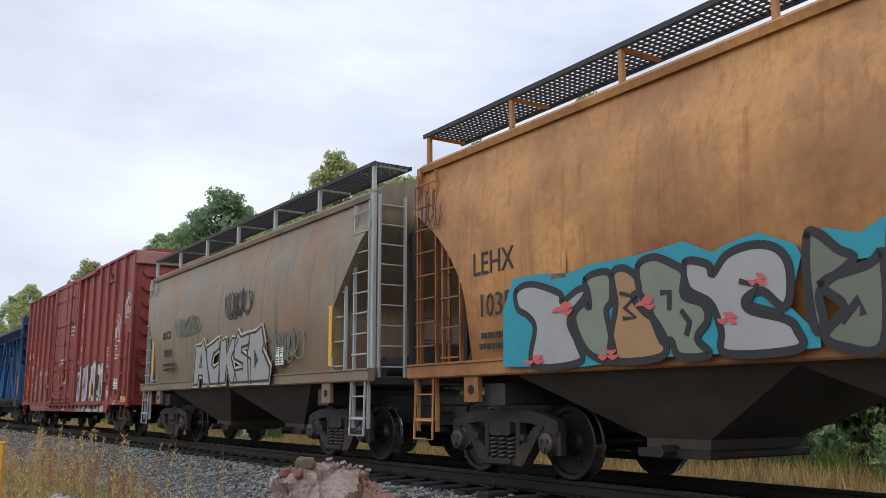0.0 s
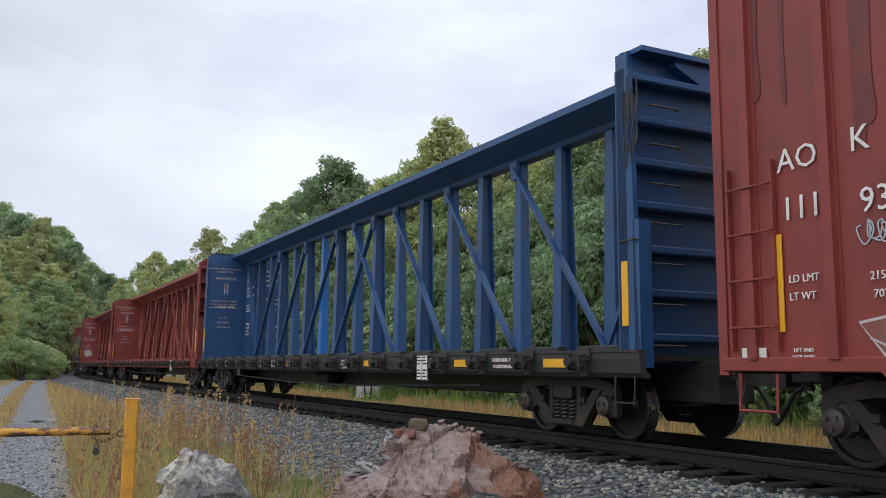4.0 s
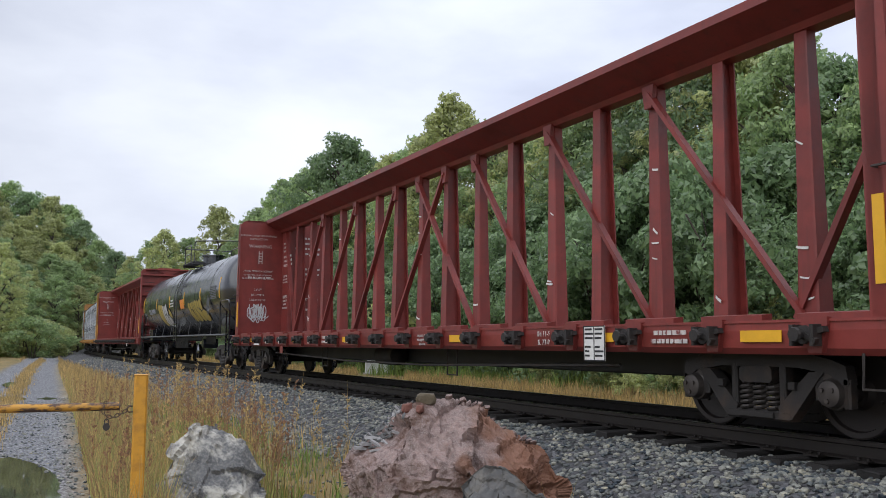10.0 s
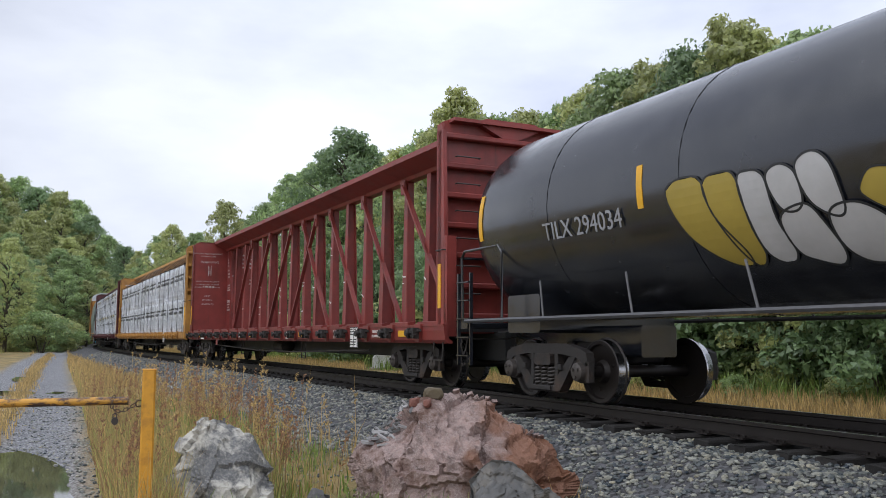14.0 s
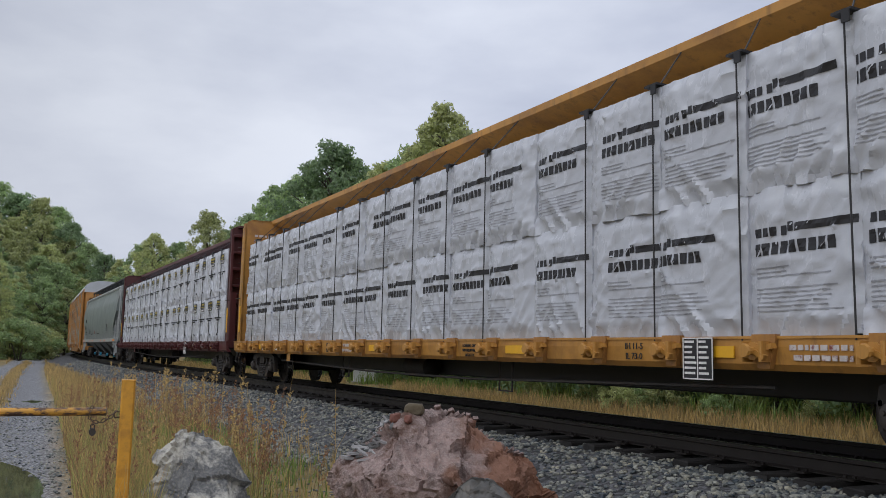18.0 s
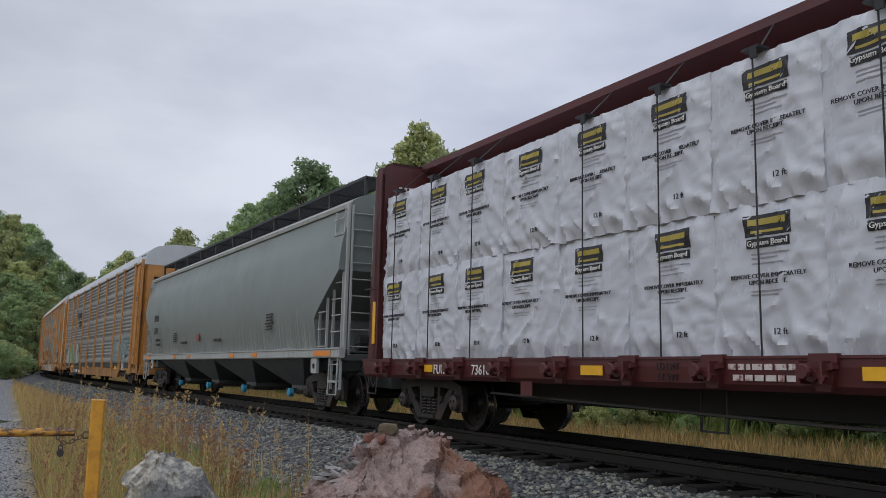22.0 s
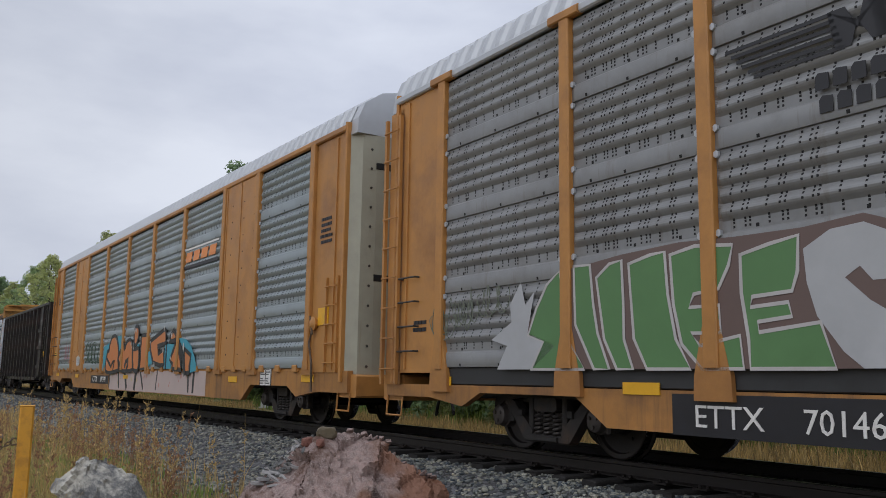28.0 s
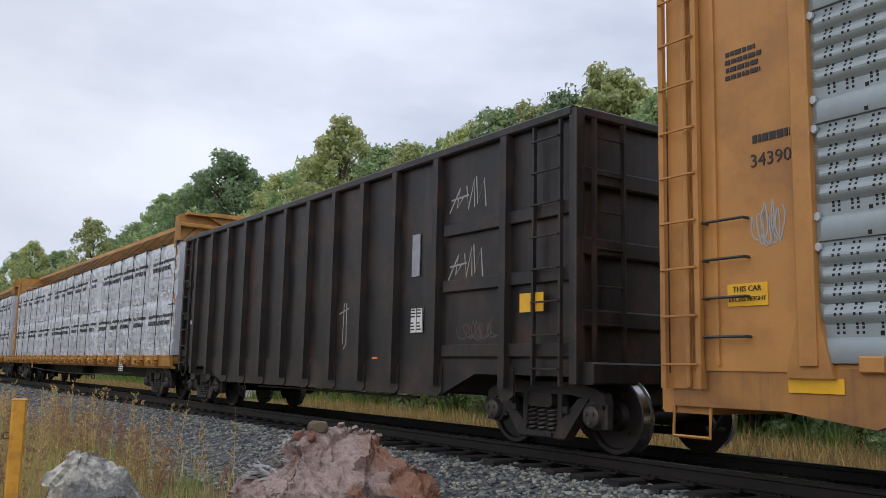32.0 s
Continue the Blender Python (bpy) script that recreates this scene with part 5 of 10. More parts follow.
        b.box(x - 0.05, x + 0.16, 1.30, 1.45, 1.13 + 2 * h, 1.155 + 2 * h)
        b.box(x - 0.03, x + 0.05, 1.435, 1.455, 1.03 + 2 * h, 1.14 + 2 * h)
        part("tie_down_cable", b, m_strap, car)

# ---------------------------------------------------------------- covered hopper cars
def hopper_shell(half, z0, z1, cut_z, cut_x, bulge, roof, cut_low, curved):
    """The rounded body: sides, roof and sloping ends. The ends are full above cut_z and run in by cut_x at the bottom."""
    prof = []
    for k in range(23):
        t = k / 22
        z = z0 + (z1 - z0) * t
        prof.append((bulge(t), z))
    top = [(prof[-1][0] * math.cos(a), z1 + 0.02 + roof * math.sin(a)) for a in [radians(d) for d in (12, 30, 50, 70, 90)]]
    right = prof + top
    ring = right + [(-y, z) for y, z in reversed(right[:-1])]
    ring = [(y, z) for y, z in ring]
    b = Build()
    nx = 14

    def xe(z):
        if z >= cut_z:
            return half
        t = min(1, (cut_z - z) / (cut_z - cut_low))
        return half - cut_x * (math.sin(t * math.pi / 2) ** 0.8 if curved else t)

    for y, z in ring:
        for i in range(nx):
            b.v.append((-xe(z) + 2 * xe(z) * i / (nx - 1), y, z))
    m = len(ring)
    for k in range(m - 1):
        for i in range(nx - 1):
            o = k * nx + i
            b.f.append((o, o + 1, o + nx + 1, o + nx))
    for k in range(m // 2):
        a, c = k, m - 1 - k
        for i in (0, nx - 1):
            if c - 1 > a + 1 or True:
                q = (a * nx + i, (a + 1) * nx + i, (c - 1) * nx + i, c * nx + i)
                if len(set(q)) == 4:
                    b.f.append(q)
                elif len(set(q)) == 3:
                    b.f.append(tuple(dict.fromkeys(q)))
    b.f.append(tuple(i for i in range(nx)) + tuple((m - 1) * nx + i for i in range(nx - 1, -1, -1)))
    return b


def running_board(car, half, z, mat, y=0.55):
    """A mesh walkway along the roof: bars, rims, brackets."""
    for sd in (1, -1):
        b = Build()
        n = int(2 * half / 0.09)
        for i in range(n):
            x = -half + 2 * half * i / n
            b.box(x, x + 0.022, sd * y - 0.32, sd * y + 0.32, z, z + 0.02)
        for k in range(9):
            yy = sd * y - 0.32 + 0.08 * k
            b.box(-half, half, yy - 0.009, yy + 0.009, z + 0.002, z + 0.018)
        for yy in (sd * y - 0.33, sd * y + 0.33):
            b.box(-half, half, yy - 0.012, yy + 0.012, z - 0.03, z + 0.03)
        wb = part("running_board", b.mesh("running_board", m_darkgrey, fix=False), m_darkgrey, car, "dark steel mesh roof walkway")
        n = int(2 * half / 1.9)
        for i in range(n + 1):
            x = -half + 0.1 + (2 * half - 0.2) * i / n
            part("bracket", Build().box(x - 0.03, x + 0.03, sd * (y + 0.26), sd * (y + 0.33), z - 0.42, z, 0.01).beam((x, sd * (y - 0.3), z - 0.02), (x, sd * (y + 0.3), z - 0.02), 0.06, 0.03), mat, wb)


def hopper(label, s0, s1, paint, sheet, bays, z_top, roof, cut_z, cut_x, sill_paint, marks=(), rail_mat=None, belly=None, seed=0, sill_z=1.27, cut_low=2.2, board=0.5, board_y=0.95, curved=False):
    car, half = new_car("covered_hopper", label, "hopper car", s0, s1, "covered hopper cars")
    rail_mat = rail_mat or sill_paint
    bh = half - 0.2
    bulge = lambda t: 1.34 + 0.17 * math.sin(math.pi * min(1, t * 1.12) * 0.86 + 0.25) - 0.10 * max(0, t - 0.75) * 4
    shell = hopper_shell(bh, sill_z + 0.08, z_top, cut_z, cut_x, bulge, roof, cut_low, curved)
    part("body", shell.mesh("body", paint, True), paint, car, sheet)
    # eave rail
    for sd in (1, -1):
        y = bulge(1.0)
        part("eave", Build().prism([(sd * (y - 0.06), z_top - 0.02), (sd * (y + 0.05), z_top - 0.05), (sd * (y + 0.07), z_top + 0.03), (sd * (y - 0.02), z_top + 0.10)], "x", -bh, bh), sill_paint, car)
        b = Build().box(-half + 0.1, half - 0.1, sd * 1.34, sd * 1.46, sill_z - 0.06, sill_z + 0.12, 0.02)
        b.box(-half + 0.1, half - 0.1, sd * 1.30, sd * 1.48, sill_z + 0.11, sill_z + 0.135)
        part("side_sill", b, sill_paint, car)
    # end structure
    for sg in (-1, 1):
        xe = sg * (half - 0.18)
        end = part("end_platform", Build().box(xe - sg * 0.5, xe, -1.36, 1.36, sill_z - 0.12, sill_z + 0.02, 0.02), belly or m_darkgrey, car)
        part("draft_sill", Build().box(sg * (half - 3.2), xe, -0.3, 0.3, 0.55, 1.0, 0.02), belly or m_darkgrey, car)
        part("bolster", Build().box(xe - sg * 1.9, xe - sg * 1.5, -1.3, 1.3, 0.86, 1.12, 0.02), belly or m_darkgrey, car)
        for sd in (-1, 1):
            part("corner_post", Build().box(xe - sg * 0.09, xe, sd * 1.28, sd * 1.36, sill_z, z_top + 0.02, 0.015), rail_mat, end)
            part("inner_post", Build().beam((xe - sg * 0.1, sd * 0.55, sill_z), (xe - sg * 0.1, sd * 0.55, cut_z + 0.35), 0.10, 0.12), belly or m_darkgrey, end)
        ladder(end, rail_mat, xe - sg * 0.30, 1.36, 0.52, z_top - 0.1, 0.46, 11)
        ladder(end, rail_mat, xe - sg * 0.95, 1.40, sill_z, min(cut_z + 0.1, 3.2), 0.40, 5)
        ladder(end, rail_mat, xe + sg * 0.02, 1.02, sill_z, z_top, 0.46, 9, "y")
        b = Build().tube([(xe - sg * 0.08, 1.42, sill_z), (xe - sg * 0.08, 1.44, 0.42), (xe - sg * 0.52, 1.44, 0.42), (xe - sg * 0.52, 1.42, sill_z)], 0.018, 5).tube([(xe - sg * 0.08, 1.44, 0.66), (xe - sg * 0.52, 1.44, 0.66)], 0.014, 5)
        part("sill_step", b, rail_mat, end)
        part("brake_gear", Build().box(xe - sg * 0.7, xe - sg * 0.35, -0.5, 0.2, 1.5, 1.85, 0.03).tube([(xe - sg * 0.5, 0.2, 1.7), (xe - sg * 0.5, 0.9, 1.4), (xe - sg * 0.6, 1.2, 1.2)], 0.02, 6).lathe_y([(0, 0.16), (0.5, 0.16)], 14, x=xe - sg * 0.6, z=1.45, y=0.3), m_darkgrey, end)
        plaque(car, sill_paint, sg * (half - 1.55), sill_z - 0.2, 1.36, 0.3, 0.34, "jacking_pad", t=0.06)
        part("pad_hole", Build().lathe_y([(0, 0.06), (0.006, 0.06)], 12, x=sg * (half - 1.55), z=sill_z - 0.22, y=1.42), m_hole, car)
    # discharge bays
    inner = half - (2.35 if bays == 2 else 2.5)
    bw = 2 * inner / bays
    for i in range(bays):
        xc = -inner + bw * (i + 0.5)
        b = Build()
        rings = [(sill_z + 0.09, bw * 0.5, 1.33), (sill_z - 0.08, bw * 0.5, 1.30), (0.52, 0.42, 0.72), (0.40, 0.42, 0.72)]
        for z, hx, hy in rings:
            b.v += [(xc - hx, -hy, z), (xc + hx, -hy, z), (xc + hx, hy, z), (xc - hx, hy, z)]
        for k in range(3):
            for q in range(4):
                b.f.append((k * 4 + q, k * 4 + (q + 1) % 4, k * 4 + 4 + (q + 1) % 4, k * 4 + 4 + q))
        b.f += [(0, 1, 2, 3), (15, 14, 13, 12)]
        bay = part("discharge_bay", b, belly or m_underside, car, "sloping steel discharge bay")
        part("outlet_gate", Build().box(xc - 0.48, xc + 0.48, -0.80, 0.80, 0.33, 0.42, 0.02).tube([(xc, 0.75, 0.40), (xc, 1.0, 0.40)], 0.06, 8), m_truck, bay)
        if bays > 2:
            part("outlet_cap", Build().lathe_y([(0, 0.10), (0.10, 0.10), (0.12, 0.07)], 12, x=xc - 0.3, z=0.36, y=0.95), spray("cyan", (0.04, 0.28, 0.45)), bay, "blue outlet cap")
    running_board(car, bh - 0.05, z_top + board, m_darkgrey if bays > 2 else rail_mat, board_y)
    for i in range(6):
        x = -bh + 1 + (2 * bh - 2) * i / 5
        part("hatch_cover", Build().box(x - 0.5, x + 0.5, -0.25, 0.25, z_top + roof - 0.03, z_top + roof + 0.08, 0.03), sill_paint, car)
    for sg in (-1, 1):
        truck(car, sg * (half - 1.75))
    ends(car, half - 0.3)
    return car, half, bulge


CYAN, PINK, SILVER, OUTL = spray("cyan_blue", (0.03, 0.33, 0.42)), spray("pink_red", (0.55, 0.10, 0.10)), spray("silver", (0.40, 0.40, 0.40)), spray("black", (0.02, 0.022, 0.025))
WHITE, GREEN, ORANGE_S, GOLD, GREYG = spray("white", (0.62, 0.63, 0.64)), spray("green", (0.10, 0.22, 0.07)), spray("orange", (0.55, 0.19, 0.06)), spray("gold", (0.33, 0.24, 0.03)), spray("grey_green", (0.14, 0.16, 0.12))

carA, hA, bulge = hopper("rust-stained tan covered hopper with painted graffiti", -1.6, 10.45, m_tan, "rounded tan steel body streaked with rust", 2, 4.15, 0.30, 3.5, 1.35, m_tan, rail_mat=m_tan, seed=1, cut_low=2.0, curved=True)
side_text("LEHX", 0.40, m_ink, carA, 8.30 - 4.425, 2.55, 1.515, squeeze=0.85)
side_text("1035", 0.40, m_ink, carA, 8.26 - 4.425, 2.03, 1.525, squeeze=0.85)
bars(carA, m_ink, 8.2 - 4.425, 1.62, 1.50, 0.8, 0.26, 2, 5)
PGREY, SAGE, TANG = spray("pale_grey", (0.33, 0.34, 0.34)), spray("sage", (0.19, 0.22, 0.17)), spray("tan_glaze", (0.34, 0.20, 0.10))
TEAL = spray("teal", (0.02, 0.27, 0.36))
blob(carA, [(3.66, 1.95), (3.46, 2.30), (3.02, 2.30), (2.50, 2.25), (2.17, 2.30), (1.52, 2.30), (0.94, 2.35), (0.62, 2.20), (0.46, 2.25), (0.13, 2.30), (-0.21, 2.15), (-0.26, 2.05), (-0.12, 1.65), (-0.22, 1.55), (-0.37, 1.40), (-0.37, 1.30), (0.52, 1.30), (1.44, 1.30), (2.36, 1.25), (3.67, 1.30)], TEAL, 1.532, None, soft=False, name="graffiti_background")
blob(carA, [(-0.44, 2.25), (-0.76, 2.15), (-0.98, 2.25), (-0.94, 1.95), (-0.72, 1.95)], TEAL, 1.532, None, soft=False, name="graffiti_background")
blob(carA, [(3.40, 2.15), (3.12, 2.20), (2.66, 2.05), (2.62, 1.95), (2.38, 2.05), (2.24, 2.05), (2.29, 1.95), (2.52, 1.75), (2.40, 1.50), (2.38, 1.30), (3.13, 1.30), (3.08, 1.70), (3.20, 1.85), (3.38, 1.95)], PGREY, 1.537, OUTL, 0.075)
blob(carA, [(2.25, 2.15), (2.04, 2.20), (1.88, 2.15), (1.88, 1.90), (1.96, 1.80), (1.92, 1.60), (1.88, 1.30), (2.25, 1.40), (2.44, 1.75), (2.29, 1.90), (2.20, 1.85), (2.21, 2.00)], SAGE, 1.538, OUTL, 0.075)
blob(carA, [(1.86, 2.15), (1.71, 2.20), (1.54, 2.10), (1.50, 1.95), (1.59, 1.90), (1.46, 1.75), (1.32, 1.65), (1.20, 1.45), (1.28, 1.30), (1.88, 1.30), (1.90, 1.55), (1.82, 1.85)], TANG, 1.539, OUTL, 0.075)
blob(carA, [(1.50, 2.20), (1.29, 2.25), (1.06, 2.15), (0.94, 2.05), (0.96, 1.85), (0.74, 1.75), (0.70, 1.60), (0.83, 1.45), (0.70, 1.30), (1.04, 1.30), (1.13, 1.45), (1.24, 1.45), (1.40, 1.80), (1.50, 1.95)], SAGE, 1.541, OUTL, 0.075)
blob(carA, [(0.92, 2.15), (0.67, 2.10), (0.62, 2.00), (0.46, 2.15), (0.21, 2.20), (-0.02, 2.15), (-0.14, 2.00), (-0.14, 1.75), (-0.06, 1.65), (0.12, 1.80), (0.29, 1.75), (0.25, 1.65), (-0.08, 1.55), (-0.18, 1.45), (-0.17, 1.30), (0.52, 1.30), (0.56, 1.50), (0.66, 1.75), (0.90, 1.90)], PGREY, 1.542, OUTL, 0.075)
blob(carA, [(-0.33, 2.20), (-0.42, 2.20), (-0.58, 2.05), (-0.70, 1.95), (-0.41, 1.75), (-0.42, 1.50), (-0.34, 1.45), (-0.30, 1.85)], GREYG, 1.543, OUTL, 0.075)
blob(carA, [(-0.42, 1.80), (-0.82, 1.90), (-0.94, 1.95), (-0.88, 1.30), (-0.56, 1.30), (-0.42, 1.40), (-0.60, 1.60)], GREYG, 1.544, OUTL, 0.075)
stroke(carA, [(1.74, 1.95), (1.56, 1.90), (1.70, 1.80), (1.56, 1.70), (1.71, 1.70)], OUTL, 1.549, 0.05)
stroke(carA, [(1.21, 1.90), (1.12, 1.90), (1.13, 1.75)], OUTL, 1.549, 0.06)
stroke(carA, [(0.98, 1.70), (0.90, 1.60), (0.94, 1.50)], OUTL, 1.549, 0.06)
stroke(carA, [(0.32, 1.90), (0.17, 1.85), (0.25, 1.70), (-0.04, 1.60)], OUTL, 1.549, 0.06)
stroke(carA, [(-0.58, 1.50), (-0.72, 1.65), (-0.74, 1.55)], OUTL, 1.549, 0.07)
blob(carA, [(2.78, 1.85), (2.67, 1.90), (2.58, 1.85), (2.67, 1.85)], PINK, 1.5525, None, name="graffiti_petal")
blob(carA, [(2.63, 1.90), (2.56, 1.95), (2.46, 1.90), (2.54, 1.85)], PINK, 1.5525, None, name="graffiti_petal")
blob(carA, [(2.62, 1.85), (2.52, 1.85), (2.44, 1.85), (2.52, 1.80)], PINK, 1.5525, None, name="graffiti_petal")
blob(carA, [(1.56, 1.80), (1.48, 1.85), (1.42, 1.80), (1.50, 1.80)], PINK, 1.5525, None, name="graffiti_petal")
blob(carA, [(1.46, 1.85), (1.38, 1.90), (1.32, 1.85), (1.38, 1.80)], PINK, 1.5525, None, name="graffiti_petal")
blob(carA, [(1.44, 1.80), (1.36, 1.80), (1.29, 1.80), (1.36, 1.75)], PINK, 1.5525, None, name="graffiti_petal")
blob(carA, [(0.25, 1.90), (0.20, 1.90), (0.16, 1.90), (0.20, 1.85)], PINK, 1.5525, None, name="graffiti_petal")
blob(carA, [(0.17, 1.95), (0.12, 1.95), (0.06, 1.90), (0.12, 1.90)], PINK, 1.5525, None, name="graffiti_petal")
blob(carA, [(0.17, 1.90), (0.12, 1.90), (0.06, 1.85), (0.12, 1.85)], PINK, 1.5525, None, name="graffiti_petal")
blob(carA, [(0.59, 1.60), (0.54, 1.60), (0.48, 1.60), (0.54, 1.55)], PINK, 1.5525, None, name="graffiti_petal")
blob(carA, [(0.52, 1.65), (0.44, 1.65), (0.38, 1.60), (0.46, 1.60)], PINK, 1.5525, None, name="graffiti_petal")
blob(carA, [(0.50, 1.60), (0.44, 1.60), (0.38, 1.55), (0.44, 1.55)], PINK, 1.5525, None, name="graffiti_petal")
blob(carA, [(2.09, 1.35), (2.02, 1.35), (1.94, 1.35), (2.02, 1.30)], PINK, 1.5525, None, name="graffiti_petal")
blob(carA, [(1.98, 1.40), (1.90, 1.40), (1.82, 1.40), (1.90, 1.35)], PINK, 1.5525, None, name="graffiti_petal")
blob(carA, [(1.96, 1.35), (1.88, 1.35), (1.79, 1.35), (1.88, 1.30)], PINK, 1.5525, None, name="graffiti_petal")
blob(carA, [(3.28, 1.35), (3.17, 1.35), (3.08, 1.35), (3.17, 1.30)], PINK, 1.5525, None, name="graffiti_petal")
blob(carA, [(3.13, 1.40), (3.04, 1.40), (2.94, 1.40), (3.04, 1.35)], PINK, 1.5525, None, name="graffiti_petal")
blob(carA, [(3.12, 1.35), (3.02, 1.35), (2.92, 1.35), (3.02, 1.30)], PINK, 1.5525, None, name="graffiti_petal")
scrawl(carA, hA - 0.35, 3.1, 0.7, 0.8, 1.50, m_underside, 4, 0.016, 3)
plaque(carA, m_tan, 7.1 - 4.425, 2.36, 1.52, 0.24, 0.3, "card_board")

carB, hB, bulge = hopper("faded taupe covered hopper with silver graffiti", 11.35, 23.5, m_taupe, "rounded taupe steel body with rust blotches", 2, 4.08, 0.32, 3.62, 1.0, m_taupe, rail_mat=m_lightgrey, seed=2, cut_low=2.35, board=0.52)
side_text("RGCX", 0.26, m_ink, carB, 3.75, 2.5, 1.515, squeeze=0.85)
side_text("20198", 0.26, m_ink, carB, 3.62, 2.07, 1.525, squeeze=0.85)
bars(carB, m_ink, 3.47, 1.75, 1.52, 1.0, 0.22, 2, 6)
SILV = spray("dull_silver", (0.30, 0.30, 0.30))
q = placed(1.60, 1.30, 4.1, 0.86, 0.06)
CREAM = spray("cream", (0.50, 0.44, 0.34))
letters = ([(0.0, 0.0), (0.02, 0.97), (0.10, 0.95), (0.14, 1.06), (0.18, 0.78), (0.25, 0.0), (0.15, 0.0), (0.14, 0.22), (0.08, 0.22), (0.07, 0.0)],
           [(0.20, 0.55), (0.19, 0.88), (0.27, 0.94), (0.36, 1.04), (0.37, 0.80), (0.29, 0.70), (0.27, 0.45), (0.31, 0.36), (0.38, 0.46), (0.40, 0.0), (0.26, 0.0)],
           [(0.38, 0.0), (0.39, 0.96), (0.46, 1.0), (0.48, 0.66), (0.55, 0.98), (0.63, 0.94), (0.54, 0.56), (0.63, 0.0), (0.54, 0.0), (0.48, 0.40), (0.47, 0.0)],
           [(0.58, 0.0), (0.60, 0.26), (0.70, 0.28), (0.70, 0.38), (0.58, 0.52), (0.58, 0.88), (0.62, 1.10), (0.66, 0.96), (0.76, 1.0), (0.77, 0.78), (0.67, 0.74), (0.67, 0.64), (0.79, 0.46), (0.80, 0.0)],
           [(0.77, 0.0), (0.75, 0.60), (0.77, 1.0), (0.84, 1.0), (0.905, 1.10), (0.94, 0.76), (0.92, 0.62), (1.01, 0.25), (1.0, 0.0)])
for letter in letters:
    stroke(carB, q(letter + letter[:1]), CREAM, 1.536, 0.15, "graffiti_halo")
for k, letter in enumerate(letters):
    blob(carB, q(letter), SILV, 1.543 + 0.001 * k, OUTL, 0.05, False)
stroke(carB, q([(0.095, 0.42), (0.11, 0.74), (0.13, 0.42), (0.095, 0.42)]), OUTL, 1.551, 0.035)
blob(carB, q([(0.84, 0.25), (0.83, 0.66), (0.88, 0.42)]), OUTL, 1.552, None, soft=False)
scrawl(carB, hB - 2.9, 2.35, 2.3, 0.55, 1.53, GREYG, 21, 0.05, 4)
scrawl(carB, hB - 6.0, 2.5, 1.8, 0.65, 1.53, m_ink, 22, 0.05, 3)
scrawl(carB, hB - 8.4, 1.5, 1.6, 0.75, 1.52, GREYG, 23, 0.05, 3)
plaque(carB, m_reflect, hB - 1.25, 2.0, 1.505, 0.09, 0.85, "reflector")
plaque(carB, m_reflect, -4.85, 1.95, 1.515, 0.10, 0.95, "reflector")
stencil_board(carB, -2.9, 1.72, 1.515, 0.36, 0.34)


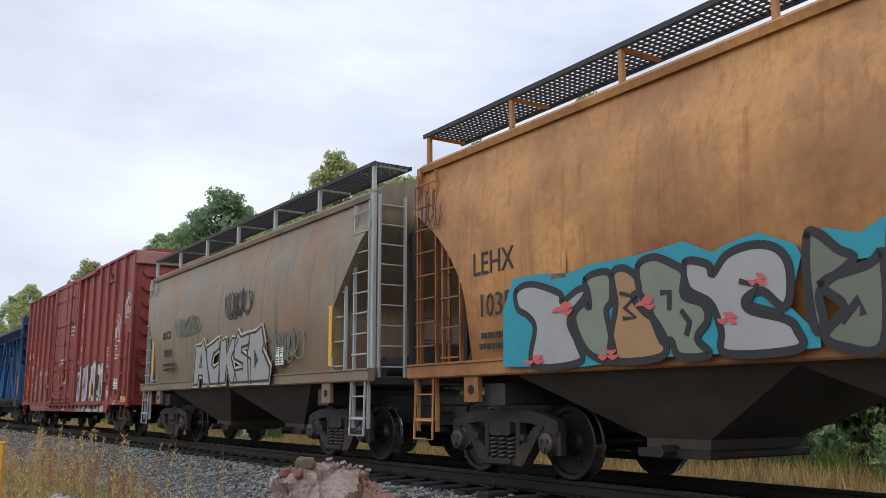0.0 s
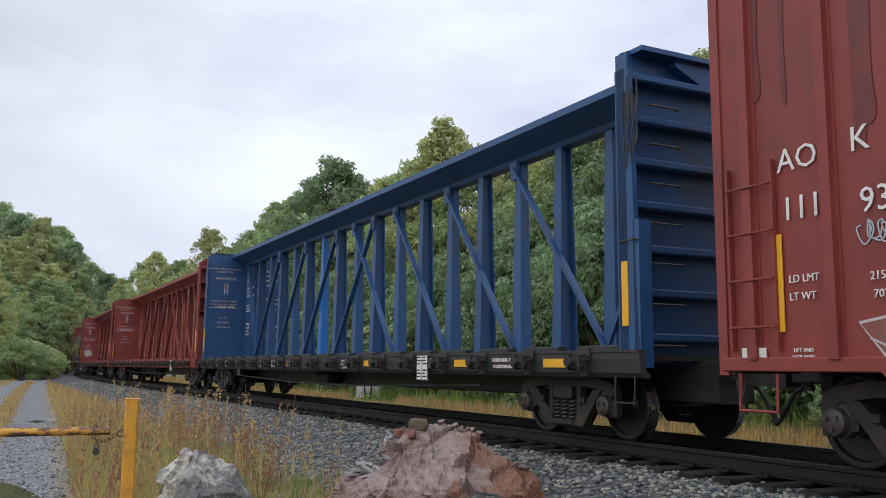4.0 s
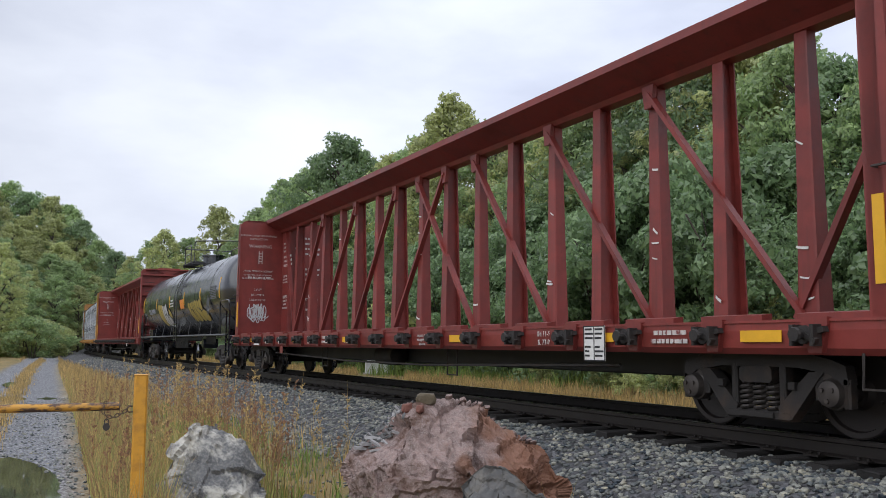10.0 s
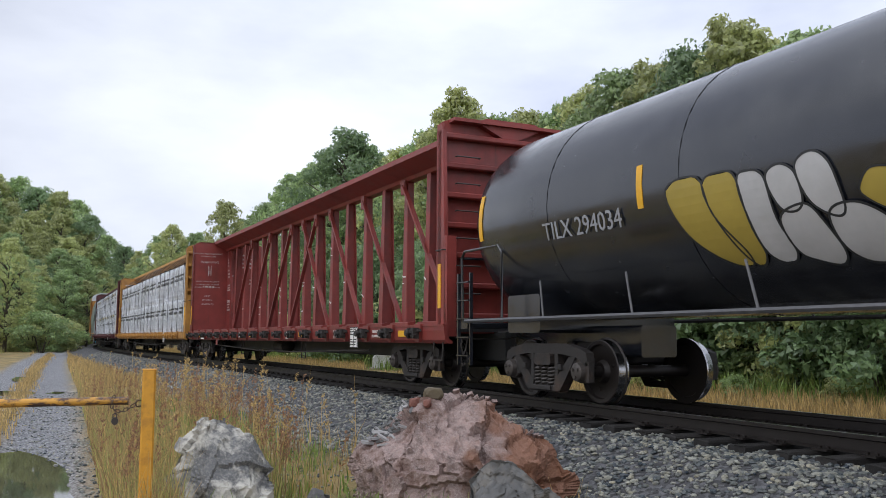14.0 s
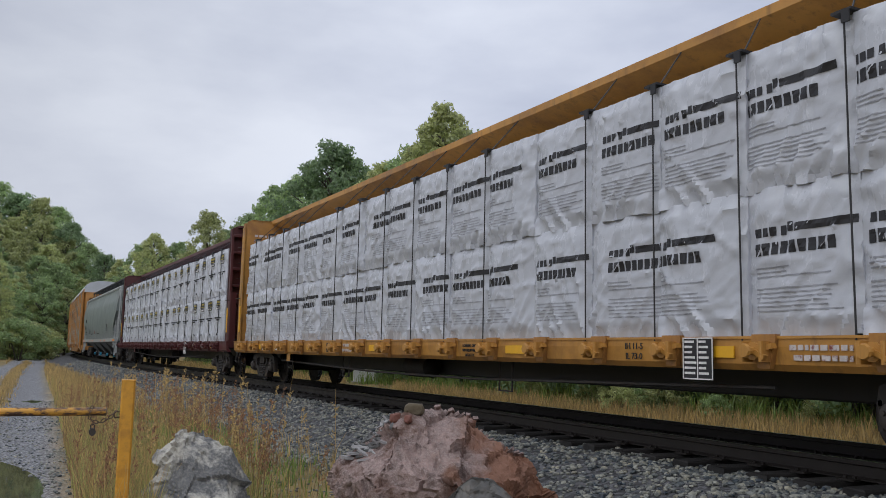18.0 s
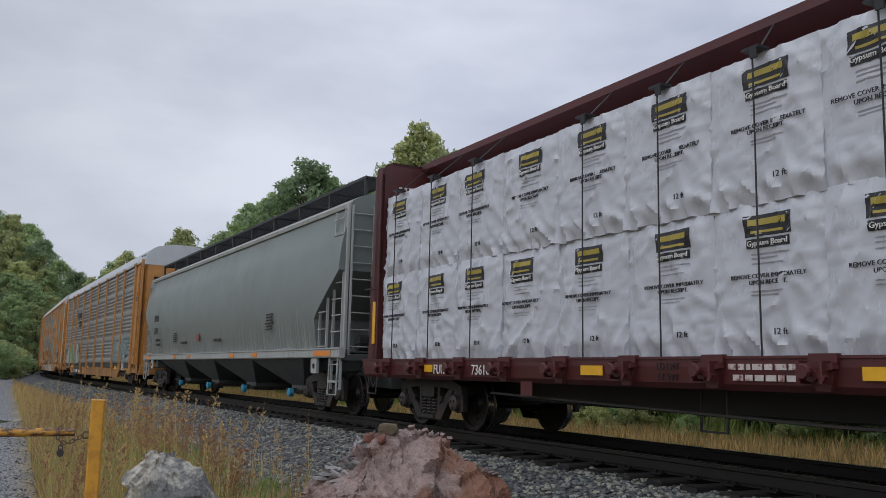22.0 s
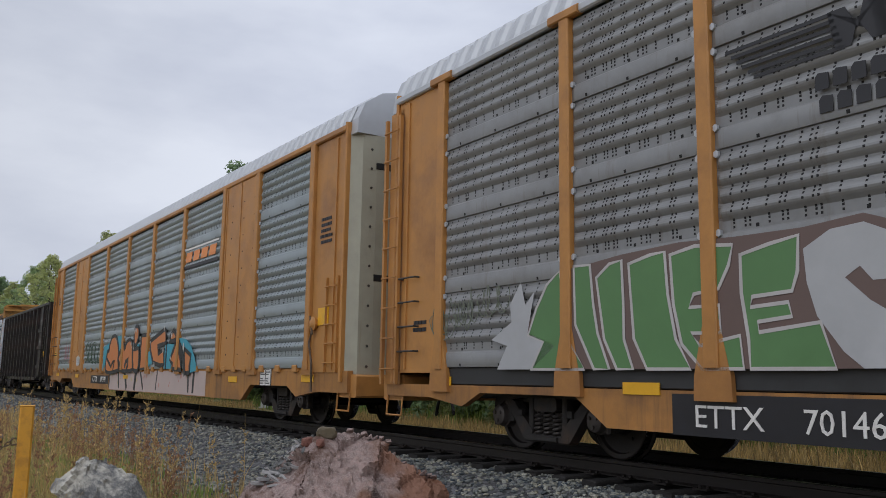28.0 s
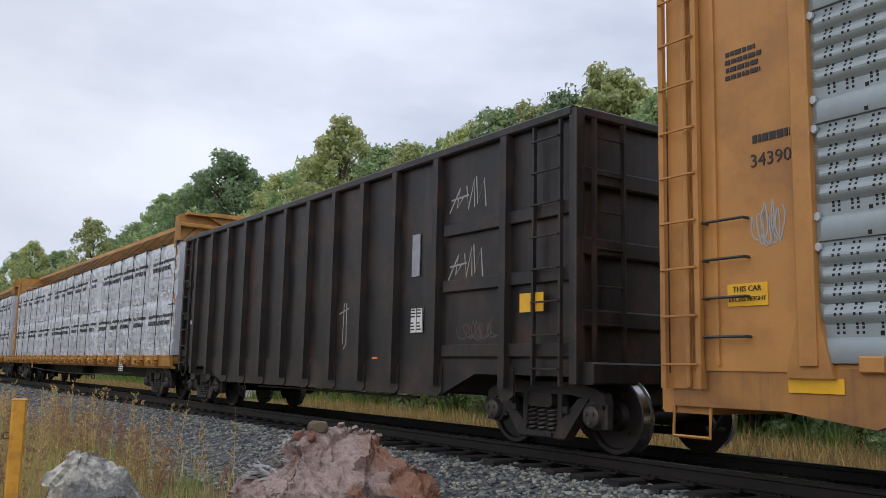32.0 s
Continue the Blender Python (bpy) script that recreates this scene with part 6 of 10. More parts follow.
# ---------------------------------------------------------------- boxcar
def boxcar(label, s0, s1):
    car, half = new_car("boxcar", label, "boxcar", s0, s1)
    top, bot = 5.10, 0.98
    part("body", Build().box(-half + 0.15, half - 0.15, -1.42, 1.42, bot, top), m_boxred, car, "red corrugated steel body")
    b = Build().prism([(-1.48, top - 0.04), (-1.48, top + 0.03), (-0.7, top + 0.13), (0, top + 0.16), (0.7, top + 0.13), (1.48, top + 0.03), (1.48, top - 0.04)], "x", -half + 0.1, half - 0.1)
    for i in range(13):
        x = -half + 0.6 + (2 * half - 1.2) * i / 12
        b.prism([(-1.46, top + 0.03), (-0.7, top + 0.15), (0, top + 0.19), (0.7, top + 0.15), (1.46, top + 0.03)], "x", x - 0.03, x + 0.03)
    part("roof", b, m_boxred, car)
    for sd in (-1, 1):
        part("side_sill", Build().box(-half + 0.1, half - 0.1, sd * 1.36, sd * 1.465, bot - 0.11, bot + 0.02, 0.01).prism([(-6.05, bot - 0.10), (6.1, bot - 0.10), (5.9, bot - 0.32), (-5.85, bot - 0.32)], "y", sd * 1.36, sd * 1.465), m_boxred, car)
    # side posts
    door0, door1 = -1.6, 2.0
    rib = Build().prism([(-0.09, bot), (0.09, bot), (0.09, top - 0.05), (-0.09, top - 0.05)], "y", 1.42, 1.43).prism([(-0.055, bot), (0.055, bot), (0.055, top - 0.05), (-0.055, top - 0.05)], "y", 1.43, 1.49).mesh("side_post", m_boxred)
    xs = [-7.06, -6.07, -5.27, -4.36, -3.42, -2.47, 2.9, 3.84, 4.77, 5.65, 6.53, 7.44]
    for x in xs:
        part("side_post", rib, m_boxred, car, at=pose(x, 0, 0))
        part("side_post", rib, m_boxred, car, at=pose(x, 0, 0) @ FLIP)
    # door
    d = part("door", Build().box(door0, door1, 1.43, 1.50, bot + 0.05, top - 0.12, 0.01), m_boxred, car, "red sliding plug door")
    for z, t in ((4.50, 0.03), (3.64, 0.05), (2.95, 0.022), (2.39, 0.05), (1.36, 0.018), (1.12, 0.045)):
        part("door_rib", Build().box(door0 + 0.05, door1 - 0.05, 1.50, 1.535 if t > 0.04 else 1.52, z - t, z + t, 0.008), m_boxred, d)
    part("door_rib", Build().box(door0 + 0.05, door1 - 0.05, 1.50, 1.55, 0.95, 1.02, 0.01), m_boxred, d)
    for x, z0, z1 in ((door0 + 0.06, bot + 0.1, top - 0.15), (door1 - 0.06, bot + 0.1, top - 0.15)):
        part("door_stile", Build().box(x - 0.05, x + 0.05, 1.50, 1.545, z0, z1, 0.01), m_boxred, d)
    part("door_stile", Build().box(0.09, 0.17, 1.50, 1.525, 2.44, top - 0.15, 0.008), m_boxred, d)
    for x in (door0 - 0.08, door1 + 0.08):
        part("door_post", Build().box(x - 0.075, x + 0.075, 1.42, 1.53, bot - 0.1, top - 0.06, 0.012), m_boxred, car)
    part("rub_line", Build().tube([(door1 + 0.02, 1.56, 4.4), (door1 + 0.02, 1.56, 1.45), (door1 - 0.05, 1.56, 1.05), (door1 - 0.3, 1.56, 0.93)], 0.018, 6), m_boxred, d)
    for x in (-0.87, 1.42):
        part("lock_rod", Build().tube([(x, 1.575, bot - 0.06), (x, 1.575, top - 0.1)], 0.03, 8), m_boxred, d)
        for z in (1.0, 1.12, 2.05, 2.39, 3.64, 4.5):
            part("rod_guide", Build().box(x - 0.07, x + 0.07, 1.50, 1.605, z - 0.035, z + 0.035, 0.012), m_boxred, d)
    part("lever_rod", Build().tube([(1.42, 1.57, 2.07), (0.55, 1.555, 2.06)], 0.016, 6), m_boxred, d)
    part("lever_rod", Build().tube([(-0.87, 1.57, 2.10), (-0.02, 1.555, 2.08)], 0.016, 6), m_boxred, d)
    part("gear_box", Build().box(-0.10, 0.38, 1.50, 1.565, 1.70, 2.36, 0.015).box(-0.18, -0.10, 1.50, 1.54, 1.75, 1.93, 0.01), m_boxred, d, "door gear box")
    part("rod_guide", Build().box(0.02, 0.24, 1.50, 1.56, 2.88, 3.02, 0.01), m_boxred, d)
    part("door_handle", Build().tube([(0.14, 1.60, 2.18), (0.10, 1.62, 2.0), (0.06, 1.61, 1.80), (0.10, 1.60, 1.55)], 0.024, 6).tube([(0.10, 1.57, 1.50), (0.10, 1.57, 0.98)], 0.022, 6).box(0.02, 0.19, 1.52, 1.60, 1.40, 1.52, 0.012).box(0.05, 0.15, 1.52, 1.60, 1.18, 1.26, 0.01), m_boxred, d)
    plaque(d, m_white, 0.29, 1.89, 1.566, 0.12, 0.22, "placard", "torn white label")
    plaque(d, m_orange, 0.22, 1.96, 1.568, 0.07, 0.09, "placard", "orange label")
    part("lock_plate", Build().box(-0.83, -0.42, 1.50, 1.512, 1.50, 1.95), m_ink, d, "black routing board")
    bars(d, m_inkgrey, -0.62, 1.78, 1.513, 0.3, 0.22, 3, 35)
    blob(d, [(-0.36, 1.66), (-0.34, 1.58), (-0.42, 1.57), (-0.62, 1.70), (-0.60, 1.76), (-0.44, 1.72)], m_white, 1.522, None, soft=False, name="paper_scrap")
    # the rail that the door slides on, with its brackets
    part("door_rail", Build().box(-5.2, door1 + 0.35, 1.43, 1.545, 0.855, 0.915, 0.01), material("dirty_red_steel", (0.12, 0.052, 0.042), 0.65, grain=5, vary=0.35, bump=0.15), car, "dirty door rail")
    part("door_rail", Build().box(door0 - 2.2, door1 + 1.5, 1.43, 1.53, top - 0.14, top - 0.06, 0.01), m_boxred, car)
    for i in range(12):
        part("rail_bracket", Build().prism([(0.06 + 1.95 - i * 0.6, 0.86), (-0.06 + 1.95 - i * 0.6, 0.86), (-0.06 + 1.95 - i * 0.6, 0.76), (0.06 + 1.95 - i * 0.6, 0.76)], "y", 1.46, 1.53), m_boxred if i % 3 else m_rustmetal, car)
    side_text("CLOSE AND LOCK", 0.10, m_white, d, -0.92, 3.46, 1.506)
    side_text("BOTH DOORS BEFORE", 0.10, m_white, d, -0.92, 3.33, 1.506)
    side_text("MOVING CAR", 0.10, m_white, d, -0.92, 3.20, 1.506)
    side_text("OPENING W 17-0 H 13-4", 0.055, m_white, d, 0.20, 2.40, 1.536)
    side_text("SECURITY", 0.05, m_white, d, 1.66, 3.20, 1.506)
    side_text("DEVICE", 0.05, m_white, d, 1.67, 3.14, 1.506)
    side_text("ONLY", 0.05, m_white, d, 1.68, 3.08, 1.506)
    side_text("OPEN", 0.065, m_white, d, 0.29, 2.28, 1.567)
    side_text("CLOSE", 0.065, m_white, d, -0.02, 2.29, 1.567)
    side_text("SEAL", 0.065, m_white, d, -0.24, 1.60, 1.506)
    side_text("R", 0.065, m_white, d, 0.29, 1.51, 1.506)
    stroke(d, [(0.02, 1.60), (-0.10, 1.60)], m_white, 1.506, 0.016)
    side_text("O", 0.17, m_white, d, 0.67, 2.20, 1.506)
    stroke(d, [(0.67, 2.25), (0.67, 2.15)], m_white, 1.507, 0.025)
    side_text("RELEASE ROD", 0.09, m_white, car, -0.05, 0.72, 1.466)
    # ends: horizontal corrugations
    for sg in (-1, 1):
        e = part("end_wall", Build().box(sg * (half - 0.15), sg * (half - 0.10), -1.40, 1.40, bot - 0.1, top), m_boxred, car)
        for k in range(9):
            z = 1.25 + k * 0.41
            part("rib", Build().prism([(-1.2, z - 0.02), (-1.1, z - 0.13), (1.1, z - 0.13), (1.2, z - 0.02), (1.2, z + 0.02), (1.1, z + 0.13), (-1.1, z + 0.13), (-1.2, z + 0.02)], "x", sg * (half - 0.11), sg * (half - 0.02)), m_boxred, e)
        part("end_cap", Build().box(sg * (half - 0.1), sg * (half + 0.02), -1.41, 1.41, top - 0.35, top + 0.02, 0.02), material("pale_end_cap", (0.33, 0.15, 0.13), 0.5, grain=3, vary=0.2), e)
        for sd in (-1, 1):
            part("corner_post", Build().box(sg * (half - 0.16), sg * (half - 0.04), sd * 1.38, sd * 1.45, bot - 0.15, top, 0.01), m_boxred, e)
        ladder(car, m_boxred, sg * (half - 0.53), 1.45, 1.06, 2.85, 0.56, 4)
        ladder(car, m_boxred, sg * (half - 0.02), 1.05, 1.0, 2.4, 0.5, 3, "y")
        b = Build().tube([(sg * (half - 0.3), 1.42, 0.85), (sg * (half - 0.3), 1.44, 0.5), (sg * (half - 0.75), 1.44, 0.5), (sg * (half - 0.75), 1.42, 0.85)], 0.018, 5)
        part("sill_step", b, m_boxred, e)
        truck(car, sg * (half - 2.0))
    ends(car, half - 0.3)
    # lettering and marks
    for words, size, x, z in (("AO", 0.31, 6.86, 2.80), ("K", 0.31, 6.20, 2.83), ("111", 0.31, 6.83, 2.34), ("933", 0.31, 6.00, 2.29), ("LD LMT", 0.10, 6.84, 1.70), ("LT WT", 0.10, 6.86, 1.54), ("215000", 0.10, 6.02, 1.66), ("70200", 0.10, 6.02, 1.51),
                              ("LIFT AND", 0.05, 6.88, 1.06), ("JACK HERE", 0.05, 6.88, 1.00), ("60 K", 0.14, 2.52, 1.06), ("PLATE", 0.07, 5.10, 2.63), ("F", 0.15, 5.10, 2.51), ("LIFT AND", 0.06, -6.66, 0.97), ("JACK HERE", 0.06, -6.68, 0.91)):
        side_text(words, size, m_white, car, x, z, 1.437 if z > 0.99 else 1.466)
    stroke(car, [(5.26, 2.72), (4.94, 2.72), (4.94, 2.41), (5.26, 2.41), (5.26, 2.72)], m_white, 1.437, 0.018, "stencil")
    for row, (a, c) in enumerate((("EXH", "17-0"), ("EXW", "10-8"), ("EW", "9-7"), ("IL", "50-6"), ("IW", "9-6"), ("IH", "13-1"), ("CU.FT.", "6301"))):
        side_text(a, 0.08, m_white, car, -5.45 - 0.026 * len(a), 2.52 - 0.09 * row, 1.437)
        side_text(c, 0.08, m_white, car, -6.00 + 0.026 * len(c), 2.52 - 0.09 * row, 1.437)
    for row, (a, c) in enumerate((("EXH W", "8-2"), ("EXW H", "6-9"), ("H", "16-10"), ("EMPTY C.G.", "4-11"), ("FLOOR H", "3-8"))):
        side_text(a, 0.078, m_white, car, -6.33 - 0.025 * len(a), 2.53 - 0.088 * row, 1.437)
        side_text(c, 0.078, m_white, car, -6.93 + 0.025 * len(c), 2.53 - 0.088 * row, 1.437)
    for x, z, y, h in ((7.12, 1.68, 1.436, 0.9), (3.98, 1.41, 1.436, 0.5), (-6.9, 1.64, 1.436, 0.94), (-3.8, 1.40, 1.446, 0.46), (1.70, 1.66, 1.502, 0.55), (-1.47, 1.73, 1.502, 0.5)):
        plaque(car, m_reflect, x, z, y, 0.10, h, "reflector", "yellow reflector strip")
    sign = plaque(car, m_reflect, -7.53, 1.03, 1.455, 0.5, 0.15, "reflector", "yellow notice plate")
    bars(sign, m_inkgrey, -7.53, 1.03, 1.469, 0.4, 0.12, 2, 36)
    stencil_board(car, -6.59, 1.47, 1.436, 0.48, 0.34)
    plaque(car, m_boxred, -6.55, 1.21, 1.425, 0.24, 0.08, "card_holder", t=0.05)
    plaque(car, m_white, half - 0.50, 1.02, 1.436, 0.3, 0.14, "placard")
    # vents and hand holds in the panels
    for z0, z1 in ((1.56, 1.80), (4.50, 4.72)):
        v = part("vent_panel", Build().box(-6.0, -5.34, 1.42, 1.455, z0, z1, 0.012).box(-6.0, -5.34, 1.42, 1.475, z0 - 0.02, z0 + 0.02), m_boxred, car)
        for k in range(3):
            part("louvre", Build().box(-5.79, -5.55, 1.455, 1.49, z0 + 0.07 + 0.05 * k, z0 + 0.095 + 0.05 * k), m_darkgrey, v)
    part("step_plate", Build().box(2.11, 2.82, 1.42, 1.50, 1.46, 1.60, 0.015).box(2.11, 2.82, 1.42, 1.47, 1.66, 1.70), m_boxred, car)
    part("hand_hold", Build().box(3.12, 3.40, 1.42, 1.46, 1.46, 1.50).box(3.12, 3.40, 1.42, 1.46, 1.62, 1.66).box(3.36, 3.40, 1.42, 1.46, 1.50, 1.62).box(3.12, 3.16, 1.42, 1.46, 1.50, 1.62), m_rustmetal, car)
    part("sill_pocket", Build().box(5.05, 5.35, 1.42, 1.46, 1.00, 1.06, 0.01), m_rustmetal, car)
    for x in (4.9, 3.84, 2.8):
        for dx, dz in ((-0.06, 0.0), (0.06, 0.0), (-0.06, -0.13), (0.06, -0.13)):
            part("bolt", Build().box(x + dx - 0.025, x + dx + 0.025, 1.46, 1.475, 0.86 + dz - 0.018, 0.86 + dz + 0.018), m_ink, car)
    # wet runs below the roof
    rnd = random.Random(77)
    wet = material("wet_red_paint", (0.14, 0.027, 0.023), 0.45, grain=4, vary=0.25, bump=0.03)
    for a, c in zip(xs, xs[1:]):
        if c - a > 1.5:
            continue
        for k in range(rnd.randint(1, 3) if a > 0 else rnd.randint(0, 1)):
            x, w, low = c - 0.08 - rnd.uniform(0.0, 0.45), rnd.uniform(0.03, 0.11), rnd.uniform(2.6, 4.2)
            blob(car, [(x + w * 0.8, 5.0), (x + w, low + 0.5), (x + w * 0.8, low + 0.1), (x, low), (x - w * 0.7, low + 0.12), (x - w * 0.4, low + 0.6), (x - w * 0.9, 5.0)], wet, 1.427 + 0.002 * k, None, name="wet_run")
    BRIGHT = spray("bright_silver", (0.46, 0.47, 0.49))
    SILV2 = spray("shaded_silver", (0.27, 0.28, 0.30))
    blob(car, [(-1.78, 1.95), (-2.12, 1.95), (-2.10, 2.10), (-2.46, 2.10), (-2.66, 2.05), (-3.08, 2.15), (-3.16, 2.05), (-3.46, 2.15), (-3.64, 2.05), (-4.04, 2.30), (-4.14, 2.10), (-4.24, 2.25), (-4.30, 2.20), (-4.48, 2.10), (-5.26, 2.15), (-5.26, 1.55), (-5.32, 0.95), (-5.38, 0.75), (-4.92, 0.70), (-3.96, 0.75), (-2.34, 0.75), (-1.84, 0.85), (-1.78, 1.10)], BRIGHT, 1.432, OUTL, 0.05, False, "graffiti_letters")
    blob(car, [(-1.90, 1.80), (-2.58, 2.00), (-2.62, 1.05), (-2.18, 0.90), (-1.84, 1.30)], SILV2, 1.4345, None, 0.03, False)
    blob(car, [(-2.70, 2.00), (-3.12, 2.10), (-3.14, 1.70), (-2.90, 1.05), (-2.66, 1.05)], SILV2, 1.4345, None, 0.03, False)
    blob(car, [(-4.68, 1.75), (-5.14, 1.85), (-4.98, 1.55), (-4.86, 1.20), (-4.66, 1.20), (-4.54, 1.30)], SILV2, 1.4345, None, 0.03, False)
    blob(car, [(-3.82, 1.95), (-4.10, 2.05), (-4.04, 1.55), (-3.86, 1.60)], SILV2, 1.4345, None, 0.03, False)
    blob(car, [(-2.12, 1.40), (-2.32, 1.65), (-2.40, 1.45), (-2.36, 1.30)], OUTL, 1.437, None, 0.03, False)
    blob(car, [(-2.62, 1.35), (-2.80, 1.70), (-2.90, 1.45)], OUTL, 1.437, None, 0.03, False)
    blob(car, [(-3.06, 1.60), (-3.22, 1.70), (-3.56, 2.05), (-3.60, 1.70), (-3.40, 1.45), (-3.20, 1.45)], OUTL, 1.437, None, 0.03, False)
    blob(car, [(-4.12, 2.15), (-4.28, 1.85), (-4.38, 1.60), (-4.48, 1.70), (-4.32, 2.15)], OUTL, 1.437, None, 0.03, False)
    blob(car, [(-3.74, 1.60), (-3.98, 1.50), (-4.20, 1.10), (-4.28, 1.00), (-3.94, 1.15), (-3.76, 1.25)], OUTL, 1.437, None, 0.03, False)
    blob(car, [(-4.44, 1.80), (-4.68, 1.75), (-4.64, 1.40), (-4.54, 1.30), (-4.38, 1.30)], OUTL, 1.437, None, 0.03, False)
    blob(car, [(-4.70, 2.05), (-4.94, 2.10), (-4.80, 1.95)], OUTL, 1.437, None, 0.03, False)
    blob(car, [(-4.96, 2.10), (-5.10, 2.10), (-5.08, 1.85), (-4.94, 1.90)], OUTL, 1.437, None, 0.03, False)
    blob(car, [(-4.90, 1.55), (-5.08, 1.55), (-4.96, 1.15), (-4.86, 1.15)], OUTL, 1.437, None, 0.03, False)
    blob(car, [(-5.06, 1.20), (-5.18, 1.45), (-5.20, 1.10)], OUTL, 1.437, None, 0.03, False)
    blob(car, [(-1.82, 1.70), (-2.12, 1.85), (-1.90, 1.50)], OUTL, 1.437, None, 0.03, False)
    blob(car, [(-2.18, 1.15), (-2.42, 1.05), (-2.14, 0.90)], OUTL, 1.437, None, 0.03, False)
    blob(car, [(-3.04, 1.05), (-3.28, 1.10), (-3.20, 0.85), (-3.04, 0.90)], OUTL, 1.437, None, 0.03, False)
    stroke(car, [(-1.90, 1.50), (-2.18, 1.25), (-2.42, 1.00)], OUTL, 1.4385, 0.06)
    stroke(car, [(-3.76, 1.10), (-3.90, 0.90), (-4.20, 0.85)], OUTL, 1.4385, 0.06)
    stroke(car, [(-4.38, 1.30), (-4.52, 1.10), (-4.66, 1.15), (-4.86, 0.90)], OUTL, 1.4385, 0.06)
    stroke(car, [(-3.52, 1.00), (-3.76, 1.10)], OUTL, 1.4385, 0.06)
    stroke(car, [(-4.88, 1.10), (-5.26, 0.95)], OUTL, 1.4385, 0.06)
    blob(car, [(-5.56, 1.30), (-5.70, 1.40), (-5.88, 1.35), (-6.02, 1.40), (-6.16, 1.00), (-5.90, 0.80), (-5.76, 0.70), (-5.66, 1.10)], OUTL, 1.432, BRIGHT, 0.05, False)
    blob(car, [(-5.58, 1.30), (-5.86, 1.30), (-6.02, 1.10), (-5.86, 0.90), (-5.82, 1.05), (-5.66, 1.10)], BRIGHT, 1.4345, None, 0.03, False)
    for x, z in ((-2.47, 2.10), (-3.42, 2.13), (-4.36, 2.12), (-5.27, 2.1)):
        plaque(car, BRIGHT, x, (z + 1.35) / 2, 1.491, 0.108, z - 1.35, "painted_post", t=0.003)
        plaque(car, SILV2, x, 1.19, 1.491, 0.108, 0.32, "painted_post", t=0.003)
    for x0, x1, m in ((-1.95, -2.7, SILV2), (-2.75, -3.1, BRIGHT), (-3.1, -3.35, OUTL), (-3.35, -4.1, BRIGHT), (-4.1, -4.3, OUTL), (-4.3, -4.9, BRIGHT), (-4.9, -5.1, OUTL), (-5.1, -5.5, spray("cream", (0.42, 0.36, 0.26)))):
        blob(car, [(x0, 0.84), (x1, 0.84), (x1 + 0.06, 0.67), (x0 + 0.06, 0.67)], m, 1.467, None, soft=False, name="painted_sill")
    # a worn, half scrubbed patch with the white edge of an old piece
    WORN = material("scrubbed_red_paint", (0.20, 0.125, 0.102), 0.6, grain=3, vary=0.3, second=(0.25, 0.07, 0.055), second_at=0.5, second_soft=0.1, second_scale=1.6, streak=(0.12, 0.075, 0.06), streak_at=0.6, bump=0.05)
    CHALK = spray("chalky_white", (0.48, 0.46, 0.46))
    PALE = spray("pale_blue", (0.40, 0.47, 0.53))
    edge = [(6.05, 0.98), (6.30, 1.28), (5.61, 1.39), (5.36, 1.99), (4.77, 2.14), (4.60, 2.00), (4.52, 2.23), (4.32, 2.02), (4.04, 2.13), (3.98, 1.90), (3.60, 2.03), (3.29, 2.17), (3.18, 1.92), (2.79, 2.02), (2.31, 2.14), (2.20, 1.95)]
    blob(car, edge + [(2.20, 1.70), (2.85, 1.60), (2.90, 0.98)], WORN, 1.430, None, soft=False, name="worn_patch")
    stroke(car, edge, CHALK, 1.433, 0.028)
    stroke(car, [(6.2, 1.15), (5.9, 1.02), (5.6, 1.00)], CHALK, 1.433, 0.02)
    stroke(car, [(5.5, 1.4), (5.2, 1.55), (4.95, 1.5), (4.95, 1.05)], CHALK, 1.433, 0.014, soft=True)
    stroke(car, [(4.5, 1.2), (4.25, 1.75), (4.1, 1.95)], CHALK, 1.433, 0.014, soft=True)
    blob(car, [(6.0, 0.86), (2.85, 0.86), (2.9, 0.67), (5.88, 0.67)], WORN, 1.467, None, soft=False, name="worn_patch")
    for x, z in ((5.65, 1.38), (4.77, 2.10), (3.84, 1.98), (2.9, 1.95)):
        plaque(car, WORN, x, (z + 0.98) / 2, 1.491, 0.108, z - 0.98, "worn_patch", t=0.003)
    for pts in ([(4.62, 2.0), (4.52, 2.23), (4.46, 2.02), (4.52, 1.95)], [(4.08, 2.05), (4.04, 2.13), (3.94, 2.02), (3.90, 1.90), (4.02, 1.85)], [(3.40, 2.05), (3.29, 2.17), (3.18, 2.0), (3.05, 1.96), (3.30, 1.93)], [(2.62, 1.74), (2.5, 1.86), (2.3, 1.84), (2.18, 1.82), (2.4, 1.72)], [(3.10, 2.12), (3.05, 2.16), (3.02, 2.10)],
                [(2.70, 3.20), (2.55, 3.30), (2.48, 3.24), (2.62, 3.14)], [(2.66, 2.86), (2.50, 2.95), (2.44, 2.88), (2.52, 2.82), (2.46, 2.70), (2.54, 2.78)], [(2.30, 2.75), (2.20, 2.80), (2.18, 2.62), (2.28, 2.60)]):
        blob(car, pts, PALE, 1.434, None, soft=False, name="paint_flake")
    for pts in ([(0.80, 1.86), (0.70, 1.92), (0.66, 1.80), (0.74, 1.74)], [(0.66, 1.72), (0.60, 1.76), (0.61, 1.64)], [(0.52, 1.82), (0.46, 1.86), (0.47, 1.79)], [(1.66, 1.28), (1.50, 1.26), (1.52, 1.10), (1.60, 1.14)]):
        blob(d, pts, PALE, 1.503, None, soft=False, name="paint_flake")
    stroke(d, [(1.88, 1.95), (1.62, 2.20), (1.58, 1.95), (1.50, 1.75)], CHALK, 1.503, 0.025)
